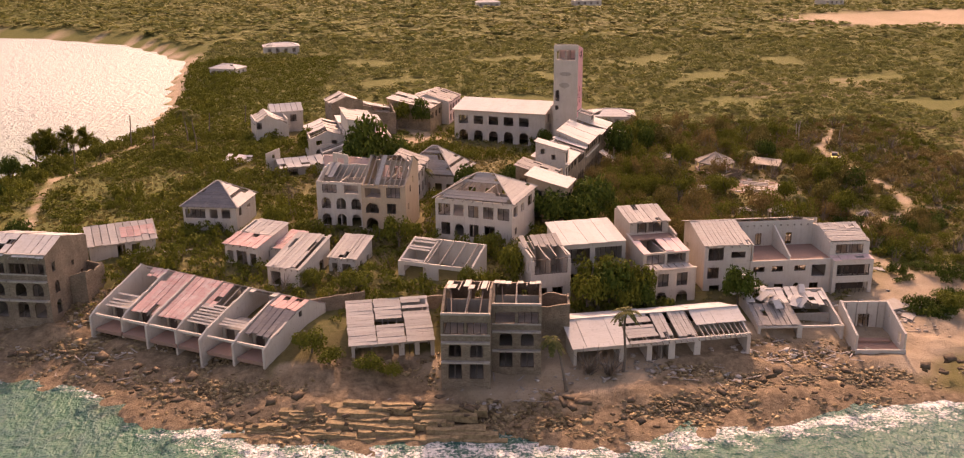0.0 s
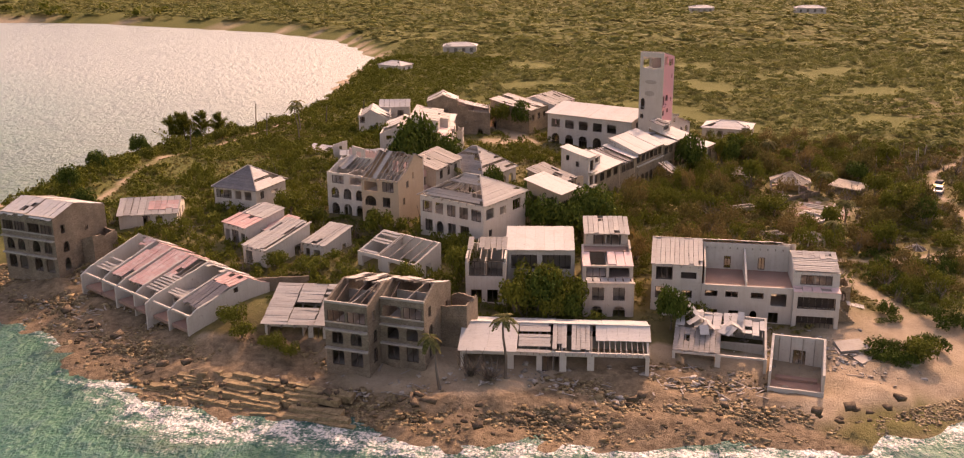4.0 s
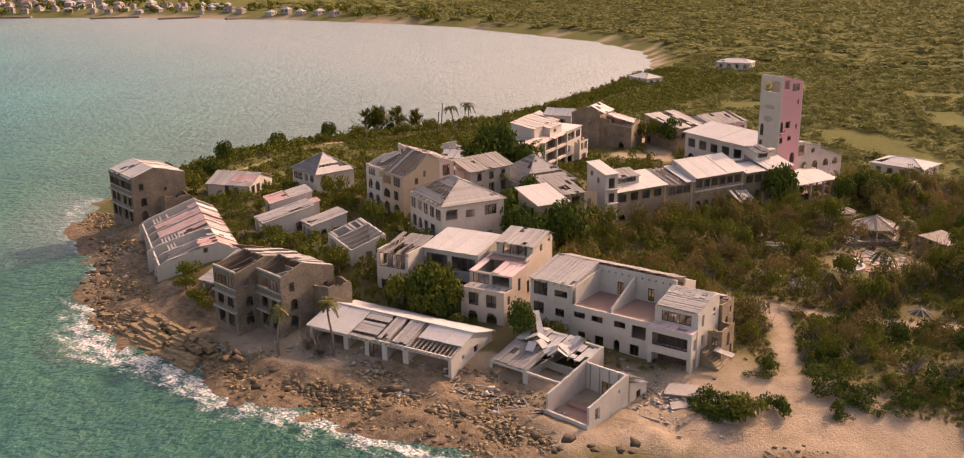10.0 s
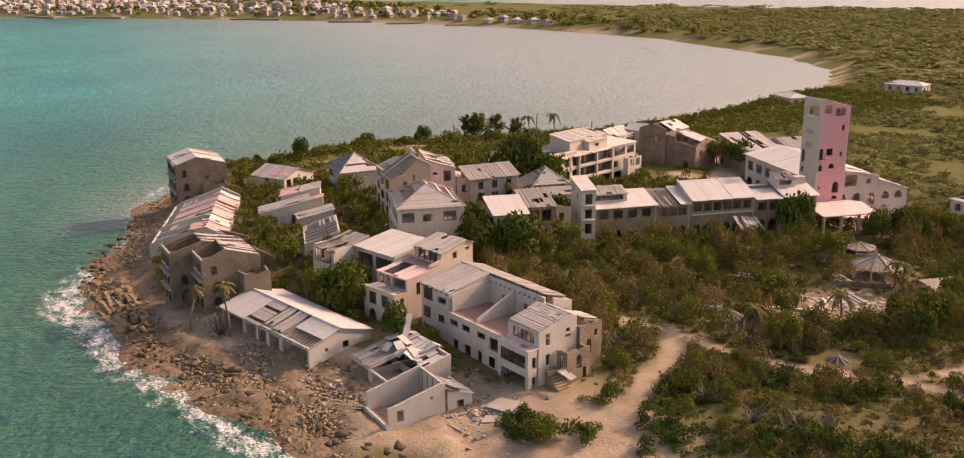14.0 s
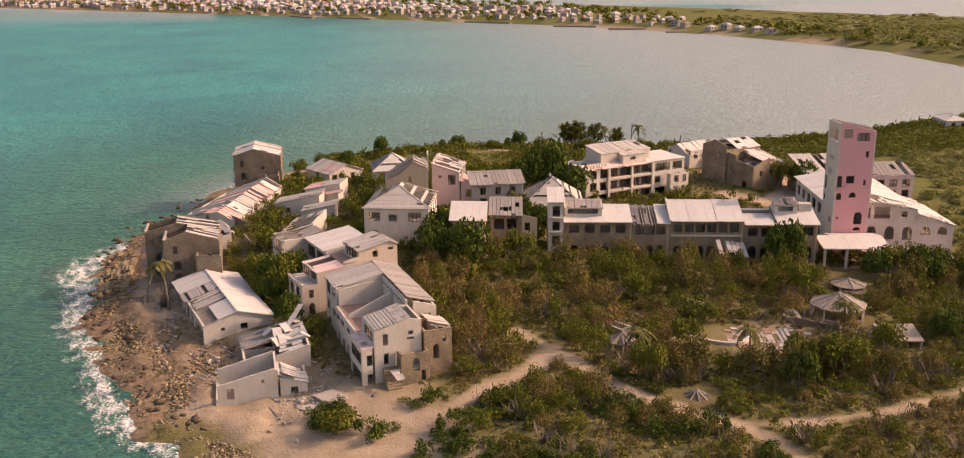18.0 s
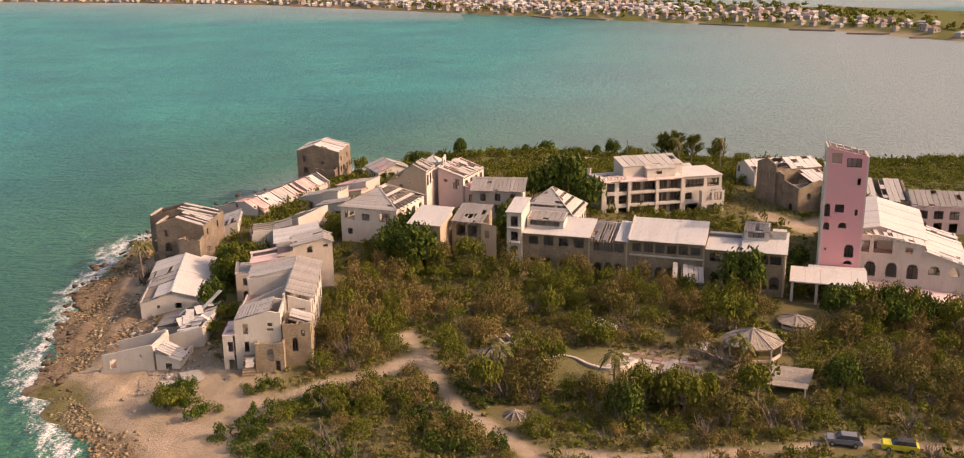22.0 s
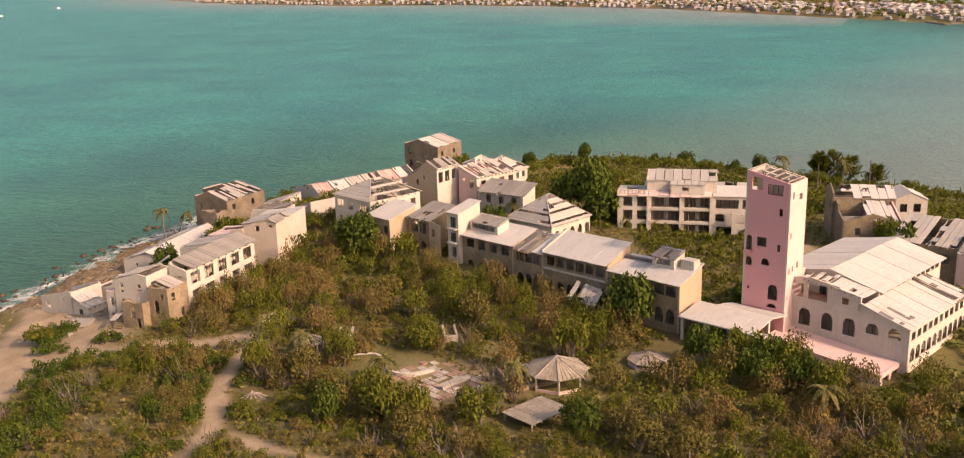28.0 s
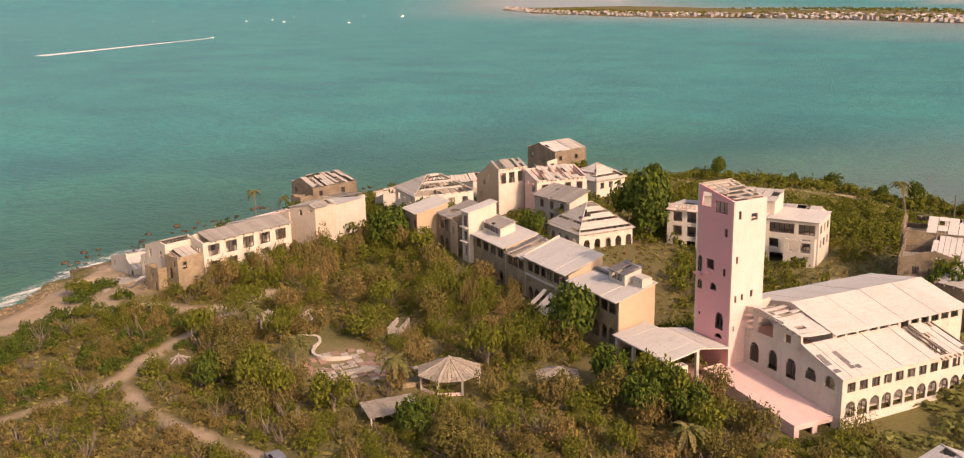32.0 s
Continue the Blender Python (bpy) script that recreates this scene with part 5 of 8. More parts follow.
shell(Nh, 0, 12, 0, 6.4, -1.5, 3.0, WHITE, S=[(1, 4.6, 0.3, 2.4, False), (6.6, 10.6, 0.3, 2.4, False)], E=[(2.4, 3.6, 0.3, 2.3, False)], tops={"E": [(0, 3.0), (1, 4.9)], "W": [(0, 4.9), (1, 3.0)], "N": 4.9}, floors=(0.05,), ragged=0.06, core=False)
wall(Nh, (4.2, 0.4), (4.2, 6.0), 0, [(0, 3.0), (1, 4.8)], WHITE, th=0.2, name="partition", frames=False)
for k in range(4):
    m = Mesh()
    m.beam((4.8 + k * 2.0, 0.2, 3.1), (4.8 + k * 2.0, 6.2, 4.9), 0.14, 0.2)
    part("rafter", m, TIMBER, Nh)
slats(Nh, (0.2, 0.2, 3.1), (4.0, 0.2, 3.1), (4.0, 6.2, 4.95), (0.2, 6.2, 4.95), 9, 0.35, 0.45)

Ih = house("broken_hip_house", -0.3, 157.1, 8.2, -23, 13.6, 12.6, "white two-storey house whose hipped roof lost half its boards", "house")
shell(Ih, 0, 13.4, 0, 12.4, -1.5, 6.4, WHITE, S=[(0.5, 2.6, 3.6, 5.6, False), (3.2, 5.0, 3.6, 5.6, False), (5.8, 7.6, 3.6, 5.6, False), (8.4, 10.2, 3.6, 5.6, False), (10.9, 12.9, 3.6, 5.6, False), (1, 2.6, 0.3, 2.4, False), (3.4, 5.0, 0.3, 2.4, True), (6.0, 7.6, 0.3, 2.4, False), (8.6, 10.4, 0.3, 2.4, False)],
      E=[(0.5, 2.8, 3.8, 5.6, False), (4.4, 6.2, 3.8, 5.2, False), (8.2, 10.6, 3.8, 5.6, False), (1.2, 2.2, 0.8, 2.0, False)], N=row(4, 1.4, 0.5, 13, 3.6, 5.4), W=row(4, 1.4, 0.5, 12, 3.6, 5.4), floors=(0.05, 3.0))
hip(Ih, 0, 13.4, 0, 12.4, 6.45, 9.7, (SHAKE, SHAKE_LIGHT, SHAKE_LIGHT, SHAKE), 5.6, (0.25, 0.05, 0.75, 0.5), 12)

Hh = house("ochre_house", -20.8, 166.0, 7.6, -14, 16.4, 8.8, "three-storey house, white balconies in front and ochre gable", "house")
shell(Hh, 0, 8.6, 0, 7.2, -1.5, 8.0, WHITE, S=row(3, 1.7, 0.3, 8.4, 0.2, 2.3, True) + row(3, 1.7, 0.3, 8.4, 3.2, 5.2, True) + row(2, 2.6, 0.4, 8.2, 6.0, 7.5), W=row(3, 1.5, 0.3, 6.4, 3.2, 5.2, True), tops={"W": [(0, 9.6), (0.45, 9.4), (1, 8.0)], "N": 9.6}, floors=(0.05, 2.8, 5.6), ragged=0.15)
roof(Hh, (0, 2.6, 8.1), (8.6, 2.6, 8.1), (8.6, 7.3, 9.7), (0, 7.3, 9.7), SHAKE_LIGHT, 8, 0.45, rafters=8)
shell(Hh, 8.62, 16.4, -1.6, 7.2, -1.5, 8.2, TAN, S=[(0.6, 3.4, 5.9, 7.6, False), (4.4, 6.8, 6.0, 7.8, False), (0.7, 3.0, 3.2, 5.0, True), (4.4, 6.0, 3.2, 5.0, False), (0.7, 2.8, 0.2, 2.4, True), (4.3, 6.3, 0.2, 2.4, True)], E=[(4.4, 5.0, 7.6, 8.8, False), (2.4, 3.2, 6.4, 7.6, False), (1.2, 1.8, 3.6, 4.8, False)],
      tops={"E": [(0, 8.2), (0.3, 9.2), (0.68, 12.0), (1, 10.5)], "W": [(0, 10.5), (0.32, 12.0), (0.7, 9.2), (1, 8.2)], "S": 8.2, "N": 10.5}, floors=(0.05, 2.8, 5.6), mats={"N": WHITE}, N=[(0.5, 2.0, 7.2, 9.6, False), (2.8, 4.3, 7.2, 9.6, False), (5.2, 6.6, 7.4, 9.6, False)])
roof(Hh, (8.6, -1.8, 8.25), (16.6, -1.8, 8.25), (16.6, 4.2, 12.1), (8.6, 4.2, 12.1), SHAKE_LIGHT, 10, 0.8, rafters=9)
roof(Hh, (16.6, 7.4, 10.5), (8.6, 7.4, 10.5), (8.6, 4.2, 12.1), (16.6, 4.2, 12.1), SHAKE, 10, 0.4, rafters=9)
wall(Hh, (0.6, 7.5), (3.4, 7.5), 5.0, [(0, 11.4), (1, 11.0)], WHITE, [(0.8, 2.0, 9.2, 10.4, False)], name="parapet", frames=False)
H2 = house("blush_house", -20.4, 176.6, 7.6, -24, 12.6, 6.2, "faded pink two-storey house with an open truss roof", "house")
shell(H2, 0, 12.4, 0, 6.0, -1.5, 8.4, BLUSH, S=row(3, 1.5, 0.5, 12, 5.0, 6.8), E=[(1.0, 1.9, 7.0, 7.7, False), (3.2, 4.8, 5.6, 7.8, False)], N=row(4, 1.5, 0.5, 12, 5.4, 7.4), tops={"E": [(0, 10.2), (1, 8.4)], "W": [(0, 8.4), (1, 10.2)], "S": 10.2}, floors=(0.05, 4.6), mats={"N": WHITE})
roof(H2, (12.7, 6.4, 8.4), (-0.3, 6.4, 8.4), (-0.3, -0.2, 10.4), (12.7, -0.2, 10.4), SHAKE_LIGHT, 13, 0.5, rafters=12)
shell(H2, 5.4, 12.4, 6.02, 10.6, -1.5, 5.4, BLUSH, E=[(1.0, 2.4, 3.0, 4.6, False)], tops={"E": [(0, 6.4), (1, 5.2)], "N": 5.2}, sides="EN", floors=(0.05,))
roof(H2, (12.7, 10.8, 5.2), (5.2, 10.8, 5.2), (5.2, 6.1, 6.6), (12.7, 6.1, 6.6), ROSE, 7, 0.05, rafters=5)
Jh = house("long_roofed_house", -8.6, 179.8, 7.8, -11, 5.0, 11.4, "low tan house with a bleached roof", "house")
shell(Jh, 0, 5.0, 0, 11.2, -1.5, 5.9, CONCRETE, E=row(3, 1.5, 0.5, 10.2, 0.8, 2.8) + row(3, 1.2, 0.5, 10.2, 3.6, 5.2), S=row(2, 1.2, 0.3, 4.4, 0.4, 2.6), tops={"S": [(0, 7.6), (1, 5.9)], "N": [(0, 5.9), (1, 7.6)], "W": 7.6}, floors=(0.05, 3.2), mats={"N": WHITE})
roof(Jh, (5.5, -0.5, 5.9), (5.5, 11.7, 5.9), (-0.5, 11.7, 7.8), (-0.5, -0.5, 7.8), SHAKE, 14, 0.03, rafters=8)

Oh = house("grey_hip_house", -8.8, 192.2, 5.9, -21, 13.6, 13.6, "white house under a large bleached hipped roof", "house")
shell(Oh, 0.6, 13.0, 0.6, 12.8, -1.5, 4.2, WHITE, S=row(5, 1.5, 0.5, 12.7, 0.6, 2.8), E=row(4, 1.7, 0.5, 11.4, 0.4, 3.2, True), N=row(5, 1.4, 0.5, 12.7, 0.4, 3.0, True), W=row(4, 1.4, 0.5, 11.4, 0.6, 2.8), floors=(0.05,))
hip(Oh, 0.6, 13.0, 0.6, 12.8, 4.25, 9.0, (SHAKE, SHAKE_LIGHT, SHAKE_LIGHT, SHAKE), 6.0, (0.15, 0.06, 0.25, 0.1), 13)

Uh = house("loggia_house", 15.9, 168.4, 6.2, -21, 7.4, 13.4, "two-storey tan loggia house with grey and white roofs", "house")
shell(Uh, 0.2, 7.0, 0.2, 6.4, -1.5, 7.3, TAN, S=row(2, 1.4, 0.4, 6.4, 4.4, 6.4) + row(2, 1.6, 0.4, 6.4, 0.3, 2.6, True), E=[(0.8, 2.4, 4.2, 5.8, False), (1.0, 2.8, 0.3, 2.6, True), (4.0, 5.2, 4.2, 5.8, False)], tops={"S": [(0, 9.0), (1, 7.3)], "N": [(0, 7.3), (1, 9.0)], "W": 9.0}, floors=(0.05, 3.0))
roof(Uh, (7.6, -0.3, 7.35), (7.6, 6.8, 7.35), (-0.3, 6.8, 9.2), (-0.3, -0.3, 9.2), MEMBRANE, 5, 0, gap=0.01)
shell(Uh, -4.0, 2.8, 7.2, 13.2, -1.5, 7.2, STONE_WARM, S=row(2, 1.9, 0.4, 6.2, 4.4, 6.6) + row(2, 1.7, 0.4, 6.2, 0.2, 2.6, True), E=row(2, 1.9, 0.3, 5.1, 4.4, 6.6) + row(2, 1.7, 0.3, 5.1, 0.4, 2.9, True), tops={"S": [(0, 9.0), (1, 7.2)], "N": [(0, 7.2), (1, 9.0)], "W": 9.0}, floors=(0.05, 3.6))
roof(Uh, (3.3, 6.95, 7.25), (3.3, 13.5, 7.25), (-4.3, 13.5, 9.2), (-4.3, 6.95, 9.2), SHAKE, 9, 0.03, rafters=6)
wall(Uh, (2.9, 13.25), (2.9, 16.2), -1.5, [(0, 7.4), (1, 6.8)], TAN, [(0.6, 1.6, 4.2, 5.8, False)], name="side_wall", ragged=0.1)

# ---- the long gallery building, tower, hotel and lobby ----
# local y runs along the building, towards the tower; east is the front
Vh = house("gallery_building", 19.0, 187.9, 4.6, -21, 7.6, 50.0, "long white-roofed gallery building with stone arches below", "hotel")
shell(Vh, 0.9, 6.8, -1.0, 1.9, -1.8, 11.4, WHITE, E=[(0.5, 1.9, 8.6, 10.6, False), (0.5, 1.9, 5.8, 7.6, False), (0.5, 1.9, 2.8, 4.8, False)], S=[(1.0, 1.8, 10.4, 11.4, False), (3.2, 4.0, 9.4, 10.4, False), (2.6, 3.4, 5.0, 6.8, False)], tops={"S": [(0, 12.8), (1, 11.4)], "N": [(0, 11.4), (1, 12.8)], "E": 11.4, "W": 12.8}, floors=(2.6, 5.5, 8.3))
roof(Vh, (7.1, -1.2, 11.45), (7.1, 2.1, 11.45), (0.6, 2.1, 12.95), (0.6, -1.2, 12.95), MEMBRANE, 2, 0, gap=0.01)
for z in (5.5, 8.3):
    block(Vh, "balcony", 6.8, 7.5, -0.8, 1.7, z, z + 0.2, WHITE)
ST = 5.8
for y0, y1, te, tw, n in ((1.92, 14.9, 7.4, 9.0, 4), (14.92, 22.0, 7.1, 8.9, 3), (22.02, 36.0, 7.6, 10.0, 6), (36.02, 42.2, 6.9, 8.2, 2), (42.22, 50.0, 7.1, 9.1, 3)):
    ln = y1 - y0
    E = row(n, min(1.9, ln / n * 0.74), 0.3, ln - 0.9, te - 2.3, te - 0.7) + row(n, min(1.7, ln / n * 0.66), 0.3, ln - 0.9, 0.2, 2.7, True)
    shell(Vh, -0.6, ST, y0, y1, -1.8, te - 0.1, STONE_WARM, E=E, W=row(n, 1.3, 0.3, ln - 0.9, 3.6, 5.4), tops={"S": [(0, tw), (1, te - 0.1)], "N": [(0, te - 0.1), (1, tw)], "W": tw}, floors=(0.05, 3.6), mats={"W": WHITE, "N": TAN})
roof(Vh, (6.5, 1.95, 7.4), (6.5, 15.0, 7.4), (-0.9, 15.0, 9.2), (-0.9, 1.95, 9.2), MEMBRANE, 5, 0, gap=0.01)
roof(Vh, (6.5, 15.1, 7.1), (6.5, 19.6, 7.1), (-0.9, 19.6, 9.1), (-0.9, 15.1, 9.1), SLATE, 6, 0.45, rafters=8)
roof(Vh, (6.5, 19.7, 7.2), (6.5, 22.1, 7.2), (-0.9, 22.1, 9.2), (-0.9, 19.7, 9.2), MEMBRANE, 2, 0, gap=0.01)
wall(Vh, (-0.8, 22.02), (6.3, 22.02), 7.0, [(0, 10.5), (1, 7.9)], WHITE, th=0.25, name="fire_wall", frames=False)
roof(Vh, (6.6, 22.3, 7.7), (6.6, 36.1, 7.7), (-0.9, 36.1, 10.2), (-0.9, 22.3, 10.2), MEMBRANE, 8, 0, gap=0.01)
roof(Vh, (6.6, 36.2, 7.0), (6.6, 42.2, 7.0), (-0.9, 42.2, 8.4), (-0.9, 36.2, 8.4), MEMBRANE, 4, 0, gap=0.01)
roof(Vh, (6.6, 42.3, 7.15), (6.6, 50.3, 7.15), (-0.9, 50.3, 9.2), (-0.9, 42.3, 9.2), MEMBRANE, 4, 0, gap=0.01)
block(Vh, "roof_curb", 0.6, 1.2, 36.2, 42.0, 8.1, 8.5, SLATE, "dark felt kerb along the roof")
# raised skylights
for y0, y1, x0, x1, zb, z, mt in ((2.2, 9.4, 0.9, 4.0, 8.0, 9.6, SHAKE), (42.6, 46.8, -0.4, 2.6, 8.0, 9.9, SLATE)):
    shell(Vh, x0, x1, y0, y1, zb - 0.6, z, WHITE, E=[(0.4, y1 - y0 - 1.0, z - 1.2, z - 0.25, False)], th=0.2, tops={"W": z + 0.9, "S": [(0, z + 0.9), (1, z)], "N": [(0, z), (1, z + 0.9)]})
    roof(Vh, (x1 + 0.3, y0 - 0.2, z), (x1 + 0.3, y1 + 0.2, z), (x0 - 0.3, y1 + 0.2, z + 1.0), (x0 - 0.3, y0 - 0.2, z + 1.0), mt, 7, 0.04)
block(Vh, "roof_box", -0.2, 1.6, 47.4, 49.8, 8.4, 9.9, WHITE)
block(Vh, "cornice", 5.84, 6.2, 22.4, 35.8, 4.6, 4.85, WHITE)
# fallen roof on a lean-to in front
roof(Vh, (10.6, 31.0, 2.2), (10.0, 36.6, 1.6), (6.9, 36.0, 3.6), (7.2, 30.6, 4.3), SHAKE_LIGHT, 6, 0.1, warp=0.08, rafters=5)
for x, y in ((10.0, 31.6), (9.6, 35.8)):
    block(Vh, "lean_to_post", x - 0.1, x + 0.1, y - 0.1, y + 0.1, -1.8, 1.9, TIMBER)
# porch roof between the gallery and the tower
Po = house("porch", 43.2, 232.7, 3.3, -21, 6.2, 14.0, "open porch with a broad white roof on columns", "porch")
roof(Po, (1.0, 0.4, 4.0), (1.0, 13.2, 4.0), (-5.0, 13.2, 5.0), (-5.0, 0.4, 5.0), MEMBRANE, 5, 0, thick=0.2, gap=0.01)
roof(Po, (-5.0, 13.2, 5.0), (-10.0, 13.2, 4.1), (-10.0, 3.4, 4.1), (-5.0, 3.4, 5.0), MEMBRANE, 3, 0, thick=0.2, gap=0.01)
for x, y in ((0.4, 0.9), (0.4, 5.0), (0.4, 9.0), (0.4, 12.7), (-4.6, 12.7), (-4.6, 0.9)):
    block(Po, "column", x - 0.22, x + 0.22, y - 0.22, y + 0.22, -1.5, 3.98 if x > 0 else 4.7, WHITE)
block(Po, "floor_slab", -9.8, 0.6, 0.6, 13.0, -1.5, 0.0, FLOOR)
shell(Po, -1.6, 0.9, 13.3, 14.6, -1.5, 3.6, WHITE, E=[(0.15, 0.6, 0.2, 2.4, True)], S=[(0.6, 2.0, 0.2, 2.6, True)], th=0.2)

Th = house("tower", 29.9, 242.9, 2.8, -18, 6.0, 7.2, "tall pink and white bell tower with small windows", "tower")
ZT = 25.9
shell(Th, 0, 6.0, 0, 7.2, -2, ZT, PINK, E=[(0.05, 1.0, 13.8, 16.2, True), (1.8, 3.4, 14.6, 16.1, False), (5.2, 5.7, 14.2, 15.3, False), (0.1, 1.1, 11.3, 12.7, True), (2.6, 4.0, 11.7, 12.8, True), (5.2, 5.8, 19.8, 21.0, False), (0.6, 2.4, 23.5, 25.5, False), (3.2, 5.7, 23.0, 24.6, False), (4.0, 5.6, 6.3, 8.8, True), (3.9, 5.6, 5.0, 5.7, True), (0.5, 0.9, 7.4, 7.9, False)],
      S=[(0.5, 1.5, 12.6, 15.4, True), (0.5, 1.3, 10.4, 11.5, False), (0.7, 5.3, 22.8, 25.3, False), (4.0, 4.8, 6.4, 7.6, False)],
      N=[(0.9, 1.4, 22.4, 23.6, False), (3.2, 4.4, 22.0, 23.0, False), (0.7, 1.1, 16.2, 17.2, False), (0.7, 1.1, 10.6, 11.6, False), (1.9, 2.3, 10.8, 11.7, False), (3.6, 4.1, 11.0, 12.0, False), (0.6, 0.9, 6.4, 7.2, False)], W=[(1.5, 2.5, 12, 14.4, True), (1.0, 5.6, 22.4, 24.5, False)],
      mats={"S": WHITE, "W": WHITE, "N": BLUSH}, floors=(3.2, 6.0, 9.6, 13.2, 17.0, 22.4), ragged=0.0,
      tops={"S": ZT + 0.6, "N": ZT - 0.9, "E": [(0, ZT + 0.56), (1, ZT - 0.86)], "W": [(0, ZT - 0.86), (1, ZT + 0.56)]})
for k in range(6):
    m = Mesh()
    m.beam((0.2, 0.5 + k * 1.24, ZT + 0.65 - k * 0.26), (5.8, 0.5 + k * 1.24 + rng.uniform(-0.2, 0.2), ZT + 0.65 - k * 0.26), 0.14, 0.2)
    part("rafter", m, TIMBER, Th)
roof(Th, (5.9, 6.9, ZT - 0.6), (0.1, 6.9, ZT - 0.6), (0.1, 1.4, ZT + 0.56), (5.9, 1.4, ZT + 0.56), SHAKE_LIGHT, 9, 0.45)
block(Th, "balcony", 6.0, 6.7, 0.2, 1.5, 13.5, 13.7, PINK)
block(Th, "balcony", 6.0, 6.5, 1.7, 2.5, 14.0, 14.15, PINK, "broken stub of a pink balcony")
for (u, v, w, h) in ((2.9, 19.4, 1.5, 0.5), (2.7, 16.6, 1.3, 0.65)):
    m = Mesh()
    n0 = 14
    ring = [(u + w * math.cos(a * math.tau / n0), v + h * math.sin(a * math.tau / n0)) for a in range(n0)]
    m.poly([(x, -0.02, z) for x, z in ring])
    for i in range(n0):
        (xa, za), (xb, zb) = ring[i], ring[(i + 1) % n0]
        m.poly([(xa, -0.02, za), (xa, 0.0, za), (xb, 0.0, zb), (xb, -0.02, zb)])
    part("plaster_scar", m, CONCRETE, Th, "grey oval scar in the plaster")

# hotel block, three storeys of balconies facing east
Xh = house("hotel_block", -18.2, 206.6, 5.0, 11, 9.2, 30.0, "white three-storey hotel block with rows of balcony openings", "hotel")
xs = [(0.9, 2.8), (3.8, 5.8), (6.8, 12.6), (13.6, 18.8)]
E = [(a, b, z + 0.35, z + 2.4, False) for z in (0.0, 2.9, 5.8) for a, b in xs] + [(20.0, 21.8, 3.3, 4.9, False), (20.0, 24.6, 6.1, 8.0, False), (25.4, 28.4, 6.1, 8.0, False), (26.2, 27.6, 3.1, 5.2, False), (20.2, 23.4, 0.2, 2.2, False)]
shell(Xh, 0, 9.0, 0, 29.4, -1.5, 8.7, WHITE, E=E, S=row(2, 1.4, 0.5, 8.5, 3.4, 5.0) + row(2, 1.4, 0.5, 8.5, 6.2, 7.8), N=row(3, 1.4, 0.5, 8.5, 3.4, 5.0) + row(3, 1.4, 0.5, 8.5, 6.2, 7.8), W=row(8, 1.6, 0.5, 28, 3.4, 5.0) + row(8, 1.6, 0.5, 28, 6.2, 7.8), floors=(0.05, 2.9, 5.8))
for z in (2.9, 5.8):
    block(Xh, "balcony_edge", 9.0, 9.35, 6.4, 19.2, z - 0.25, z + 0.3, WHITE)
for y in (6.35, 13.1, 19.3):
    block(Xh, "pier", 9.02, 9.45, y - 0.2, y + 0.2, -1.5, 8.6, WHITE)
for z in (0.4, 3.3, 6.2):
    for a, b in xs[2:]:
        n = round((b - a) / 0.9)
        for k in range(n):
            block(Xh, "balcony_door", 7.9, 8.0, a + (b - a) * k / n + 0.05, a + (b - a) * (k + 1) / n - 0.05, z, z + 1.9, DARK if k % 3 else CONCRETE)
roof(Xh, (9.7, -0.2, 8.6), (9.7, 19.6, 8.6), (6.4, 19.6, 9.2), (6.4, -0.2, 9.2), BLUSH, 9, 0.02, thick=0.14)
roof(Xh, (9.3, 19.7, 8.75), (9.3, 29.6, 8.75), (-0.2, 29.6, 9.1), (-0.2, 19.7, 9.1), MEMBRANE, 4, 0, gap=0.01)
roof(Xh, (-0.4, 19.6, 8.7), (-0.4, -0.2, 8.7), (6.4, -0.2, 9.1), (6.4, 19.6, 9.1), SHAKE_LIGHT, 10, 0.02, thick=0.12)
wall(Xh, (9.0, 0.2), (9.0, 5.8), 8.72, 9.7, WHITE, [(0.6 + 0.8 * k, 1.1 + 0.8 * k, 9.0, 9.5, False) for k in range(6)], th=0.2, name="parapet", frames=False)
shell(Xh, 0.5, 6.6, 6.0, 20.5, 8.5, 11.6, WHITE, E=[(5.0, 6.6, 9.6, 11.0, False), (8.6, 10.0, 9.8, 10.8, False)], tops={"S": [(0, 12.4), (1, 11.4)], "N": [(0, 11.4), (1, 12.4)], "W": 12.4, "E": 11.4})
roof(Xh, (6.9, 5.8, 11.4), (6.9, 20.7, 11.4), (0.2, 20.7, 12.6), (0.2, 5.8, 12.6), SHAKE_LIGHT, 8, 0.05)
shell(Xh, 6.62, 8.4, 11.0, 18.0, 8.8, 10.9, WHITE, E=[(2.0, 3.4, 9.5, 10.3, False)], sides="SEN")
roof(Xh, (8.6, 10.8, 10.9), (8.6, 18.2, 10.9), (6.6, 18.2, 11.3), (6.6, 10.8, 11.3), SHAKE_LIGHT, 5)
shell(Xh, 9.5, 11.0, 23.6, 29.2, -1.5, 5.6, WHITE, E=[(0.6, 2.2, 3.2, 5.0, False), (2.8, 4.6, 3.2, 5.0, False), (1, 4, 0.2, 2.2, False)], ragged=0.4, sides="SEN")
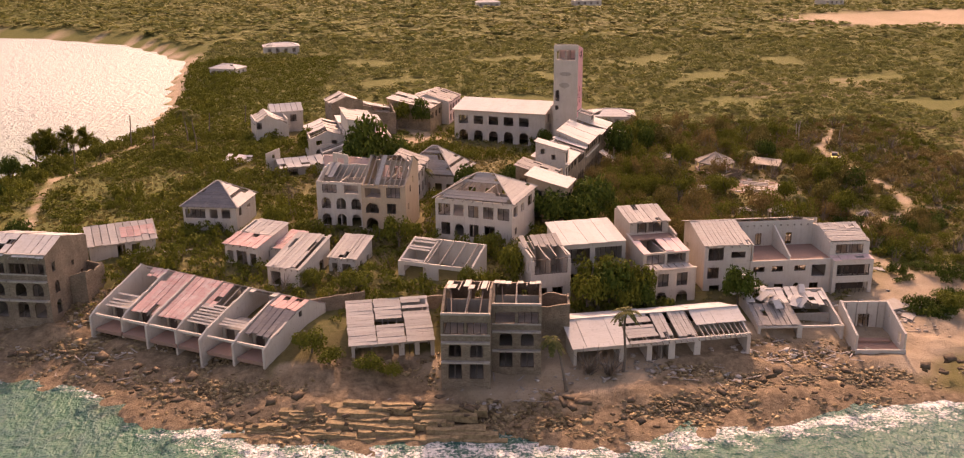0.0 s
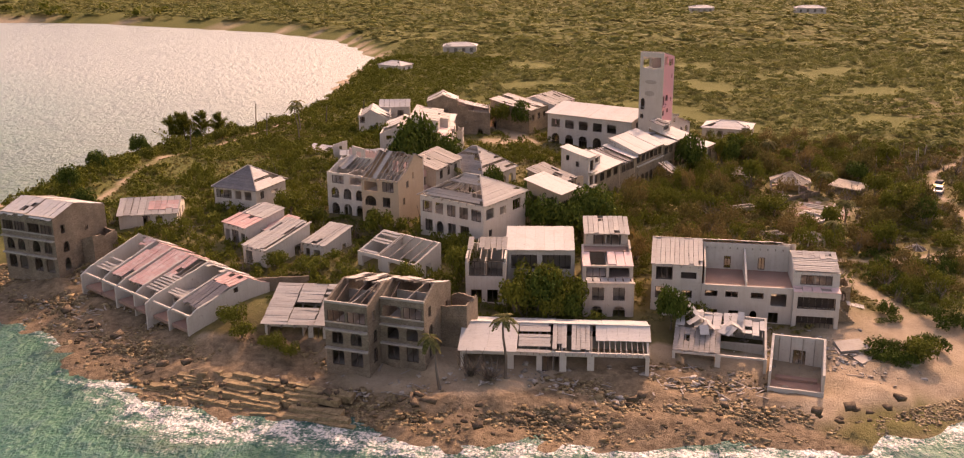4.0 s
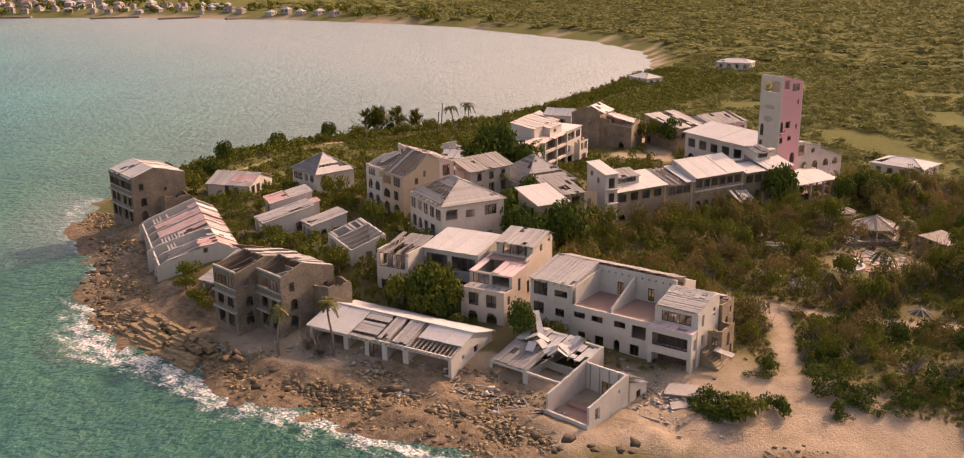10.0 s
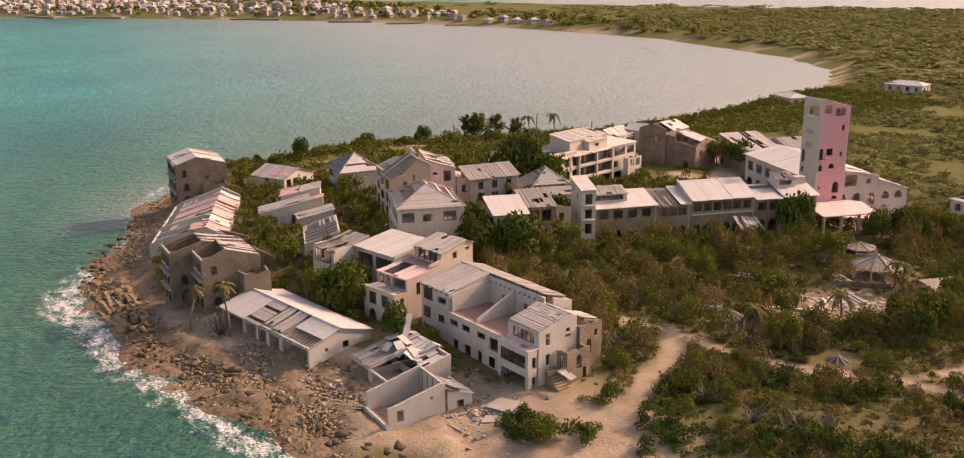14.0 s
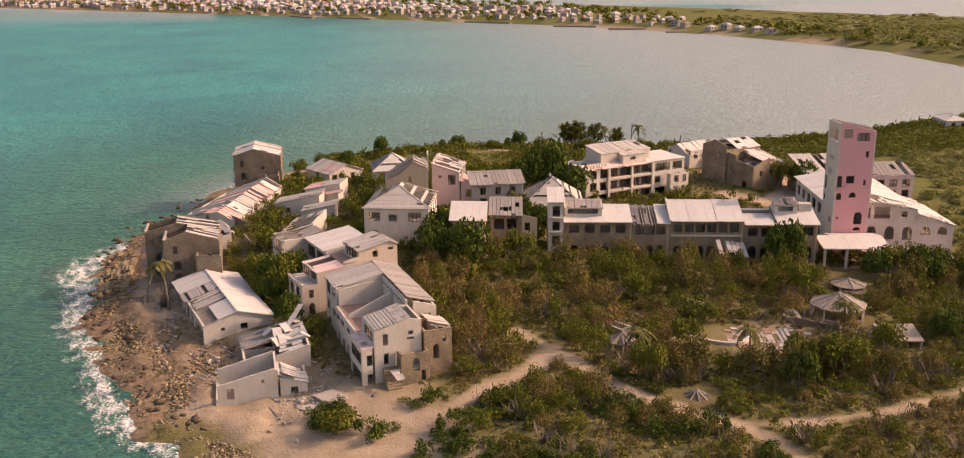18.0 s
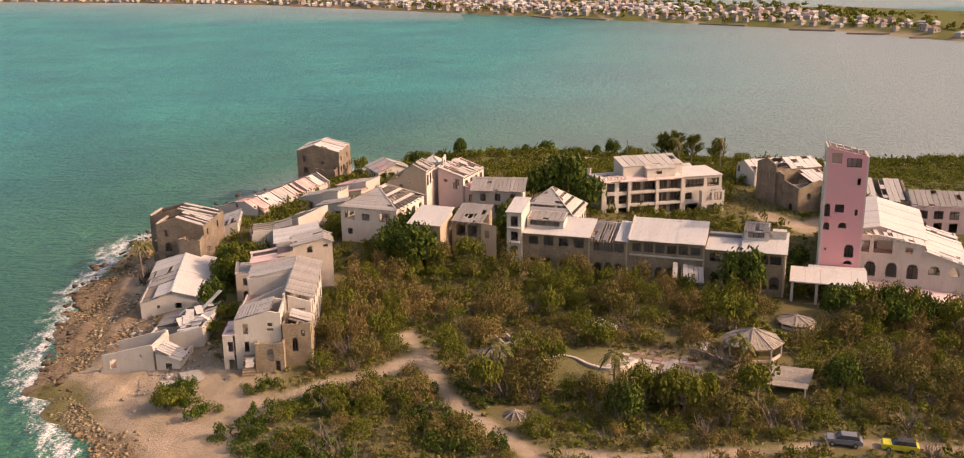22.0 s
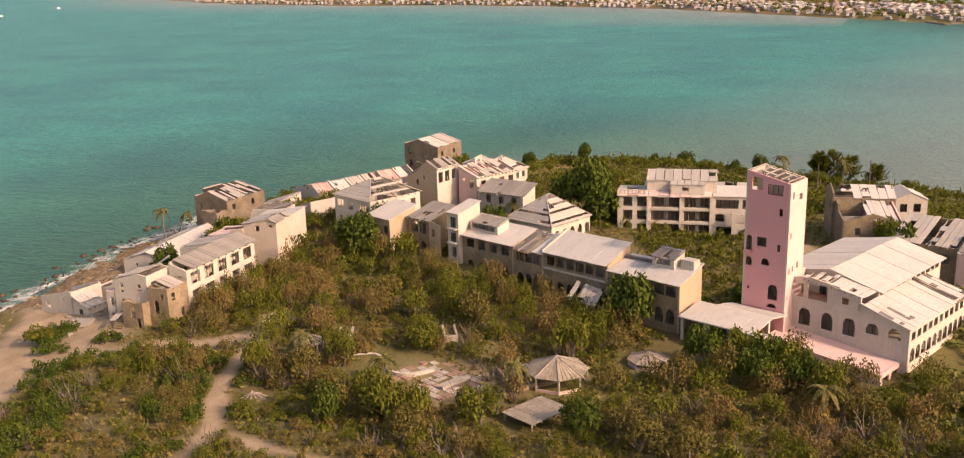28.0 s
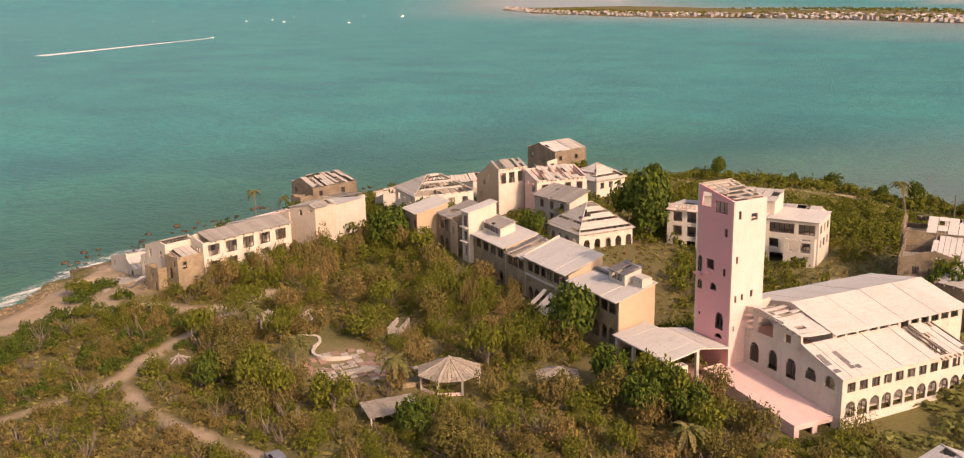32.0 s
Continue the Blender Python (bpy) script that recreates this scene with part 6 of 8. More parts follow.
# its west wing, stepping down towards the bay
shell(Xh, -7.6, -0.02, 11.0, 27.0, -1.5, 7.6, WHITE, S=row(2, 1.5, 0.4, 7.2, 3.4, 5.2, True) + row(2, 1.3, 0.4, 7.2, 5.9, 7.0), W=row(4, 1.5, 0.5, 15, 3.2, 5.2), N=row(2, 1.4, 0.4, 7, 3.2, 5.0), tops={"S": [(0, 7.4), (0.5, 9.0), (1, 8.0)], "N": [(0, 8.0), (0.5, 9.0), (1, 7.4)]}, floors=(0.05, 2.9))
roof(Xh, (-7.9, 27.2, 7.5), (-7.9, 10.8, 7.5), (-3.6, 10.8, 9.1), (-3.6, 27.2, 9.1), MEMBRANE, 6, 0.15, warp=0.07, rafters=8)
roof(Xh, (-0.1, 10.8, 8.1), (-0.1, 27.2, 8.1), (-3.6, 27.2, 9.1), (-3.6, 10.8, 9.1), SHAKE_LIGHT, 7, 0.2, warp=0.06, rafters=8)
shell(Xh, -5.4, -0.02, 1.0, 10.98, -1.5, 6.2, WHITE, S=[(0.6, 1.8, 3.6, 4.8, False), (2.8, 4.6, 3.2, 5.4, True)], W=row(3, 1.4, 0.5, 9, 3.2, 5.0), tops={"S": [(0, 5.2), (1, 7.0)], "W": [(0, 5.2), (1, 5.2)]}, floors=(0.05, 2.9), ragged=0.12)
roof(Xh, (-5.6, 11.0, 5.3), (-5.6, 0.8, 5.3), (-0.1, 0.8, 7.1), (-0.1, 11.0, 7.1), SHAKE_LIGHT, 7, 0.35, warp=0.08, rafters=6)

# white house towards the bay and a small ruin before it
X2 = house("white_house", -45.5, 249.9, 4.6, 16, 13.0, 11.0, "broken white two-storey house with a sagging bleached roof", "house")
shell(X2, 0, 8.4, 0, 10.5, -1.5, 5.6, WHITE, S=[(0.4, 1.6, 3.4, 5.0, False)], E=row(3, 1.5, 0.4, 9.8, 3.2, 5.0), N=row(3, 1.5, 0.4, 8, 3.2, 5.0), tops={"S": [(0, 4.8), (0.4, 6.8), (1, 4.2)], "N": [(0, 5.0), (0.6, 6.8), (1, 4.8)]}, floors=(0.05, 3.0), ragged=0.15)
roof(X2, (8.7, -0.2, 4.4), (8.7, 10.7, 4.4), (3.4, 10.7, 6.9), (3.4, -0.2, 6.9), MEMBRANE, 6, 0.2, warp=0.1, rafters=6)
roof(X2, (-0.3, 10.7, 4.9), (-0.3, -0.2, 4.9), (3.4, -0.2, 6.9), (3.4, 10.7, 6.9), SHAKE_LIGHT, 6, 0.25, warp=0.08, rafters=6)
shell(X2, 5.2, 13.6, 9.0, 16.0, -1.5, 6.0, WHITE, S=[(5.0, 6.6, 3.2, 5.0, False)], E=row(2, 1.5, 0.4, 6, 3.2, 5.0), tops={"E": [(0, 6.0), (0.5, 7.4), (1, 6.0)], "W": [(0, 6.0), (0.5, 7.4), (1, 6.0)]}, floors=(0.05, 3.0))
gable(X2, 5.0, 13.8, 9.0, 16.0, 6.1, 7.6, (MEMBRANE, MEMBRANE), 6, "x", (0.05, 0.1), 5)
X3 = house("small_ruin", -32.4, 202.6, 6.6, 22, 9.6, 7.0, "small ruined house with a broken white roof", "ruin")
shell(X3, 0, 9.4, 0, 6.6, -1.5, 2.6, CONCRETE, S=[(1.0, 3.6, 0.2, 2.0, False), (5.6, 7.0, 0.3, 2.0, False)], tops={"E": [(0, 2.6), (0.5, 3.8), (1, 2.6)], "W": [(0, 2.6), (0.5, 3.8), (1, 2.6)]}, floors=(0.05,), ragged=0.1)
roof(X3, (-0.3, -0.4, 2.6), (9.8, -0.4, 2.6), (9.8, 3.3, 3.9), (-0.3, 3.3, 3.9), MEMBRANE, 6, 0.12, warp=0.09, rafters=6)
roof(X3, (9.8, 7.0, 2.6), (-0.3, 7.0, 2.6), (-0.3, 3.3, 3.9), (9.8, 3.3, 3.9), SHAKE_LIGHT, 6, 0.3, warp=0.09, rafters=6)
wall(X3, (-1.6, 6.0), (1.6, 6.6), -1.5, [(0, 4.6), (1, 5.4)], WHITE, [(1.4, 2.0, 3.4, 4.2, False)], ragged=0.1, name="gable_wall")
X4 = house("small_ruin", -47.6, 217.6, 5.6, -10, 5.6, 4.6, "low ruin with a fallen white roof in the scrub", "ruin")
shell(X4, 0, 5.4, 0, 4.4, -1.0, 1.7, WHITE, S=[(1.0, 3.0, 0.2, 1.4, False)], ragged=0.3, core=False)
roof(X4, (-0.3, -0.3, 1.5), (5.6, -0.3, 1.8), (5.6, 4.6, 2.2), (-0.3, 4.6, 2.5), MEMBRANE, 5, 0.25, warp=0.1)

# stone house north of the hotel
Yh = house("stone_house", -25.8, 248.9, 4.9, 14, 16.6, 12.6, "three-storey stone house with a broken pitched roof", "house")
shell(Yh, 0, 8.0, 0, 12.2, -1.5, 8.6, STONE, S=[(4.6, 5.6, 6.2, 7.6, False)], W=row(3, 1.3, 0.5, 11, 3.4, 5.0), N=row(2, 1.4, 0.5, 7.5, 3.4, 5.0), tops={"S": [(0, 9.6), (0.5, 11.2), (1, 10.0)], "N": [(0, 8.8), (0.5, 10.8), (1, 9.2)], "E": 9.0}, floors=(0.05, 2.9, 5.7), mats={"E": STONE_WARM})
roof(Yh, (-0.3, 12.4, 8.8), (-0.3, 2.0, 9.2), (3.9, 2.0, 11.0), (3.9, 12.4, 10.8), SHAKE_LIGHT, 7, 0.06, rafters=7)
roof(Yh, (8.2, 4.0, 9.0), (8.2, 12.4, 9.0), (3.9, 12.4, 10.8), (3.9, 4.0, 11.0), MEMBRANE, 5, 0.06, rafters=7)
shell(Yh, 8.02, 16.6, 0.6, 11.6, -1.5, 6.6, STONE, S=[(2.0, 2.5, 3.6, 4.2, False), (5.2, 6.6, 0.2, 2.2, True), (4.4, 4.9, 4.0, 4.4, False)], E=[(2.0, 3.0, 3.4, 4.8, False), (6.4, 7.6, 3.2, 4.8, False)], N=row(3, 1.3, 0.5, 8, 3.2, 4.8), tops={"S": [(0, 8.6), (0.3, 8.2), (0.32, 7.0), (1, 6.2)], "E": [(0, 6.2), (0.5, 7.8), (1, 6.2)], "N": [(0, 6.4), (1, 8.4)]}, floors=(0.05, 2.9), ragged=0.15, mats={"E": STONE_WARM, "N": BLUSH})
roof(Yh, (16.9, 5.4, 6.6), (16.9, 11.8, 6.3), (8.1, 11.8, 8.4), (8.1, 5.4, 8.6), MEMBRANE, 7, 0.12, warp=0.07, rafters=8)
Sh = house("stone_wing_house", -12.5, 265.5, 4.2, -16, 16.0, 26.0, "two-storey stone and pink house with bleached roofs", "house")
shell(Sh, 0, 12.0, 0, 12.0, -1.5, 6.2, STONE_WARM, S=[(1, 2.2, 0.4, 2.4, False), (8, 9.4, 3.4, 4.8, False)], E=row(3, 1.5, 0.5, 11, 3.2, 4.8), tops={"S": [(0, 8.6), (1, 6.2)], "N": [(0, 6.2), (1, 8.6)], "W": 8.6}, floors=(0.05, 3.0))
roof(Sh, (12.4, -0.3, 6.3), (12.4, 12.3, 6.3), (-0.3, 12.3, 8.8), (-0.3, -0.3, 8.8), SHAKE_LIGHT, 11, 0.12, rafters=8)
shell(Sh, 1.0, 14.0, 12.02, 25.6, -1.5, 6.0, WHITE, E=row(4, 1.9, 0.5, 13, 3.2, 5.0) + row(4, 1.7, 0.5, 13, 0.3, 2.4), N=row(3, 1.5, 0.5, 12, 3.2, 5.0), W=row(4, 1.5, 0.5, 13, 3.2, 5.0), tops={"S": [(0, 6.0), (0.5, 7.9), (1, 6.0)], "N": [(0, 6.0), (0.5, 7.9), (1, 6.0)]}, floors=(0.05, 3.0), mats={"E": BLUSH})
gable(Sh, 1.0, 14.0, 12.0, 25.8, 6.1, 8.1, (SHAKE_LIGHT, SHAKE), 12, "y", (0.08, 0.2), 8)

# lobby: pitched white hall west of the tower, lower wing towards the sea garden
Zh = house("lobby_hall", 6.0, 256.3, 2.6, -22, 25.6, 16.4, "large white lobby hall with a broad pitched roof and arched front", "hotel")
shell(Zh, 0, 24.6, -1.6, 15.2, -2, 8.6, WHITE, S=row(5, 2.6, 0.4, 21, 5.4, 7.6) + row(5, 2.4, 0.4, 21, 0.6, 3.8, True), N=row(12, 1.5, 0.5, 24, 7.2, 8.2), E=[(2, 4.2, 6.2, 8.4, False), (7, 8.4, 6.2, 7.8, False)], W=row(4, 1.6, 0.5, 14, 5.2, 7.2) + row(4, 1.6, 0.5, 14, 0.4, 2.8, True),
      tops={"E": [(0, 9.0), (0.55, 10.7), (1, 8.6)], "W": [(0, 8.6), (0.45, 10.7), (1, 9.0)], "S": 9.0}, floors=(0.05, 4.8))
roof(Zh, (-0.5, -2.2, 9.0), (24.8, -2.2, 9.0), (24.8, 7.4, 10.8), (-0.5, 7.4, 10.8), MEMBRANE, 8, 0, gap=0.01)
roof(Zh, (24.8, 15.9, 8.6), (-0.5, 15.9, 8.6), (-0.5, 7.4, 10.8), (24.8, 7.4, 10.8), MEMBRANE, 8, 0, gap=0.01)
# broken front gallery by the tower, turning into the north wing
WE = 29.7
arches = [(a - 3.3 - 0.95, a - 3.3 + 0.95, 2.5 if k < 3 else 3.6, 5.3, True) for k, a in enumerate((6.0, 9.65, 13.2, 16.8, 20.1))]
shell(Zh, 24.62, WE, 3.0, 22.3, -4.2, 6.6, WHITE, E=arches + [(13.2, 14.6, -2.6, -1.0, False), (16.4, 17.8, -2.6, -1.0, False)], tops={"E": [(0, 6.8), (0.59, 6.8), (0.6, 8.1), (1, 5.6)], "S": 6.8}, sides="SE", floors=(0.05,))
block(Zh, "terrace_floor", 24.7, WE - 0.35, 3.35, 14.8, 6.2, 6.4, FLOOR)
wall(Zh, (WE, 3.32), (WE, 14.8), 6.82, [(0, 10.0), (0.3, 10.4), (0.7, 9.9), (0.72, 9.4), (1, 9.0)], WHITE, [(0.5, 2.3, 6.9, 9.2, False), (3.0, 6.2, 6.9, 9.4, False), (8.4, 9.6, 7.2, 8.4, False)], ragged=0.1, frames=False)
wall(Zh, (24.7, 3.0), (WE, 3.0), 6.82, [(0, 10.4), (1, 10.0)], WHITE, [(1.6, 3.6, 6.9, 9.0, False)], ragged=0.15)
roof(Zh, (WE + 0.2, 9.6, 9.9), (WE + 0.2, 15.0, 9.0), (24.7, 15.0, 8.7), (24.7, 9.4, 9.9), MEMBRANE, 6, 0.1, warp=0.06, rafters=5)
roof(Zh, (WE + 0.2, 5.4, 10.3), (WE + 0.2, 9.5, 10.0), (24.7, 9.3, 10.2), (24.7, 4.4, 10.0), MEMBRANE, 6, 0.3, warp=0.07, rafters=6)
wall(Zh, (WE, 22.3), (6.0, 22.3), -4.4, 5.6, WHITE, row(11, 1.4, 0.5, 23.4, 3.6, 4.9) + row(11, 1.7, 0.5, 23.4, 0.2, 2.4, True) + row(8, 1.7, 0.5, 23.4, -2.9, -1.3))
wall(Zh, (6.0, 22.0), (6.0, 15.3), -4.4, 5.0, WHITE, row(3, 1.5, 0.3, 6.6, 2.6, 4.1))
for f in (-2.4, 1.0):
    block(Zh, "floor_slab", 6.3, WE - 0.35, 15.3, 21.95, f - 0.2, f, CONCRETE)
roof(Zh, (WE + 0.3, 22.7, 5.7), (13.0, 22.7, 5.7), (13.0, 15.3, 7.9), (WE + 0.3, 15.3, 8.0), MEMBRANE, 10, 0.0, warp=0.05, gap=0.012)
roof(Zh, (WE + 0.1, 21.4, 6.2), (25.4, 21.4, 6.2), (25.4, 17.6, 7.3), (WE + 0.1, 17.6, 7.3), SLATE, 5, 0.5, warp=0.05)
roof(Zh, (13.0, 22.7, 5.6), (6.0, 22.7, 5.6), (6.0, 15.3, 7.6), (13.0, 15.3, 7.7), MEMBRANE, 6, 0.6, warp=0.06, rafters=8)
for k in range(6):
    block(Zh, "clerestory_post", 7.0 + k * 2.2, 7.2 + k * 2.2, 18.6, 18.8, 1.0, 5.4, CONCRETE)
# pink garden terrace in front of the arches
Tt = house("pink_terrace", 34.1, 248.1, 1.0, -22, 7.4, 18.4, "faded pink paved terrace with a low wall", "terrace")
m = Mesh()
m.slab([(0.03, 0.2, 3.5), (7.0, 0.2, 3.0), (7.0, 18.0, 1.7), (0.03, 18.0, 2.0)], 0.3)
part("terrace_slab", m, BLUSH, Tt)
wall(Tt, (7.05, 0.2), (7.05, 18.0), -3, [(0, 3.3), (1, 1.95)], BLUSH, [(1.5, 4.5, -2.4, 0.8, False), (6.5, 9.5, -2.4, 0.8, False), (12, 15, -2.4, 0.8, False)], th=0.25, name="parapet", frames=False)
wall(Tt, (7.05, 18.3), (0.1, 18.3), -3, 1.95, BLUSH, [(0.8, 3.0, -2.4, 1.2, False), (3.8, 6.2, -2.4, 1.2, False)], th=0.25, name="parapet", frames=False)
wall(Tt, (0.1, -0.1), (7.05, -0.1), -3, [(0, 3.6), (1, 3.2)], BLUSH, th=0.25, name="parapet", frames=False)

# far houses inland
for (x, y, w, d, rot, lab) in ((-72, 432, 15, 9, 12, "small white flat-roofed house inland"), (-84, 378, 11, 8, -20, "small white house half hidden by trees"), (45, 279, 13, 10, -8, "square white pavilion roof among the scrub"), (262, 655, 16, 10, 20, "white house far inland"), (30, 640, 15, 9, 5, "white house far inland"), (95, 655, 18, 9, 8, "white house far inland")):
    hb = house("inland_house", x, y, ground_z(x, y), rot, w, d, lab, "house", group="inland houses")
    shell(hb, 0, w, 0, d, -1.5, 3.2, WHITE, S=row(4, 1.4, 0.5, w - 0.5, 0.8, 2.4), E=row(2, 1.4, 0.5, d - 0.9, 0.8, 2.4), floors=(0.05,))
    hip(hb, 0, w, 0, d, 3.25, 4.7, (MEMBRANE, MEMBRANE, SHAKE_LIGHT, MEMBRANE), d / 2, n=5, rafters=False)

# ---- the garden: gazebo, huts, pool, terraces ----
def round_hut(name, x, y, z, r, eave, apex, n, label, posts=True, gone=0.0, base=True, skin=THATCH):
    """An n-sided shelter on posts with a boarded conical roof."""
    h = house(name, x, y, z, 0, 0.1, 0.1, label, "gazebo", r + 0.4)
    ring = [(r * math.cos((k + 0.5) * math.tau / n), r * math.sin((k + 0.5) * math.tau / n)) for k in range(n)]
    for k in range(n):
        (xa, ya), (xb, yb) = ring[k], ring[(k + 1) % n]
        for i in range(5):
            if rng.random() < gone:
                continue
            f0, f1 = i / 5, (i + 0.86) / 5
            pa, pb = Vector((xa, ya, eave)).lerp(Vector((xb, yb, eave)), f0), Vector((xa, ya, eave)).lerp(Vector((xb, yb, eave)), f1)
            m, top = Mesh(), Vector((0, 0, apex))
            m.slab([pa, pb, pb.lerp(top, 0.97), pa.lerp(top, 0.97)], 0.07)
            part("roof_board", m, skin, h)
        m = Mesh()
        m.beam((xa, ya, eave + 0.03), (0, 0, apex + 0.05), 0.16, 0.14)
        part("hip_rafter", m, TIMBER, h)
        if posts:
            block(h, "post", xa * 0.92 - 0.11, xa * 0.92 + 0.11, ya * 0.92 - 0.11, ya * 0.92 + 0.11, -0.6, eave - 0.02, WHITE)
            m = Mesh()
            m.beam((xa * 0.92, ya * 0.92, eave - 0.12), (xb * 0.92, yb * 0.92, eave - 0.12), 0.12, 0.2)
            part("eave_beam", m, TIMBER, h)
            if base and k % 4 != 1:
                m = Mesh()
                m.beam((xa * 0.9, ya * 0.9, 0.4), (xb * 0.9, yb * 0.9, 0.4), 0.2, 1.0)
                part("low_wall", m, BLUSH, h)
    if base:
        m = Mesh()
        m.tube([(0, 0, -1.0), (0, 0, 0.1)], [r * 1.02, r * 1.02], n * 2)
        part("floor_slab", m, CONCRETE, h)
    m = Mesh()
    m.tube([(0, 0, apex - 0.25), (0, 0, apex + 0.3)], [0.22, 0.08], 6)
    part("finial", m, TIMBER, h)
    return h


round_hut("gazebo", 65.0, 219.9, 2.2, 4.7, 2.7, 4.6, 8, "white octagonal gazebo with a bleached boarded roof")
round_hut("thatched_hut", 54.4, 230.6, 2.4, 3.2, 1.4, 2.3, 8, "low thatched hut beside the gazebo")
round_hut("thatched_hut", 84.4, 181.6, 1.5, 2.6, 0.7, 2.0, 9, "collapsed grey-brown thatched hut sunk to the ground", False, 0.0, False, THATCH_OLD)
round_hut("thatched_hut", 66.4, 179.4, 2.2, 2.4, 2.2, 3.3, 8, "low thatched hut among bushes by the track", True, 0.15, False)
Cn = house("canopy", 72.9, 220.3, 1.9, -28, 7.0, 6.0, "bleached board canopy on white posts", "canopy")
roof(Cn, (0, 0, 2.2), (7, 0, 2.0), (7, 6, 2.3), (0, 6, 2.5), THATCH, 7, 0.0, warp=0.02, rafters=6, gap=0.002)
for x, y in ((0.3, 0.3), (3.4, 0.3), (6.7, 0.3), (6.7, 5.7), (0.3, 5.7)):
    block(Cn, "post", x - 0.09, x + 0.09, y - 0.09, y + 0.09, -1, 2.05, WHITE)
# empty pool: curved white wall round a pale floor
Pw = house("pool", 68.4, 195.5, 1.9, 0, 0.1, 0.1, "empty kidney-shaped pool with a curved white rim", "pool", 6.0)
rim = [(-2.0, -8.0), (-3.6, -5.6), (-2.4, -3.2), (0.0, -1.6), (1.8, 0.8), (1.4, 3.6), (-1.6, 6.4)]
pts = []
for i in range(len(rim) - 1):
    p0, p1, p2, p3 = (Vector(rim[max(0, min(len(rim) - 1, i + j))]) for j in (-1, 0, 1, 2))
    for k in range(5):
        t = k / 5
        pts.append(0.5 * (2 * p1 + (p2 - p0) * t + (2 * p0 - 5 * p1 + 4 * p2 - p3) * t * t + (3 * p1 - p0 - 3 * p2 + p3) * t ** 3))
m = Mesh()
for a, b in zip(pts, pts[1:]):
    m.beam((a.x, a.y, 0.6), (b.x, b.y, 0.6), 0.45, 1.3)
part("rim", m, WHITE, Pw)
m = Mesh()
m.poly([(p.x, p.y, 0.42) for p in pts] + [(4.6, 4.6, 0.42), (6.4, -0.5, 0.42), (4.4, -6.0, 0.42), (1.0, -8.6, 0.42)])
part("pool_floor", m, WHITE, Pw)
Ts = house("garden_steps", 66.2, 203.9, 2.0, -24, 9.0, 8.0, "broad stone garden steps and low retaining walls", "steps")
for k in range(7):
    block(Ts, "step", 0, 5.4, k * 0.62, k * 0.62 + 0.6, -1, 0.15 + k * 0.16, CONCRETE)
for k in range(6):
    block(Ts, "step", -9.0, -4.6, 4.0 + k * 0.6, 4.58 + k * 0.6, -1, 0.5 + k * 0.17, CONCRETE)
wall(Ts, (-4.2, 5.0), (-0.4, 12.6), -1, 1.7, STONE_WARM, ragged=0.2, name="retaining_wall", frames=False)
wall(Ts, (-0.4, 12.6), (-8.4, 14.6), -1, 1.7, STONE_WARM, ragged=0.2, name="retaining_wall", frames=False)
block(Ts, "paving", 0.2, 7.6, 5.0, 13.2, -1, 0.22, FLOOR)
for x, y, rot, ln, hh in ((53, 196.1, 30, 5, 1.1), (58.4, 180.4, 20, 3.6, 1.0)):
    g = house("garden_ruin", x, y, ground_z(x, y), rot, ln, 2.4, "broken white garden wall in the scrub", "ruin")
    shell(g, 0, ln, 0, 2.2, -0.6, hh - 0.3, CONCRETE, ragged=0.12, sides="SEN")
for x, y, rot, ln in ((-21, 128.5, 20, 11), (-4, 130.5, 6, 8)):
    g = house("garden_wall", x, y, ground_z(x, y), rot, ln, 0.5, "dark stone garden retaining wall", "wall")
    wall(g, (0, 0), (ln, 0), -1.0, 2.0, STONE, ragged=0.15, frames=False)
# broken paving of the garden court
Pc = house("paved_court", 70.0, 203.4, 2.05, -24, 0.1, 0.1, "broken grey paving of the garden court", "paving", 0.1)
for i in range(-7, 8):
    for j in range(-8, 9):
        u, v = i * 1.25, j * 1.25
        if (u / 5.8) ** 2 + (v / 7.6) ** 2 > 1 or rng.random() < 0.25:
            continue
        wx, wy = 70.0 + u * 0.913 + v * 0.407, 201.7 - u * 0.407 + v * 0.913
        gz = ground_z(wx, wy) - 2.05 + rng.uniform(0.04, 0.14)
        m, e = Mesh(), [rng.uniform(0.48, 0.6) for _ in range(4)]
        a, b = rng.uniform(-0.05, 0.05), rng.uniform(-0.05, 0.05)
        q = [(u - e[0], v - e[1], gz - a - b), (u + e[1], v - e[2], gz + a - b), (u + e[2], v + e[3], gz + a + b), (u - e[3], v + e[0], gz - a + b)]
        m.slab(q, 0.3)
        part("paving_slab", m, RUBBLE if rng.random() < 0.7 else FLOOR, Pc)
# fence posts in the scrub
for k, (x, y) in enumerate(((96.0, 250.0), (97.5, 256.0), (99.5, 259.5), (105.0, 246.0), (86.0, 243.0), (108.5, 252.5), (62.0, 236.0))):
    po = new("fence_post")
    po.matrix_world = pose(x, y, ground_z(x, y), rng.uniform(-5, 5), rng.uniform(-5, 5), 0)
    tagged(po, "bare grey wooden post in the scrub", "post", "posts in the scrub")
    m = Mesh()
    m.tube([(0, 0, -0.4), (0.03, 0.02, 2.0), (0, 0.05, 3.6)], [0.11, 0.1, 0.08], 6)
    part("pole", m, TIMBER, po)


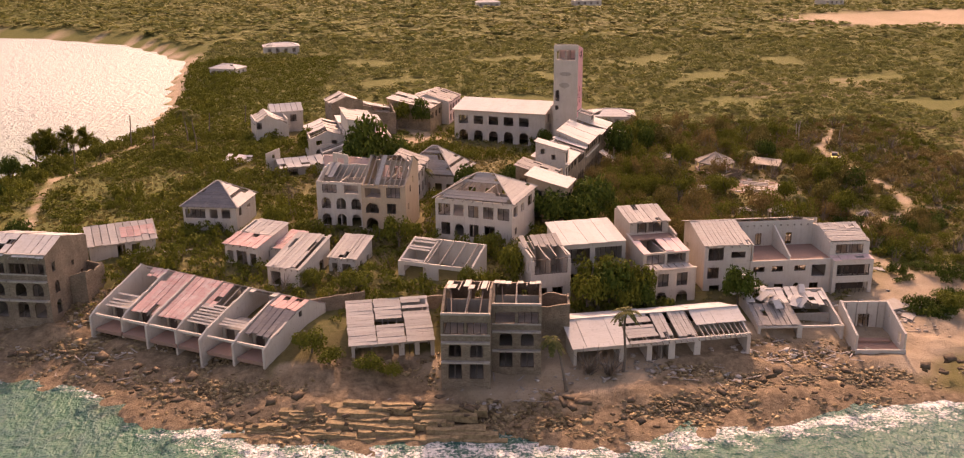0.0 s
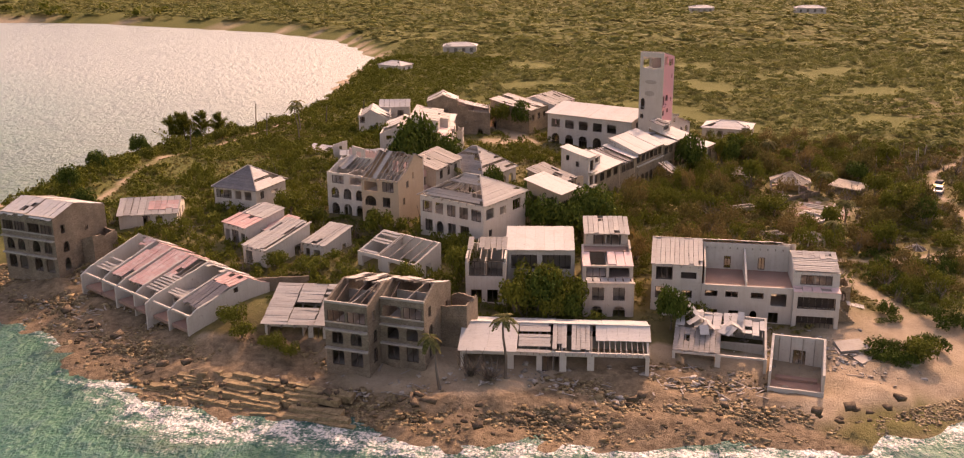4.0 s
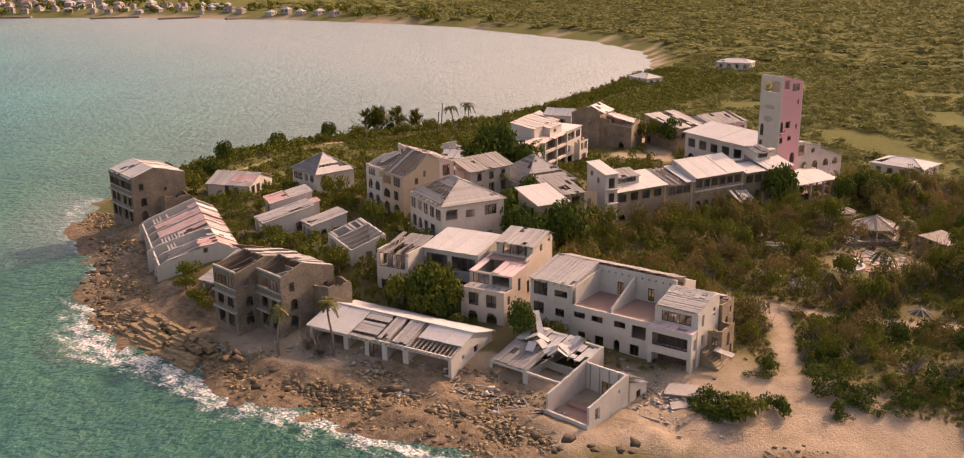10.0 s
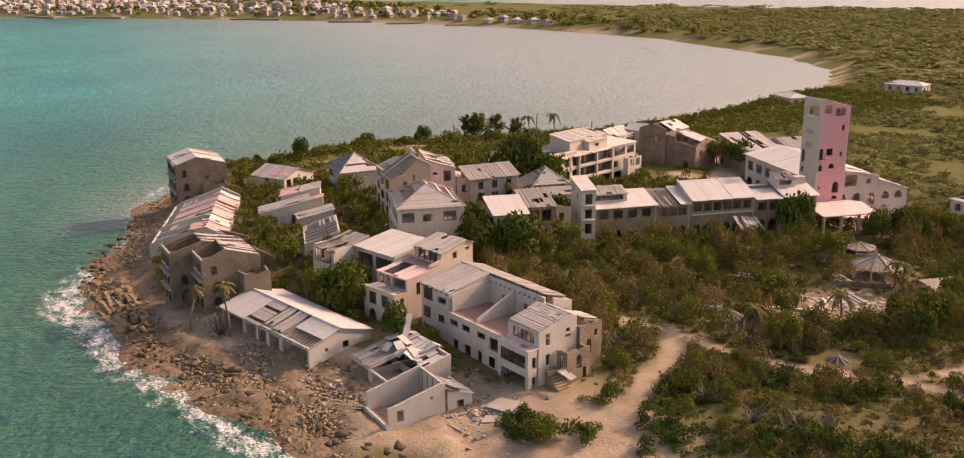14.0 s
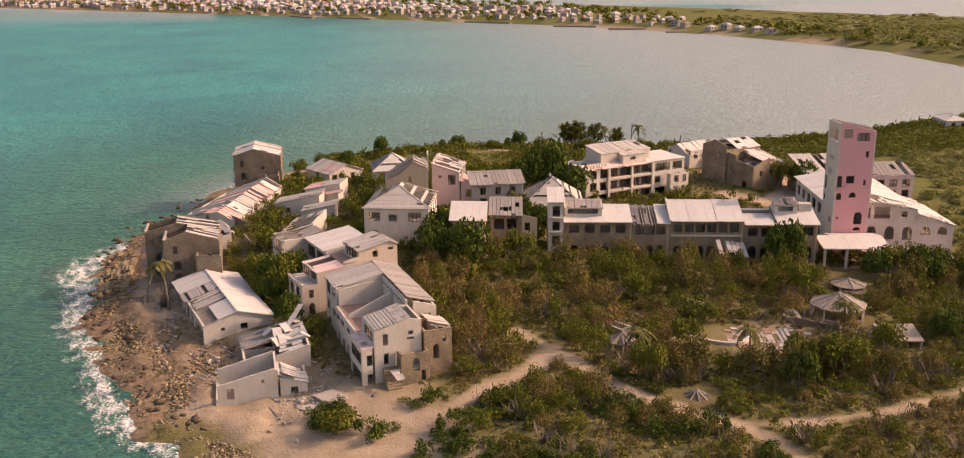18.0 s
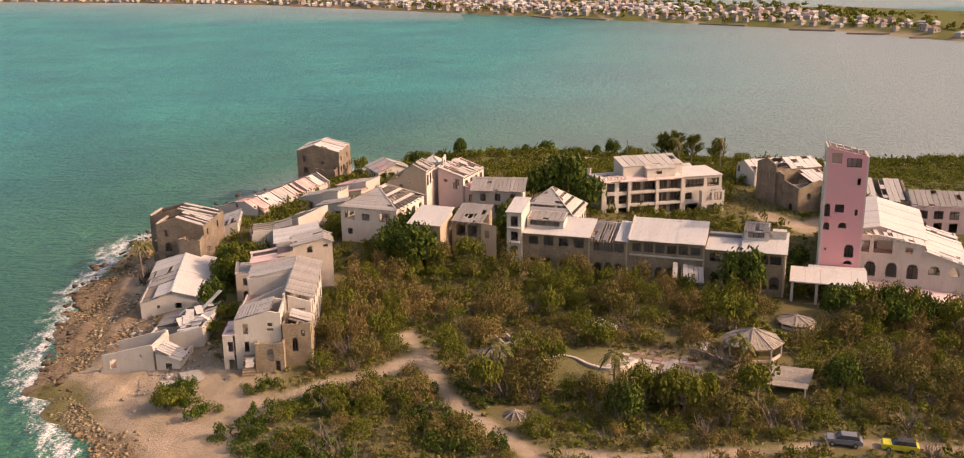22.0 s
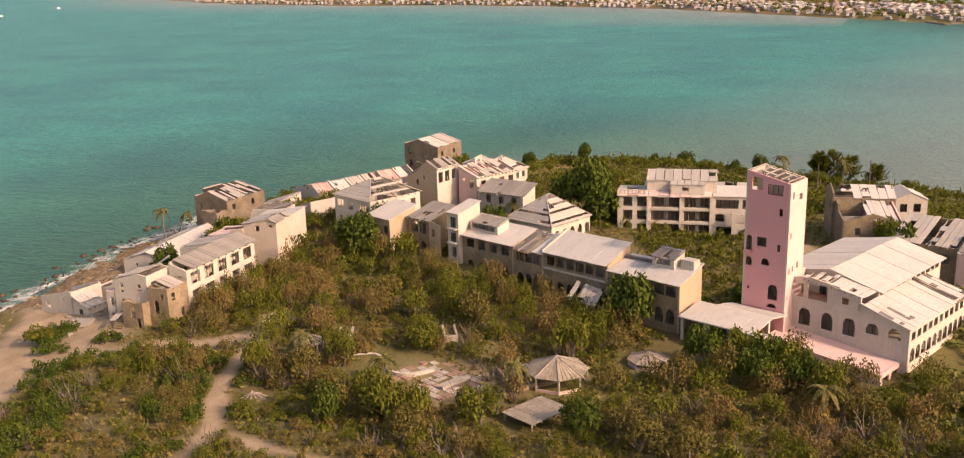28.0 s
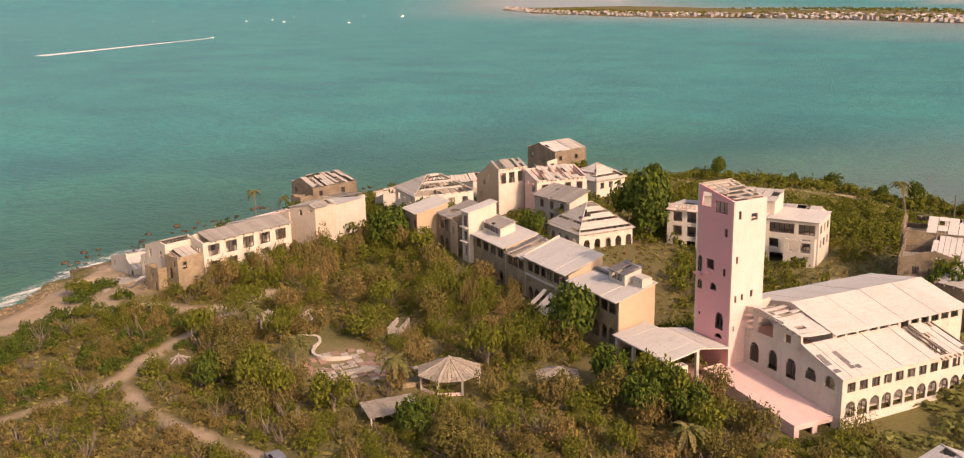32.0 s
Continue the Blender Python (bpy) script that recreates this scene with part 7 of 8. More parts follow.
# ---- parked cars ----
def paint(name, col, rough=0.35, metal=0.0):
    m, nt, bs = mat(name, rough)
    c = mix(nt, ramp(nt, noise_tex(nt, 2.0, 5), 0.4, 0.7), col, tuple(0.7 * a + 0.05 for a in col))
    nt.links.new(c, bs.inputs["Base Color"])
    bs.inputs["Metallic"].default_value = metal
    return m


GLASS_DARK = paint("dark_car_glass", (0.03, 0.03, 0.035), 0.1)
TYRE = paint("tyre_rubber", (0.03, 0.03, 0.03), 0.8)
HUB = paint("wheel_rim", (0.45, 0.45, 0.46), 0.4, 0.8)
LAMP = paint("lamp_lens", (0.7, 0.68, 0.62), 0.2)


def car(x, y, rot, col, label, buggy=False):
    c = house("car", x, y, ground_z(x, y), rot, 0.1, 0.1, label, "car", 2.6)
    pm = paint("car_paint", col)
    prof = [(-2.15, 0.35), (-2.2, 0.8), (-2.0, 0.98), (-1.1, 1.02), (2.0, 0.96), (2.2, 0.75), (2.15, 0.35)]
    m = Mesh()
    for s in (-1, 1):
        m.poly([(u, s * 0.86, z) for u, z in (prof if s > 0 else prof[::-1])])
    for (ua, za), (ub, zb) in zip(prof, prof[1:] + prof[:1]):
        m.poly([(ua, -0.86, za), (ua, 0.86, za), (ub, 0.86, zb), (ub, -0.86, zb)])
    part("body", m, pm, c)
    m = Mesh()
    m.hexa([(-1.9, -0.8, 0.98), (1.0, -0.8, 0.98), (1.0, 0.8, 0.98), (-1.9, 0.8, 0.98)], [(-1.55, -0.66, 1.46), (0.35, -0.66, 1.48), (0.35, 0.66, 1.48), (-1.55, 0.66, 1.46)])
    part("cabin", m, GLASS_DARK, c, "dark glazed cabin")
    m = Mesh()
    m.box(-1.5, 0.32, -0.66, 0.66, 1.465, 1.52)
    part("roof", m, pm if not buggy else TYRE, c)
    for u in (-1.35, 1.35):
        for s in (-1, 1):
            m = Mesh()
            m.v = [(u + 0.33 * math.cos(a * math.tau / 14), s * (0.72 + 0.2 * e), 0.33 + 0.33 * math.sin(a * math.tau / 14)) for e in (0, 1) for a in range(14)]
            m.f = [tuple(range(14)), tuple(range(27, 13, -1))] + [(a, (a + 1) % 14, 14 + (a + 1) % 14, 14 + a) for a in range(14)]
            w = part("wheel", m, TYRE, c)
            m = Mesh()
            m.v = [(u + 0.19 * math.cos(a * math.tau / 10), s * (0.925 + 0.02 * e), 0.33 + 0.19 * math.sin(a * math.tau / 10)) for e in (0, 1) for a in range(10)]
            m.f = [tuple(range(10)), tuple(range(19, 9, -1))] + [(a, (a + 1) % 10, 10 + (a + 1) % 10, 10 + a) for a in range(10)]
            part("rim", m, HUB, w)
    for s in (-0.6, 0.6):
        m = Mesh()
        m.box(2.1, 2.23, s - 0.16, s + 0.16, 0.66, 0.82)
        part("headlight", m, LAMP, c)


car(95.7, 221.9, 252, (0.17, 0.18, 0.2), "dark grey hatchback parked on the sandy track")
car(97.0, 228.5, 250, (0.62, 0.55, 0.03), "yellow open car parked on the sandy track", True)


# ---- rocks and rubble along the shore ----
def merge(name, verts, faces, material, tint=None, smooth=False):
    """One joined mesh out of arrays of vertices (n, 3) and of equal-sized faces (m, k)."""
    me = bpy.data.meshes.new(name)
    k = faces.shape[1]
    me.vertices.add(len(verts)), me.loops.add(faces.size), me.polygons.add(len(faces))
    me.vertices.foreach_set("co", verts.astype(np.float32).ravel())
    me.loops.foreach_set("vertex_index", faces.astype(np.int32).ravel())
    me.polygons.foreach_set("loop_start", np.arange(0, faces.size, k, dtype=np.int32))
    me.update(calc_edges=True)
    me.materials.append(material)
    if tint is not None:
        attribute(me, "tint", tint)
    return me


nr = np.random.default_rng(5)
ico = bmesh.new()
bmesh.ops.create_cube(ico, size=1.4)
bmesh.ops.triangulate(ico, faces=ico.faces)
ICO_V, ICO_F = np.array([v.co[:] for v in ico.verts]), np.array([[v.index for v in f.verts] for f in ico.faces])
ico.free()


def rocks(px, py, size, flat, sink=0.3, lift=0.0):
    """Angular stones lying on the ground at the given places."""
    n, k = len(px), len(ICO_V)
    sh = ICO_V[None] * (1 + 0.38 * nr.uniform(-1, 1, (n, k, 1)))
    sh = sh + 0.16 * nr.uniform(-1, 1, (n, k, 3))
    sc = size[:, None] * np.stack([nr.uniform(0.7, 1.4, n), nr.uniform(0.6, 1.0, n), nr.uniform(0.35, 0.65, n) * flat], -1)
    sh = sh * sc[:, None]
    a = nr.uniform(0, 6.28, n)
    ca, sa = np.cos(a)[:, None], np.sin(a)[:, None]
    x, y = sh[..., 0] * ca - sh[..., 1] * sa, sh[..., 0] * sa + sh[..., 1] * ca
    z = sh[..., 2] + 0.25 * (x * nr.uniform(-1, 1, (n, 1)) + y * nr.uniform(-1, 1, (n, 1)))
    gz = np.maximum(terrain(px, py)[0], -0.5)
    v = np.stack([x + px[:, None], y + py[:, None], z + (gz + size * (0.5 - sink) * 0.5 + lift)[:, None]], -1)
    f = ICO_F[None] + (np.arange(n) * k)[:, None, None]
    return v.reshape(-1, 3), f.reshape(-1, 3)


px, py = nr.uniform(-100, 90, 90000), nr.uniform(94, 146, 90000)
dd = coast_distance(px, py)
lim = 13 + 5 * wobble(px, py, 7, 9) + np.where(px < -22, 12, 0) - 10 * np.clip((px - 60) / 8, 0, 1)
sandy = ((px + 9) / 8) ** 2 + ((py - 111.5) / 5) ** 2 < 1
chance = np.clip((lim - dd) / 5, 0.0, 1) * np.clip((dd + 1.5 + np.where(px < -50, -1.5, 0)) / 2.5, 0, 1) * np.where(px > 62, 0.45, 1.0)
ok = (nr.uniform(0, 1, len(px)) < chance * 0.95) & (py < 142) & ~sandy
px, py = px[ok], py[ok]
for x0, y0, rot, w, d, mg in FOOT:
    c, s = math.cos(radians(rot)), math.sin(radians(rot))
    u, v = (px - x0) * c + (py - y0) * s, -(px - x0) * s + (py - y0) * c
    ok = ~((u > 0.2) & (u < w - 0.2) & (v > 0.2) & (v < d - 0.2))
    px, py = px[ok], py[ok]
size = 0.12 + 0.34 * nr.uniform(0, 1, len(px)) ** 3.0 + 0.25 * (nr.uniform(0, 1, len(px)) < 0.012)
V, F = rocks(px, py, size, 1.0)
shore = new("shore_rocks", merge("shore_rocks", V, F, ROCK))
tagged(shore, "brown broken rocks heaped along the shore", "rocks", kind="stuff")
# a bank of grey-brown cobbles before the bungalows
px, py = nr.uniform(16, 82, 16000), nr.uniform(103, 126, 16000)
dd = coast_distance(px, py)
ok = (dd > 0.5) & (dd < 8.5 + 2 * wobble(px, py, 4, 3) - 5 * np.clip((px - 58) / 10, 0, 1)) & (nr.uniform(0, 1, len(px)) < 0.9)
px, py = px[ok], py[ok]
V, F = rocks(px, py, 0.13 + 0.16 * nr.uniform(0, 1, len(px)) ** 2, 1.0)
tagged(new("cobble_bank", merge("cobble_bank", V, F, COBBLE)), "bank of grey-brown cobbles behind the surf", "cobbles", kind="stuff")
# a bank of larger boulders at the water's edge, each by itself
bd = 0
while bd < 130:
    x, y = rng.uniform(-62, 72), rng.uniform(96, 126)
    d = float(coast_distance(np.array([x]), np.array([y]))[0])
    if -0.9 < d < 3.5:
        V, F = rocks(np.array([0.0]), np.array([0.0]), np.array([1.0]), 0.9, lift=-ground_z(0, 0))
        b = new("boulder", merge("boulder", V, F, WET_ROCK))
        s = 0.3 + 0.6 * rng.random() ** 2
        b.matrix_world = pose(x, y, max(-0.3, ground_z(x, y)) + 0.1, 0, 0, rng.uniform(0, 360)) @ Matrix.Diagonal((s, s, s * 0.8, 1))
        tagged(b, "dark brown boulder at the edge of the surf", "boulder", "shore boulders")
        bd += 1
# thin rock strata, stepping down into the sea
for j in range(10):
    x = -27 + 0.9 * j + rng.uniform(0, 4)
    while x < 1.5 - 0.25 * j:
        ln, wd, th = rng.uniform(3.0, 8.5), rng.uniform(0.7, 1.5), rng.uniform(0.22, 0.4)
        y = 103.8 + 0.6 * j - 0.11 * (x + 12) + rng.uniform(-0.3, 0.3)
        m = Mesh()
        n0 = 7
        a = [(-ln / 2 + ln * i / n0, -wd / 2 + rng.uniform(-0.22, 0.22)) for i in range(n0 + 1)]
        b = [(-ln / 2 + ln * i / n0, wd / 2 + rng.uniform(-0.22, 0.22)) for i in range(n0 + 1)]
        for i in range(n0):
            q = [a[i], a[i + 1], b[i + 1], b[i]]
            m.hexa([(p[0], p[1], -th - 0.5) for p in q], [(p[0] * 0.98, p[1] * 0.94, 0.05 * math.sin(7 * p[0] + 3 * p[1])) for p in q])
        lg = new("rock_ledge", m.weld().data("rock_ledge", ROCK))
        lg.matrix_world = pose(x + ln / 2, y, 0.22 + 0.2 * j + rng.uniform(-0.06, 0.1), rng.uniform(-4, 2), rng.uniform(-2, 2), -7 + rng.uniform(-5, 5))
        tagged(lg, "thin flat layered brown rock ledge above the surf", "rock", "rock ledges")
        x += ln + rng.uniform(0.3, 2.6)
# rubble of fallen houses
cx = np.concatenate([nr.normal(66, 5, 260), nr.normal(47, 5, 160), nr.normal(28, 8, 200), nr.normal(6, 6, 140), nr.normal(-40, 9, 300), nr.normal(-52, 5, 160)])
cy = np.concatenate([nr.normal(131.5, 3.0, 260), nr.normal(119.5, 1.6, 160), nr.normal(114.5, 1.6, 200), nr.normal(110.5, 1.4, 140), nr.normal(123.5, 3.0, 300), nr.normal(131, 3, 160)])
V, F = rocks(cx, cy, 0.12 + 0.42 * nr.uniform(0, 1, len(cx)) ** 2, 0.55)
rub = new("building_rubble", merge("building_rubble", V, F, RUBBLE))
tagged(rub, "pale concrete rubble of fallen walls", "rubble", kind="stuff")
for k in range(90):
    x, y = rng.choice(((62, 131.8, 6, 3), (36, 115.5, 9, 1.6), (-44, 124, 9, 3), (8, 110.6, 6, 1.2), (50, 119.4, 5, 1.4)))[:2]
    x, y = x + rng.gauss(0, 5), y + rng.gauss(0, 1.8)
    m = Mesh()
    ln = rng.uniform(1.4, 4.2)
    m.box(-ln / 2, ln / 2, -0.1, 0.1, 0, 0.06)
    pl = new("loose_plank", m.data("loose_plank", TIMBER))
    pl.matrix_world = pose(x, y, ground_z(x, y) + 0.12, rng.uniform(-8, 8), rng.uniform(-8, 8), rng.uniform(0, 180))
    tagged(pl, "weathered plank lying in the rubble", "plank", "loose planks")
for x, y, w, d, rot in ((66.5, 132.4, 4.6, 3.2, 20), (71.2, 134.2, 3.4, 2.4, -12), (69.0, 130.0, 2.6, 2.0, 45), (74.0, 131.4, 2.4, 1.6, 5)):
    m = Mesh()
    m.hexa([(0, 0, 0), (w, 0.2, 0), (w * 0.9, d, 0), (0.3, d * 0.9, 0)], [(0, 0, 0.25), (w, 0.2, 0.25), (w * 0.9, d, 0.25), (0.3, d * 0.9, 0.25)])
    sl = new("broken_slab", m.data("broken_slab", CONCRETE))
    sl.matrix_world = pose(x, y, ground_z(x, y) + 0.1, rng.uniform(-6, 6), rng.uniform(-6, 6), rot)
    tagged(sl, "broken pale concrete slab on the sand", "slab", "broken slabs")

# ---- plants ----
def in_house(x, y, extra=0.0):
    hit = np.zeros(np.shape(x), bool)
    for x0, y0, rot, w, d, mg in FOOT:
        c, s = math.cos(radians(rot)), math.sin(radians(rot))
        u, v = (x - x0) * c + (y - y0) * s, -(x - x0) * s + (y - y0) * c
        g = mg + extra
        hit |= (u > -g) & (u < w + g) & (v > -g) & (v < d + g)
    return hit


def leaf_cloud(n, lumps, leaf, seed, low=0.0):
    """A crown of unit size: n leaf quads over a heap of uneven lumps. Returns vertices (n, 4, 3)."""
    g = np.random.default_rng(seed)
    a, rr = g.uniform(0, 6.28, lumps), np.sqrt(g.uniform(0, 1, lumps))
    cen = np.stack([0.62 * rr * np.cos(a), 0.62 * rr * np.sin(a), 0.30 + 0.45 * g.uniform(0, 1, lumps) * (1.1 - 0.5 * rr)], -1)
    rad = g.uniform(0.26, 0.46, lumps)
    i = g.integers(0, lumps, n)
    d = g.normal(0, 1, (n, 3))
    d[:, 2] = np.abs(d[:, 2]) * 0.9 - 0.25
    d /= np.linalg.norm(d, axis=1)[:, None]
    p = cen[i] + d * (rad[i] * g.uniform(0.72, 1.12, n))[:, None]
    p[:, 2] = np.maximum(p[:, 2], low)
    nrm = d + 0.75 * g.normal(0, 1, (n, 3)) + (0, 0, 0.35)
    nrm /= np.linalg.norm(nrm, axis=1)[:, None]
    t = np.cross(nrm, g.normal(0, 1, (n, 3)))
    t /= np.linalg.norm(t, axis=1)[:, None]
    b = np.cross(nrm, t)
    s = leaf * g.uniform(0.6, 1.3, n)[:, None]
    return np.stack([p - t * s, p - b * s * 0.55, p + t * s, p + b * s * 0.55], 1)


def scrub(name, x, y, r, h, clouds, material, dry, label, seed=3):
    """Bushes of radius r and height h at x, y, joined into one mesh."""
    g = np.random.default_rng(seed)
    vs, tint = [], []
    z = terrain(x, y)[0]
    which = g.integers(0, len(clouds), len(x))
    for k, cl in enumerate(clouds):
        i = np.nonzero(which == k)[0]
        if not len(i):
            continue
        a = g.uniform(0, 6.28, len(i))
        ca, sa = np.cos(a)[:, None, None], np.sin(a)[:, None, None]
        c = cl[None]
        R, H = r[i][:, None, None], h[i][:, None, None]
        X = (c[..., 0] * ca - c[..., 1] * sa) * R + x[i][:, None, None]
        Y = (c[..., 0] * sa + c[..., 1] * ca) * R + y[i][:, None, None]
        Z = c[..., 2] * H + z[i][:, None, None] - 0.1
        vs.append(np.stack([X, Y, Z], -1).reshape(-1, 3))
        tint.append(np.repeat(np.clip(dry[i] + g.normal(0, 0.06, len(i)), 0, 1), cl.shape[0] * 4))
    V = np.concatenate(vs)
    F = np.arange(len(V)).reshape(-1, 4)
    ob = new(name, merge(name, V, F, material, np.concatenate(tint)))
    return tagged(ob, label, "scrub", kind="stuff")


def scatter(x0, x1, y0, y1, step, seed):
    g = np.random.default_rng(seed)
    X, Y = np.meshgrid(np.arange(x0, x1, step), np.arange(y0, y1, step))
    return (X + g.uniform(-0.48, 0.48, X.shape) * step).ravel(), (Y + g.uniform(-0.48, 0.48, Y.shape) * step).ravel(), g


def court_free(x, y):
    """Clear of the garden court round the pool and the gazebo."""
    return (((x - 70) / 8.6) ** 2 + ((y - 203) / 13.0) ** 2 > 1) & (np.hypot(x - 65.5, y - 219.5) > 6.4) & (np.hypot(x - 58, y - 208) > 3.5)


UNDER = [leaf_cloud(100, 6, 0.14, 90 + k) for k in range(6)]
FINE = [leaf_cloud(260, 7, 0.095, 70 + k) for k in range(5)]
HALF = [leaf_cloud(130, 6, 0.125, 50 + k) for k in range(6)]
NEAR = [leaf_cloud(150, 6, 0.13, 40 + k) for k in range(6)]
MID = [leaf_cloud(60, 6, 0.19, 60 + k) for k in range(6)]
FAR = [leaf_cloud(30, 5, 0.28, 80 + k) for k in range(5)]

CROWN = [leaf_cloud(760, 10, 0.052, 100 + k, 0.05) for k in range(7)]


def grove(x, y, r, h, dry, clouds, what, seed):
    """Bushes or trees, the green and the dry ones apart."""
    green = dry < 0.46
    for sel, mt, nm in ((green, LEAF, "green"), (~green, SCRUB, "dry")):
        scrub(nm + "_" + what, x[sel], y[sel], r[sel], h[sel], clouds, mt, dry[sel], ("green " if nm == "green" else "brownish dry ") + what.replace("_", " ") + " of the overgrown garden", seed)


# the overgrown garden east of the gallery building: undergrowth, bushes and single trees
def garden_ground(x, y, keep_off):
    d = coast_distance(x, y)
    return ~in_house(x, y, keep_off) & (track_distance(x, y) > keep_off) & court_free(x, y) & (d > 16) & (y - 152 > (60 - x) * 0.5) & (sand_amount(x, y, d) < 0.4)


x, y, g = scatter(44, 128, 152, 276, 1.75, 1)
ok = garden_ground(x, y, 0.7) & (g.uniform(0, 1, len(x)) < np.where((x > 84) & (y < 182), 0.5, 0.92))
x, y = x[ok], y[ok]
n = len(x)
grove(x, y, g.uniform(0.8, 1.7, n), g.uniform(0.6, 2.0, n), np.clip(0.46 + 0.3 * wobble(x, y, 6.5, 2) + 0.2 * g.normal(0, 1, n), 0, 1), UNDER, "undergrowth", 5)
x, y, g = scatter(44, 128, 152, 276, 3.5, 31)
ok = garden_ground(x, y, 1.2) & (g.uniform(0, 1, len(x)) < np.where((x > 84) & (y < 182), 0.35, np.where(x > 98, 0.5, 0.8)))
x, y = x[ok], y[ok]
n = len(x)
big = g.uniform(0, 1, n) ** 1.6 * np.clip(1.3 - np.abs(x - 56) / 40, 0.3, 1)
grove(x, y, 1.3 + 1.7 * big + 0.3 * g.uniform(0, 1, n), 1.7 + 4.6 * big, np.clip(np.where((x < 74) & (y < 200), 0.60, 0.5) + 0.3 * wobble(x, y, 6.5, 2) + 0.26 * g.normal(0, 1, n), 0, 1), CROWN, "bushes", 6)
# taller trees close along the gallery building and behind the roofless house
x, y, g = scatter(20, 78, 148, 246, 3.9, 14)
u, v = (x - 19.0) * 0.934 - (y - 188.6) * 0.358, (x - 19.0) * 0.358 + (y - 188.6) * 0.934
ok = ~in_house(x, y, 1.3) & (((u > 8) & (u < 21) & (v > -22) & (v < 44)) | ((x > 28) & (x < 62) & (y > 153) & (y < 170))) & court_free(x, y) & (track_distance(x, y) > 2) & (g.uniform(0, 1, len(x)) < 0.85)
x, y = x[ok], y[ok]
n = len(x)
grove(x, y, g.uniform(1.7, 3.0, n), g.uniform(3.2, 6.8, n), np.clip(0.5 + 0.34 * g.normal(0, 1, n), 0, 1), CROWN, "thicket", 7)
# sea-grape thickets on the beach
x, y, g = scatter(74, 112, 134, 182, 1.8, 2)
d = coast_distance(x, y)
ok = (d > 9) & (track_distance(x, y) > 0.9) & (wobble(x, y, 5.2, 3) + 0.5 * wobble(x, y, 2.1, 1) > np.where(y < 143, 0.1, -0.12)) & ~in_house(x, y, 0.8)
x, y = np.append(x[ok], 73.8 + 3.6 * np.cos(np.arange(26) * 2.4) * np.sqrt(np.arange(26) / 26)), np.append(y[ok], 133.6 + 2.8 * np.sin(np.arange(26) * 2.4) * np.sqrt(np.arange(26) / 26))
scrub("beach_thicket", x, y, g.uniform(1.2, 1.9, len(x)), 0.8 + 2.2 * g.uniform(0, 1, len(x)) ** 1.5, FINE, LUSH, 0.32 + 0.2 * wobble(x, y, 4, 4), "low dark green sea-grape thicket on the sand")
# bushes between the houses
x, y, g = scatter(-66, 46, 122, 264, 2.3, 3)
d = coast_distance(x, y)
south = y < 186
ok = ~in_house(x, y, 0.35) & (d > 21) & (track_distance(x, y) > 1.2) & (sand_amount(x, y, d) < 0.35)
ok &= np.where(south, (x > -34 - 0.5 * (y - 130)) | (wobble(x, y, 4, 1) > -0.2), wobble(x, y, 6, 5) > -0.1)
ok &= ~((x > 38) & (y < 140)) & ~((x < -18) & (y < 131))
x, y = x[ok], y[ok]
scrub("garden_bushes", x, y, g.uniform(1.0, 2.2, len(x)), 0.8 + 2.8 * g.uniform(0, 1, len(x)) ** 1.8, HALF, LEAF, np.clip(0.32 + 0.3 * wobble(x, y, 5, 7), 0, 1), "green bushes grown up between the houses")
# the slope and the strip along the bay
x, y, g = scatter(-114, -38, 150, 420, 2.6, 4)
d = coast_distance(x, y)
strip = (d > 5) & (d < 24)
ok = ~in_house(x, y, 0.8) & (d > 5) & (track_distance(x, y) > 0.8) & (strip | (y > 215) | (wobble(x, y, 5, 2) > 0.3)) & (d < 70) & ~((x < -64) & (y < 160))
x, y, strip = x[ok], y[ok], strip[ok]
scrub("bay_scrub", x, y, g.uniform(1.5, 2.4, len(x)), np.where(strip, g.uniform(1.3, 3.2, len(x)), g.uniform(0.9, 2.0, len(x))), UNDER, LEAF, np.clip(0.25 + 0.3 * wobble(x, y, 7, 3), 0, 1), "green scrub on the slope above the bay")
# inland scrub, coarser with distance
x, y, g = scatter(-100, 190, 262, 480, 3.7, 6)
d = coast_distance(x, y)
ok = ~in_house(x, y, 1.0) & (d > 7) & (track_distance(x, y) > 1.0) & ~((x < -38) & (y < 420) & (d < 70)) & (sand_amount(x, y, d) < 0.5) & ((wobble(x, y, 9, 4) > -0.55) | (y > 420)) & (x > -140)
x, y = x[ok], y[ok]
scrub("inland_scrub", x, y, g.uniform(2.2, 3.8, len(x)), 0.8 + 1.9 * g.uniform(0, 1, len(x)) ** 2, MID, OLIVE, np.clip(0.38 + 0.2 * wobble(x, y, 14, 6), 0, 1), "olive green scrubland inland")
x, y, g = scatter(128, 420, 150, 480, 5.2, 7)
d = coast_distance(x, y)
ok = (d > 12) & ((x > 190) | (y < 262)) & (track_distance(x, y) > 1.0) & (sand_amount(x, y, d) < 0.5)
x, y = x[ok], y[ok]
scrub("inland_scrub", x, y, g.uniform(3.0, 4.8, len(x)), 0.8 + 1.9 * g.uniform(0, 1, len(x)) ** 2, MID, OLIVE, np.clip(0.42 + 0.2 * wobble(x, y, 14, 6), 0, 1), "dry olive scrubland inland")
x, y, g = scatter(-480, 700, 470, 1100, 9.5, 8)
d = coast_distance(x, y)
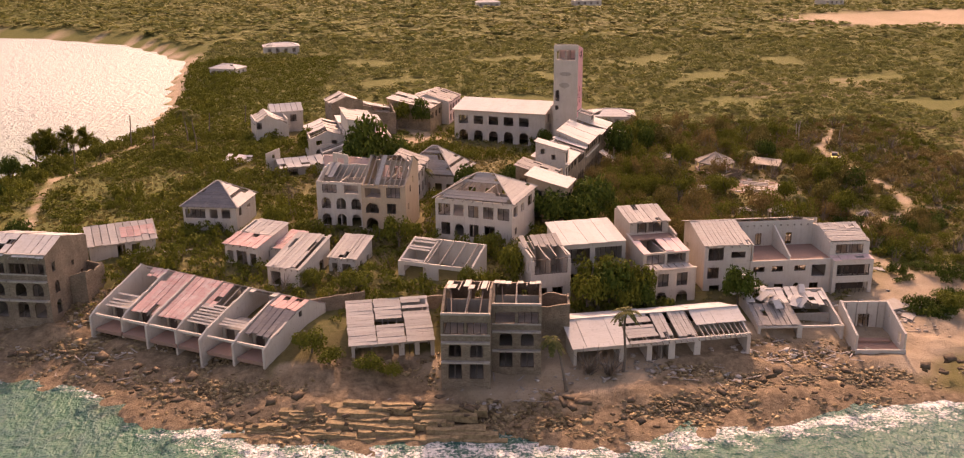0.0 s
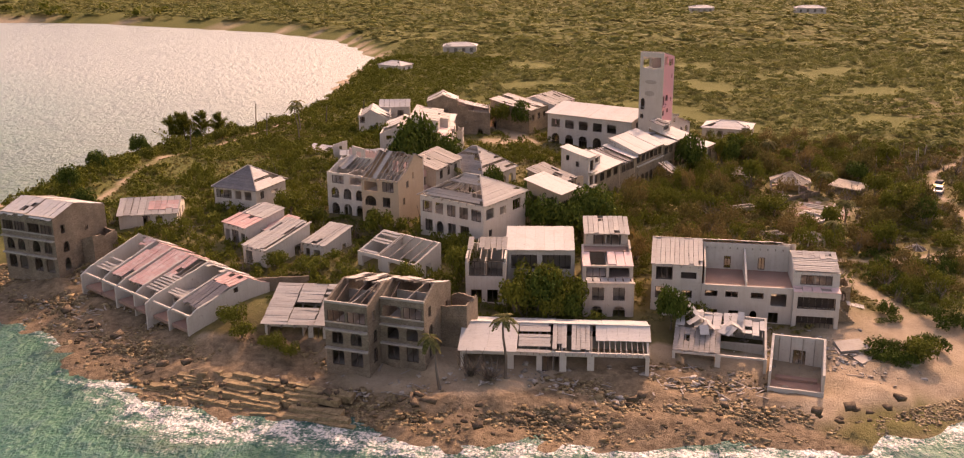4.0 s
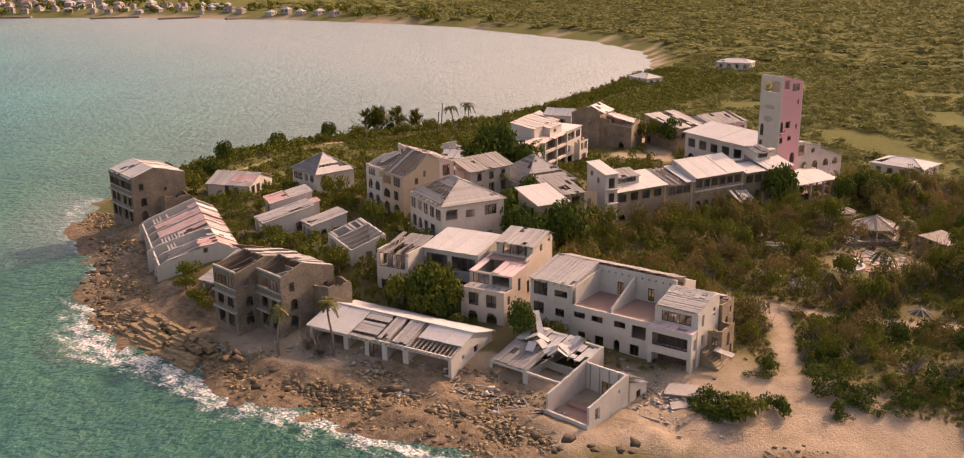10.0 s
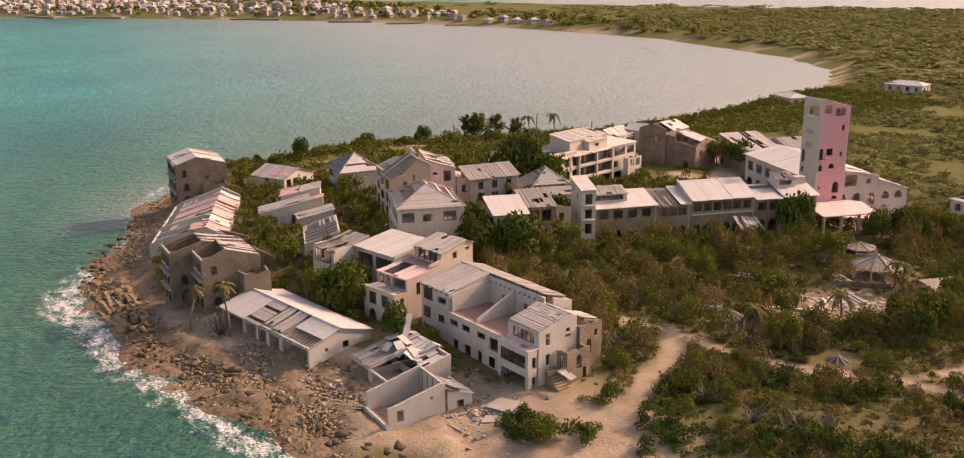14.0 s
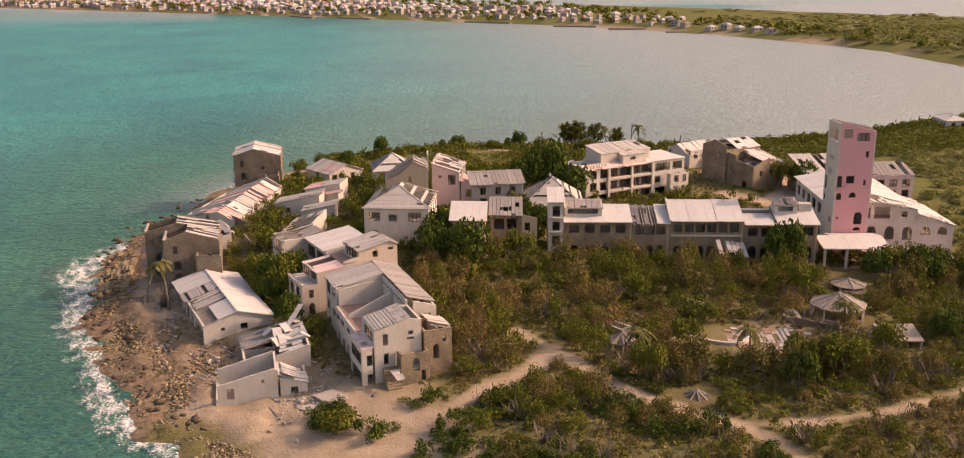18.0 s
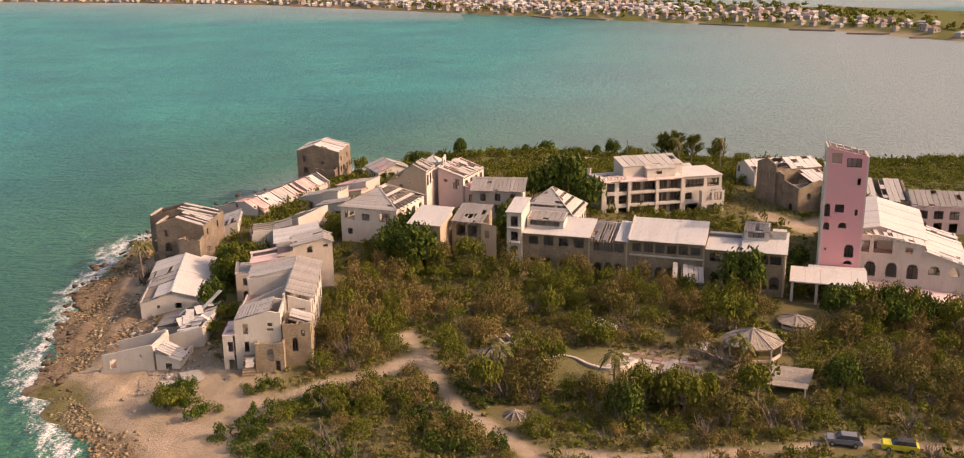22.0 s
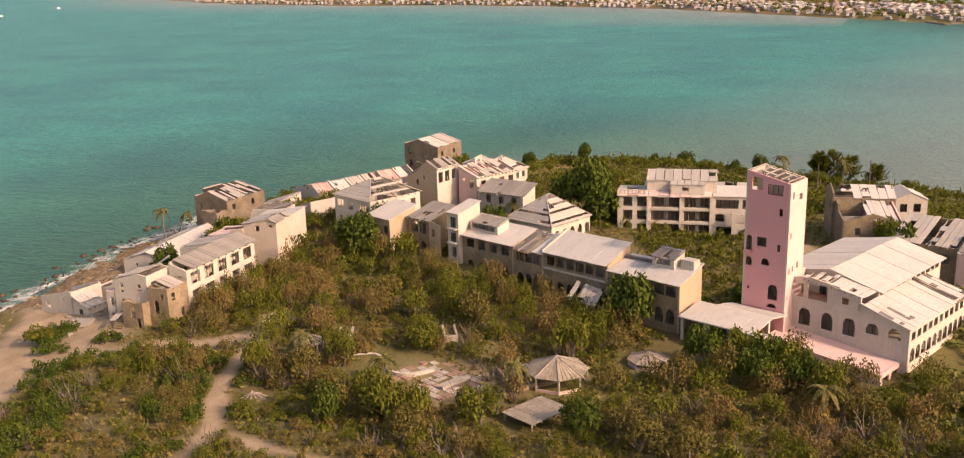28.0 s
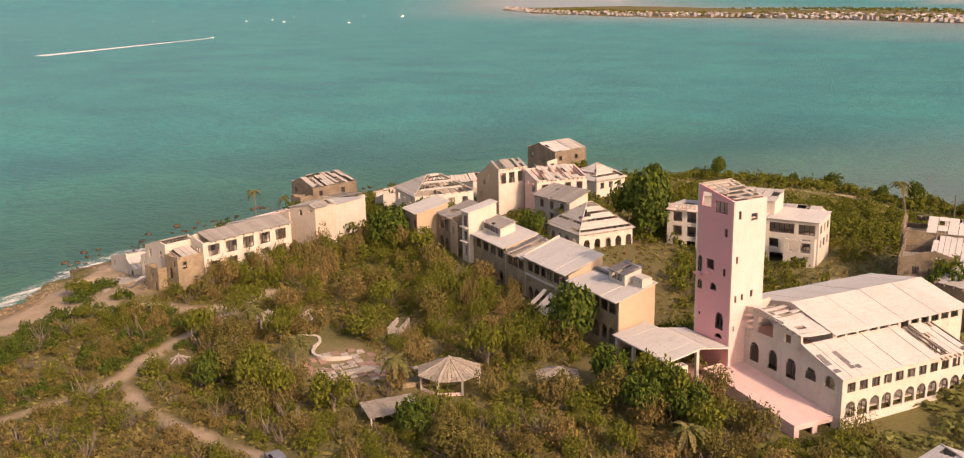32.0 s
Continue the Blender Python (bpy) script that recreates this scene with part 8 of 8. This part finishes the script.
ok = (d > 14) & (sand_amount(x, y, d) < 0.5) & ~in_house(x, y, 2)
x, y = x[ok], y[ok]
scrub("distant_scrub", x, y, g.uniform(6.0, 10.0, len(x)), 1.0 + 2.6 * g.uniform(0, 1, len(x)) ** 2, FAR, OLIVE, np.clip(0.45 + 0.2 * wobble(x, y, 40, 3), 0, 1), "distant olive scrubland")
x, y, g = scatter(-1700, 900, 0, 1780, 24, 9)
d = coast_distance(x, y)
ok = (d > 30) & ~((x > -480) & (x < 700) & (y < 1100)) & ((x < -240) | (y > 900)) & ((x > -640) | (g.uniform(0, 1, len(x)) < 0.12))
x, y = x[ok], y[ok]
scrub("distant_woods", x, y, g.uniform(13, 20, len(x)), g.uniform(1.2, 3.5, len(x)), FAR, OLIVE, np.clip(0.3 + 0.3 * wobble(x, y, 80, 3), 0, 1), "distant low woods behind the bay")


# single trees
def tree_mesh(seed, h, r, leaves, leaf):
    g = random.Random(seed)
    t = Mesh()
    bend = [(g.uniform(-0.2, 0.2) * k, g.uniform(-0.2, 0.2) * k, h * 0.5 * k / 3) for k in range(4)]
    t.tube([(bend[0][0], bend[0][1], -0.4)] + bend[1:], [0.26, 0.2, 0.17, 0.13], 7)
    for k in range(6):
        a, s = g.uniform(0, 6.28), g.uniform(0.25, 0.5)
        p0 = Vector((0, 0, h * s * 0.8))
        p1 = p0 + Vector((math.cos(a), math.sin(a), 0.8)) * r * 0.35
        p2 = p1 + Vector((math.cos(a + 0.4), math.sin(a + 0.4), 0.9)) * r * 0.32
        t.tube([p0, p1, p2], [0.11, 0.08, 0.03], 5)
    c = leaf_cloud(leaves, 11, leaf, seed, 0.08)
    V = (c * (r, r, h * 0.86) + (0, 0, h * 0.12)).reshape(-1, 3)
    return t.data("trunk", BARK), merge("crown", V, np.arange(len(V)).reshape(-1, 4), LEAF, np.full(len(V), 0.12 + 0.25 * g.random()))


def make_tree(x, y, h, r, seed, label, leaves=950, leaf=0.07, foliage=None):
    t = thing("tree", x, y, ground_z(x, y), 0, label, "tree", "trees of the headland")
    a, b = tree_mesh(seed, h, r, leaves, leaf)
    part("trunk", a, BARK, t)
    if foliage:
        b.materials[0] = foliage
    part("crown", b, LEAF, t)
    return t


t_big = make_tree(27.6, 166.8, 8.8, 5.2, 1, "broad dark green leafy tree beside the loggia house", 1800, 0.075, LUSH)
t_mid = make_tree(43.4, 225.0, 9.4, 4.5, 2, "rounded bright green tree before the gallery building", 1600, 0.075, LUSH)
t_low = make_tree(60.6, 196.4, 4.2, 3.5, 3, "low bright green bushy tree by the empty pool", 1300)
t_thin = make_tree(23.0, 136.4, 7.6, 3.5, 4, "leafy tree grown against the white wing", 1000)
t_dry = make_tree(49.0, 200.5, 6.0, 3.4, 9, "half-dry brownish tree in the overgrown garden", 1100, 0.06, SCRUB)
SPOTS = [(t_big, 24.6, 132.6, 0.72), (t_thin, 21.4, 131.6, 0.95), (t_mid, 29.6, 131.6, 0.5), (t_thin, 26.0, 135.6, 1.0), (t_low, 52.5, 133.8, 0.75), (t_thin, 11.6, 139.4, 0.8), (t_mid, -14.0, 200.8, 1.35), (t_big, -9.6, 204.5, 1.0), (t_big, -15.5, 196.0, 1.0), (t_thin, 28.6, 133.4, 0.95), (t_mid, 43.6, 132.6, 0.62), (t_low, 46.4, 135.8, 0.8), (t_thin, 26.6, 130.2, 0.7), (t_low, -17.0, 119.8, 0.75), (t_low, -14.6, 117.2, 0.62),
         (t_low, -9.2, 115.8, 0.62), (t_low, -6.4, 115.2, 0.5), (t_big, 15.4, 186.6, 0.75), (t_thin, 29.6, 171.6, 0.8), (t_big, 20.6, 163.2, 0.8), (t_mid, 16.0, 165.2, 0.7), (t_big, 24.6, 162.6, 0.75), (t_thin, 12.8, 168.0, 0.9), (t_mid, 8.6, 176.0, 0.6), (t_thin, 29.0, 177.5, 1.0), (t_mid, 6.0, 186.0, 0.7), (t_thin, -27.5, 222.0, 1.1), (t_big, -29.0, 228.0, 0.8),
         (t_mid, -3.4, 264.0, 0.85), (t_thin, -10.0, 262.0, 1.1), (t_mid, 27.5, 240.6, 0.55), (t_low, -22.0, 160.4, 0.9), (t_thin, -27.0, 163.0, 0.9), (t_thin, -6.4, 153.6, 0.8), (t_low, 12.6, 146.2, 0.9), (t_low, 8.4, 149.8, 0.8),
         (t_low, -18.8, 139.0, 0.7), (t_low, -12.2, 136.2, 0.85), (t_thin, 5.0, 133.6, 0.75), (t_low, 77.2, 133.6, 0.8), (t_thin, 50.0, 190.0, 0.8), (t_thin, 53.0, 249.0, 0.95), (t_mid, 57.0, 246.0, 0.7), (t_thin, 50.5, 244.0, 0.9), (t_thin, 56.5, 256.0, 0.9), (t_thin, 70.5, 188.2, 0.75),
         (t_mid, 88.0, 196.0, 0.62), (t_thin, 84.5, 206.5, 0.8), (t_big, 80.0, 228.0, 0.6), (t_mid, 52.5, 238.0, 0.7), (t_big, -72, 165, 0.55), (t_mid, -84, 178, 0.6), (t_big, -96, 205, 0.6), (t_mid, -98, 226, 0.6), (t_thin, -58, 150, 0.7), (t_dry, 43.4, 156.6, 0.75), (t_thin, 47.6, 155.6, 0.66), (t_dry, 51.6, 155.2, 0.8), (t_thin, 55.8, 154.4, 0.6), (t_dry, 60.0, 154.0, 0.7),
         (t_mid, 54.2, 252.0, 0.7), (t_big, 52.6, 247.2, 0.7)]
# rounded crowns along the bay shore
for k in range(14):
    f = k / 13
    SPOTS.append(((t_low, t_low, t_mid)[k % 3], -96 + 12 * f + rng.uniform(-9, 5), 160 + 105 * f + rng.uniform(-5, 5), rng.uniform(0.6, 1.1) * (1, 1, 0.45)[k % 3]))
# single trees standing out of the garden thicket
for k in range(26):
    x, y = rng.uniform(54, 92), rng.uniform(176, 262)
    q = (np.array([x]), np.array([y]))
    if court_free(*q)[0] and not in_house(*q, 1.5)[0] and track_distance(*q)[0] > 2:
        SPOTS.append(((t_dry, t_thin, t_dry, t_dry)[k % 4], x, y, rng.uniform(0.6, 1.05)))
for src, x, y, s in SPOTS:
    copy_thing(src, pose(x, y, ground_z(x, y), 0, 0, rng.uniform(0, 360)) @ Matrix.Diagonal((s, s, s * rng.uniform(0.9, 1.1), 1)))


def palm(x, y, h, lean, label, n=15, lf=2.3):
    p = thing("palm_tree", x, y, ground_z(x, y), rng.uniform(0, 360), label, "palm tree", "palm trees")
    t = Mesh()
    pts = [(lean * (k / 6) ** 1.6, 0.2 * math.sin(k), h * k / 6 - (0.4 if k == 0 else 0)) for k in range(7)]
    t.tube(pts, [0.24, 0.19, 0.17, 0.16, 0.15, 0.14, 0.13], 7)
    part("trunk", t, BARK, p)
    top = Vector(pts[-1])
    for k in range(n):
        a, up = k * 2.4 + rng.uniform(-0.3, 0.3), rng.uniform(-0.35, 0.9)
        d = Vector((math.cos(a), math.sin(a), 0))
        side = Vector((-d.y, d.x, 0))
        m, prev = Mesh(), None
        for i in range(7):
            f = i / 6
            c = top + d * lf * f + Vector((0, 0, lf * (up * f - 0.95 * f * f)))
            w = 0.42 * math.sin(math.pi * min(1, 0.12 + 0.88 * f)) ** 0.7
            if prev:
                pc, pw = prev
                for s in (-1, 1):
                    for j in range(2):
                        u0, u1 = j / 2, (j + 0.75) / 2
                        a0, a1 = pc.lerp(c, u0), pc.lerp(c, u1)
                        m.poly([a0, a1, a1 + side * s * w + d * 0.25 - Vector((0, 0, 0.16)), a0 + side * s * pw + d * 0.2 - Vector((0, 0, 0.16))])
            prev = (c, w)
        fr = part("frond", m, PALM_LEAF, p)
        attribute(fr.data, "tint", np.full(len(fr.data.vertices), rng.uniform(0, 0.8)))
    return p


palm(23.4, 114.9, 8.6, 0.6, "tall slender palm tree beside the long bungalow", 13, 1.8)
palm(15.6, 111.6, 6.4, 2.2, "leaning palm tree beside the stone villa", 12, 1.5)
palm(-58.0, 238.0, 9.8, 1.8, "tall leaning palm tree near the bay")
palm(-63.0, 250.5, 8.6, 0.5, "tall palm tree near the bay")
palm(70.8, 216.4, 5.0, 0.8, "small palm tree beside the gazebo")
palm(84.0, 204.0, 4.6, 0.4, "small palm tree in the garden scrub")
palm(70.4, 180.2, 4.4, 0.3, "drooping palm tree by the thatched hut")
palm(74.0, 197.0, 4.2, 0.3, "small palm tree near the pool")
palm(62.0, 255.6, 4.6, 0.4, "small palm tree in the scrub")
palm(-2.6, 188.0, 5.0, 0.3, "small palm tree behind the houses")
for x, y, h in ((-70, 244, 7.0), (-79, 256, 8.0), (-60, 262, 6.0), (-84, 228, 6.5), (-52, 271, 6.0)):
    p = thing("bare_palm_trunk", x, y, ground_z(x, y), 0, "bare grey palm trunk that lost its crown", "palm trunk", "bare palm trunks")
    t = Mesh()
    t.tube([(0, 0, -0.4), (0.2, 0.1, h / 2), (0.5, 0.1, h)], [0.2, 0.15, 0.11], 6)
    part("trunk", t, BARK, p)


def casuarina(x, y, h, label):
    t = thing("casuarina_tree", x, y, ground_z(x, y), rng.uniform(0, 360), label, "tree", "casuarina trees")
    tr = Mesh()
    tr.tube([(0, 0, -0.4), (0.2, 0, h * 0.5), (0.5, 0.1, h * 0.95)], [0.24, 0.16, 0.04], 6)
    part("trunk", tr, BARK, t)
    g = np.random.default_rng(int(abs(x) * 7 + y))
    vs = []
    for k in range(34):
        f = 0.18 + 0.79 * k / 34
        a, ln = g.uniform(0, 6.28), h * 0.5 * (1.15 - f)
        base = np.array([0.5 * f, 0, h * f])
        dirv = np.array([math.cos(a), math.sin(a), g.uniform(0.35, 0.9)])
        for j in range(44):
            u = g.uniform(0.15, 1)
            c = base + dirv * ln * u + g.normal(0, 0.2, 3)
            tip = c + dirv * 0.6 + g.normal(0, 0.3, 3)
            s = np.array([-math.sin(a), math.cos(a), 0]) * 0.1 + g.normal(0, 0.04, 3)
            vs += [c - s, c + s, tip + s * 0.5, tip - s * 0.5]
    V = np.array(vs)
    part("crown", merge("crown", V, np.arange(len(V)).reshape(-1, 4), LEAF, np.full(len(V), 0.3)), LEAF, t)


for x, y, h in ((-97.0, 246.5, 8.6), (-93.5, 250.5, 7.6), (-98.0, 241.5, 8.0), (-94.5, 244.0, 7.2), (-91.0, 257.0, 6.0)):
    casuarina(x, y, h, "feathery casuarina tree on the bay shore")


# leafless shrubs: pale twigs standing in the scrub
def bare_shrub_points(g, n):
    vs = []
    for k in range(n):
        a, ln, up = g.uniform(0, 6.28), g.uniform(0.8, 2.4), g.uniform(0.6, 2.0)
        p = np.array([g.normal(0, 0.12), g.normal(0, 0.12), 0.0])
        for seg in range(3):
            q = p + np.array([math.cos(a), math.sin(a), up]) * ln / 3 / math.hypot(1, up) + g.normal(0, 0.1, 3)
            w = np.array([-math.sin(a), math.cos(a), 0]) * (0.05 - 0.013 * seg)
            vs += [p - w, p + w, q + w * 0.7, q - w * 0.7]
            p, a = q, a + g.normal(0, 0.5)
    return np.array(vs)


g = np.random.default_rng(21)
vs = []
for k in range(260):
    if k < 200:
        x, y = g.uniform(48, 118), g.uniform(152, 268)
    elif k < 206:
        x, y = g.uniform(74, 110), g.uniform(136, 182)
    else:
        x, y = g.uniform(-60, 42), g.uniform(118, 190)
    if in_house(np.array([x]), np.array([y]), 0.3)[0] or coast_distance(np.array([x]), np.array([y]))[0] < 12 or track_distance(np.array([x]), np.array([y]))[0] < 0.6:
        continue
    vs.append(bare_shrub_points(g, 26) * g.uniform(0.9, 2.0) + (x, y, ground_z(x, y)))
vs.append(bare_shrub_points(g, 60) * 1.7 + (19.0, 114.4, ground_z(19, 114.4)))
vs.append(bare_shrub_points(g, 60) * 1.5 + (21.6, 114.2, ground_z(21.6, 114.2)))
vs.append(bare_shrub_points(g, 60) * 1.4 + (3.2, 147.0, ground_z(3.2, 147.0)))
V = np.concatenate(vs)
TWIG = sheet("dead_twigs", (0.18, 0.15, 0.12), (0.12, 0.095, 0.075))
tw = new("dead_twigs", merge("dead_twigs", V, np.arange(len(V)).reshape(-1, 4), TWIG))
tagged(tw, "pale leafless twigs standing in the scrub", "dead shrubs", kind="stuff")
# grass tufts on the slope, the garden and along the tracks
x, y, g = scatter(-100, 120, 135, 262, 1.15, 12)
d = coast_distance(x, y)
ok = ~in_house(x, y, 0.1) & (d > 12) & (track_distance(x, y) > 0.2) & (sand_amount(x, y, d) < 0.6) & (g.uniform(0, 1, len(x)) < 0.62)
x, y = x[ok], y[ok]
TUFT = [leaf_cloud(7, 3, 0.55, 200 + k) for k in range(5)]
scrub("grass", x, y, g.uniform(0.4, 0.8, len(x)), g.uniform(0.3, 0.8, len(x)), TUFT, GRASS_TUFT, np.clip(0.4 + 0.4 * wobble(x, y, 6, 3), 0, 1), "dry yellow-green grass tufts")

# ---- the far shore of the bay ----
far_rng = random.Random(4)
SHORE = [(-350, 590), (-478, 586), (-600, 548), (-714, 490), (-890, 345), (-1190, 80), (-1400, -105), (-1550, -345), (-1658, -557), (-1724, -898), (-1935, -1315), (-2305, -1795), (-2855, -2345), (-3450, -2845)]
TOWN_WALL = [plaster("town_wall_white", (0.37, 0.355, 0.335), (0.29, 0.275, 0.25), 0.2), plaster("town_wall_cream", (0.33, 0.30, 0.27), (0.27, 0.24, 0.21), 0.2)]
TOWN_ROOF = [sheet("town_roof_red", (0.30, 0.20, 0.165), (0.24, 0.17, 0.145)), sheet("town_roof_grey", (0.48, 0.46, 0.44), (0.36, 0.34, 0.33)), sheet("town_roof_white", (0.44, 0.42, 0.41), (0.36, 0.345, 0.335))]


def town_house(w, d, h, wm, rm):
    o = thing("town_house", 0, 0, -50, 0, "small pale town house across the bay", "house", "houses of the far town")
    m = Mesh()
    m.box(-w / 2, w / 2, -d / 2, d / 2, -2, h)
    wl = part("wall", m, wm, o)
    r = Mesh()
    a, e = 0.6, h + 0.01
    c = [(-w / 2 - a, -d / 2 - a, e), (w / 2 + a, -d / 2 - a, e), (w / 2 + a, d / 2 + a, e), (-w / 2 - a, d / 2 + a, e)]
    p, q = (-w / 2 + d / 2, 0, h + d * 0.28), (w / 2 - d / 2, 0, h + d * 0.28)
    r.poly([c[0], c[1], q, p]), r.poly([c[1], c[2], q]), r.poly([c[2], c[3], p, q]), r.poly([c[3], c[0], p]), r.poly(c[::-1])
    part("roof", r, rm, o)
    for s in (-1, 1):
        for k in range(2):
            m = Mesh()
            u = -w / 2 + w * (k + 0.5) / 2
            m.box(u - 0.9, u + 0.9, s * d / 2 - 0.05 + 0.03 * s, s * d / 2 + 0.05 + 0.03 * s, h * 0.3, h * 0.75)
            part("window", m, GLASS_DARK, o, "dark window")
    return o


protos = [town_house(far_rng.uniform(9, 14), far_rng.uniform(6, 8), far_rng.choice((2.8, 3.6, 4.8)), TOWN_WALL[k % 2], TOWN_ROOF[(k * 2 + k // 2) % 3]) for k in range(7)]
used, blocks = 0, {}
for seg, (a, b) in enumerate(zip(SHORE, SHORE[1:])):
    a, b = Vector(a), Vector(b)
    ln, d = (b - a).length, (b - a).normalized()
    n = Vector((d.y, -d.x)) if coast_distance(np.array([(a.x + b.x) / 2 + d.y * 40]), np.array([(a.y + b.y) / 2 - d.x * 40]))[0] > 0 else Vector((-d.y, d.x))
    rows = (0, 1, 4, 8, 10, 8, 7, 6, 5, 4, 3, 3, 2)[seg]
    for r in range(rows):
        s = 6.0
        while s < ln - 6:
            p = a + d * s + n * (10 + r * 14 + far_rng.uniform(-5, 5))
            if far_rng.random() < 0.84 and float(coast_distance(np.array([p.x]), np.array([p.y]))[0]) > 6:
                z = max(0.8, ground_z(p.x, p.y)) + r * 0.5
                k = far_rng.randrange(7)
                at = pose(p.x, p.y, z, 0, 0, math.degrees(math.atan2(d.y, d.x)) + far_rng.choice((0, 90)) + far_rng.uniform(-14, 14)) @ Matrix.Diagonal((0.75, 0.75, far_rng.uniform(0.6, 1.05), 1))
                if used < 7:
                    protos[used].matrix_world = at
                elif used < 240 and r < 3:
                    copy_thing(protos[k], at)
                else:
                    # the crowded rest of the town, joined
                    for ch in protos[k].children:
                        if ch.name.startswith("window"):
                            continue
                        key = (ch.name.split(".")[0], ch.data.materials[0])
                        m = blocks.setdefault(key, Mesh())
                        o = len(m.v)
                        m.v += [tuple(at @ v.co) for v in ch.data.vertices]
                        m.f += [tuple(o + i for i in f.vertices) for f in ch.data.polygons]
                used += 1
            s += far_rng.uniform(11, 19)
for (nm, mt), m in blocks.items():
    tagged(new("town_" + nm + "s", m.data("town_" + nm + "s", mt)), "pale crowded " + nm + "s of the town across the bay", "town", kind="stuff")
# dark stone groynes
for k, (x, y, ln, rot) in enumerate(((-610, 528, 34, 62), (-662, 500, 40, 55), (-752, 446, 52, 40), (-880, 338, 46, 36), (-930, 290, 50, 20), (-560, 556, 30, 75))):
    gr = thing("groyne", x, y, 0, rot - 90, "dark stone groyne running into the bay", "groyne", "stone groynes")
    m = Mesh()
    m.hexa([(-4, -ln / 2, -2), (4, -ln / 2, -2), (4, ln / 2, -2), (-4, ln / 2, -2)], [(-2, -ln / 2, 1.3), (2, -ln / 2, 1.3), (2, ln / 2, 1.5), (-2, ln / 2, 1.5)])
    part("stone_bank", m, STONE, gr)
# trees among the houses
x, y, g = scatter(-2300, -300, -1700, 640, 17, 30)
d = coast_distance(x, y)
ok = (d > 9) & (d < 170) & (g.uniform(0, 1, len(x)) < 0.6)
x, y = x[ok], y[ok]
scrub("town_trees", x, y, g.uniform(4, 7, len(x)), g.uniform(4, 8, len(x)), FAR, LEAF, g.uniform(0.1, 0.6, len(x)), "trees between the far houses")
# anchored boats
HULL = paint("boat_white", (0.8, 0.8, 0.78), 0.3)
boat0 = None
for k in range(9):
    x, y = -1250 - far_rng.uniform(0, 700), -1250 - far_rng.uniform(0, 1000)
    if coast_distance(np.array([x]), np.array([y]))[0] > -30:
        continue
    if boat0 is None:
        boat0 = thing("sailing_boat", x, y, 0.05, 0, "small white boat at anchor in the bay", "boat", "anchored boats")
        m = Mesh()
        m.hexa([(-5, -1, -0.3), (4, -1, -0.3), (4, 1, -0.3), (-5, 1, -0.3)], [(-5.6, -1.7, 1.5), (6.5, -0.3, 1.8), (6.5, 0.3, 1.8), (-5.6, 1.7, 1.5)])
        part("hull", m, HULL, boat0)
        m = Mesh()
        m.box(-3, 1.5, -1, 1, 1.6, 2.8)
        part("cabin", m, HULL, boat0)
        m = Mesh()
        m.tube([(0.5, 0, 1.6), (0.5, 0, 14)], [0.15, 0.1], 6)
        part("mast", m, HULL, boat0)
    else:
        copy_thing(boat0, pose(x, y, 0.05, 0, 0, far_rng.uniform(0, 360)) @ Matrix.Diagonal((0.7, 0.7, 0.7, 1)))
mb = thing("motor_boat", -669, -986, 0.1, 212, "white motor boat drawing a long wake", "boat")
m = Mesh()
m.hexa([(-4, -1, -0.3), (3, -1, -0.3), (3, 1, -0.3), (-4, 1, -0.3)], [(-4.4, -1.4, 1.2), (5, -0.2, 1.5), (5, 0.2, 1.5), (-4.4, 1.4, 1.2)])
part("hull", m, HULL, mb)
m = Mesh()
m.hexa([(-5, -1, 0.0), (-5, 1, 0.0), (-420, 9, 0.0), (-420, -9, 0.0)][::-1], [(-5, -0.8, 0.25), (-5, 0.8, 0.25), (-420, 5, 0.12), (-420, -5, 0.12)][::-1])
FOAM = paint("wake_foam", (0.8, 0.8, 0.78), 0.8)
part("wake", m, FOAM, mb, "white foaming wake")
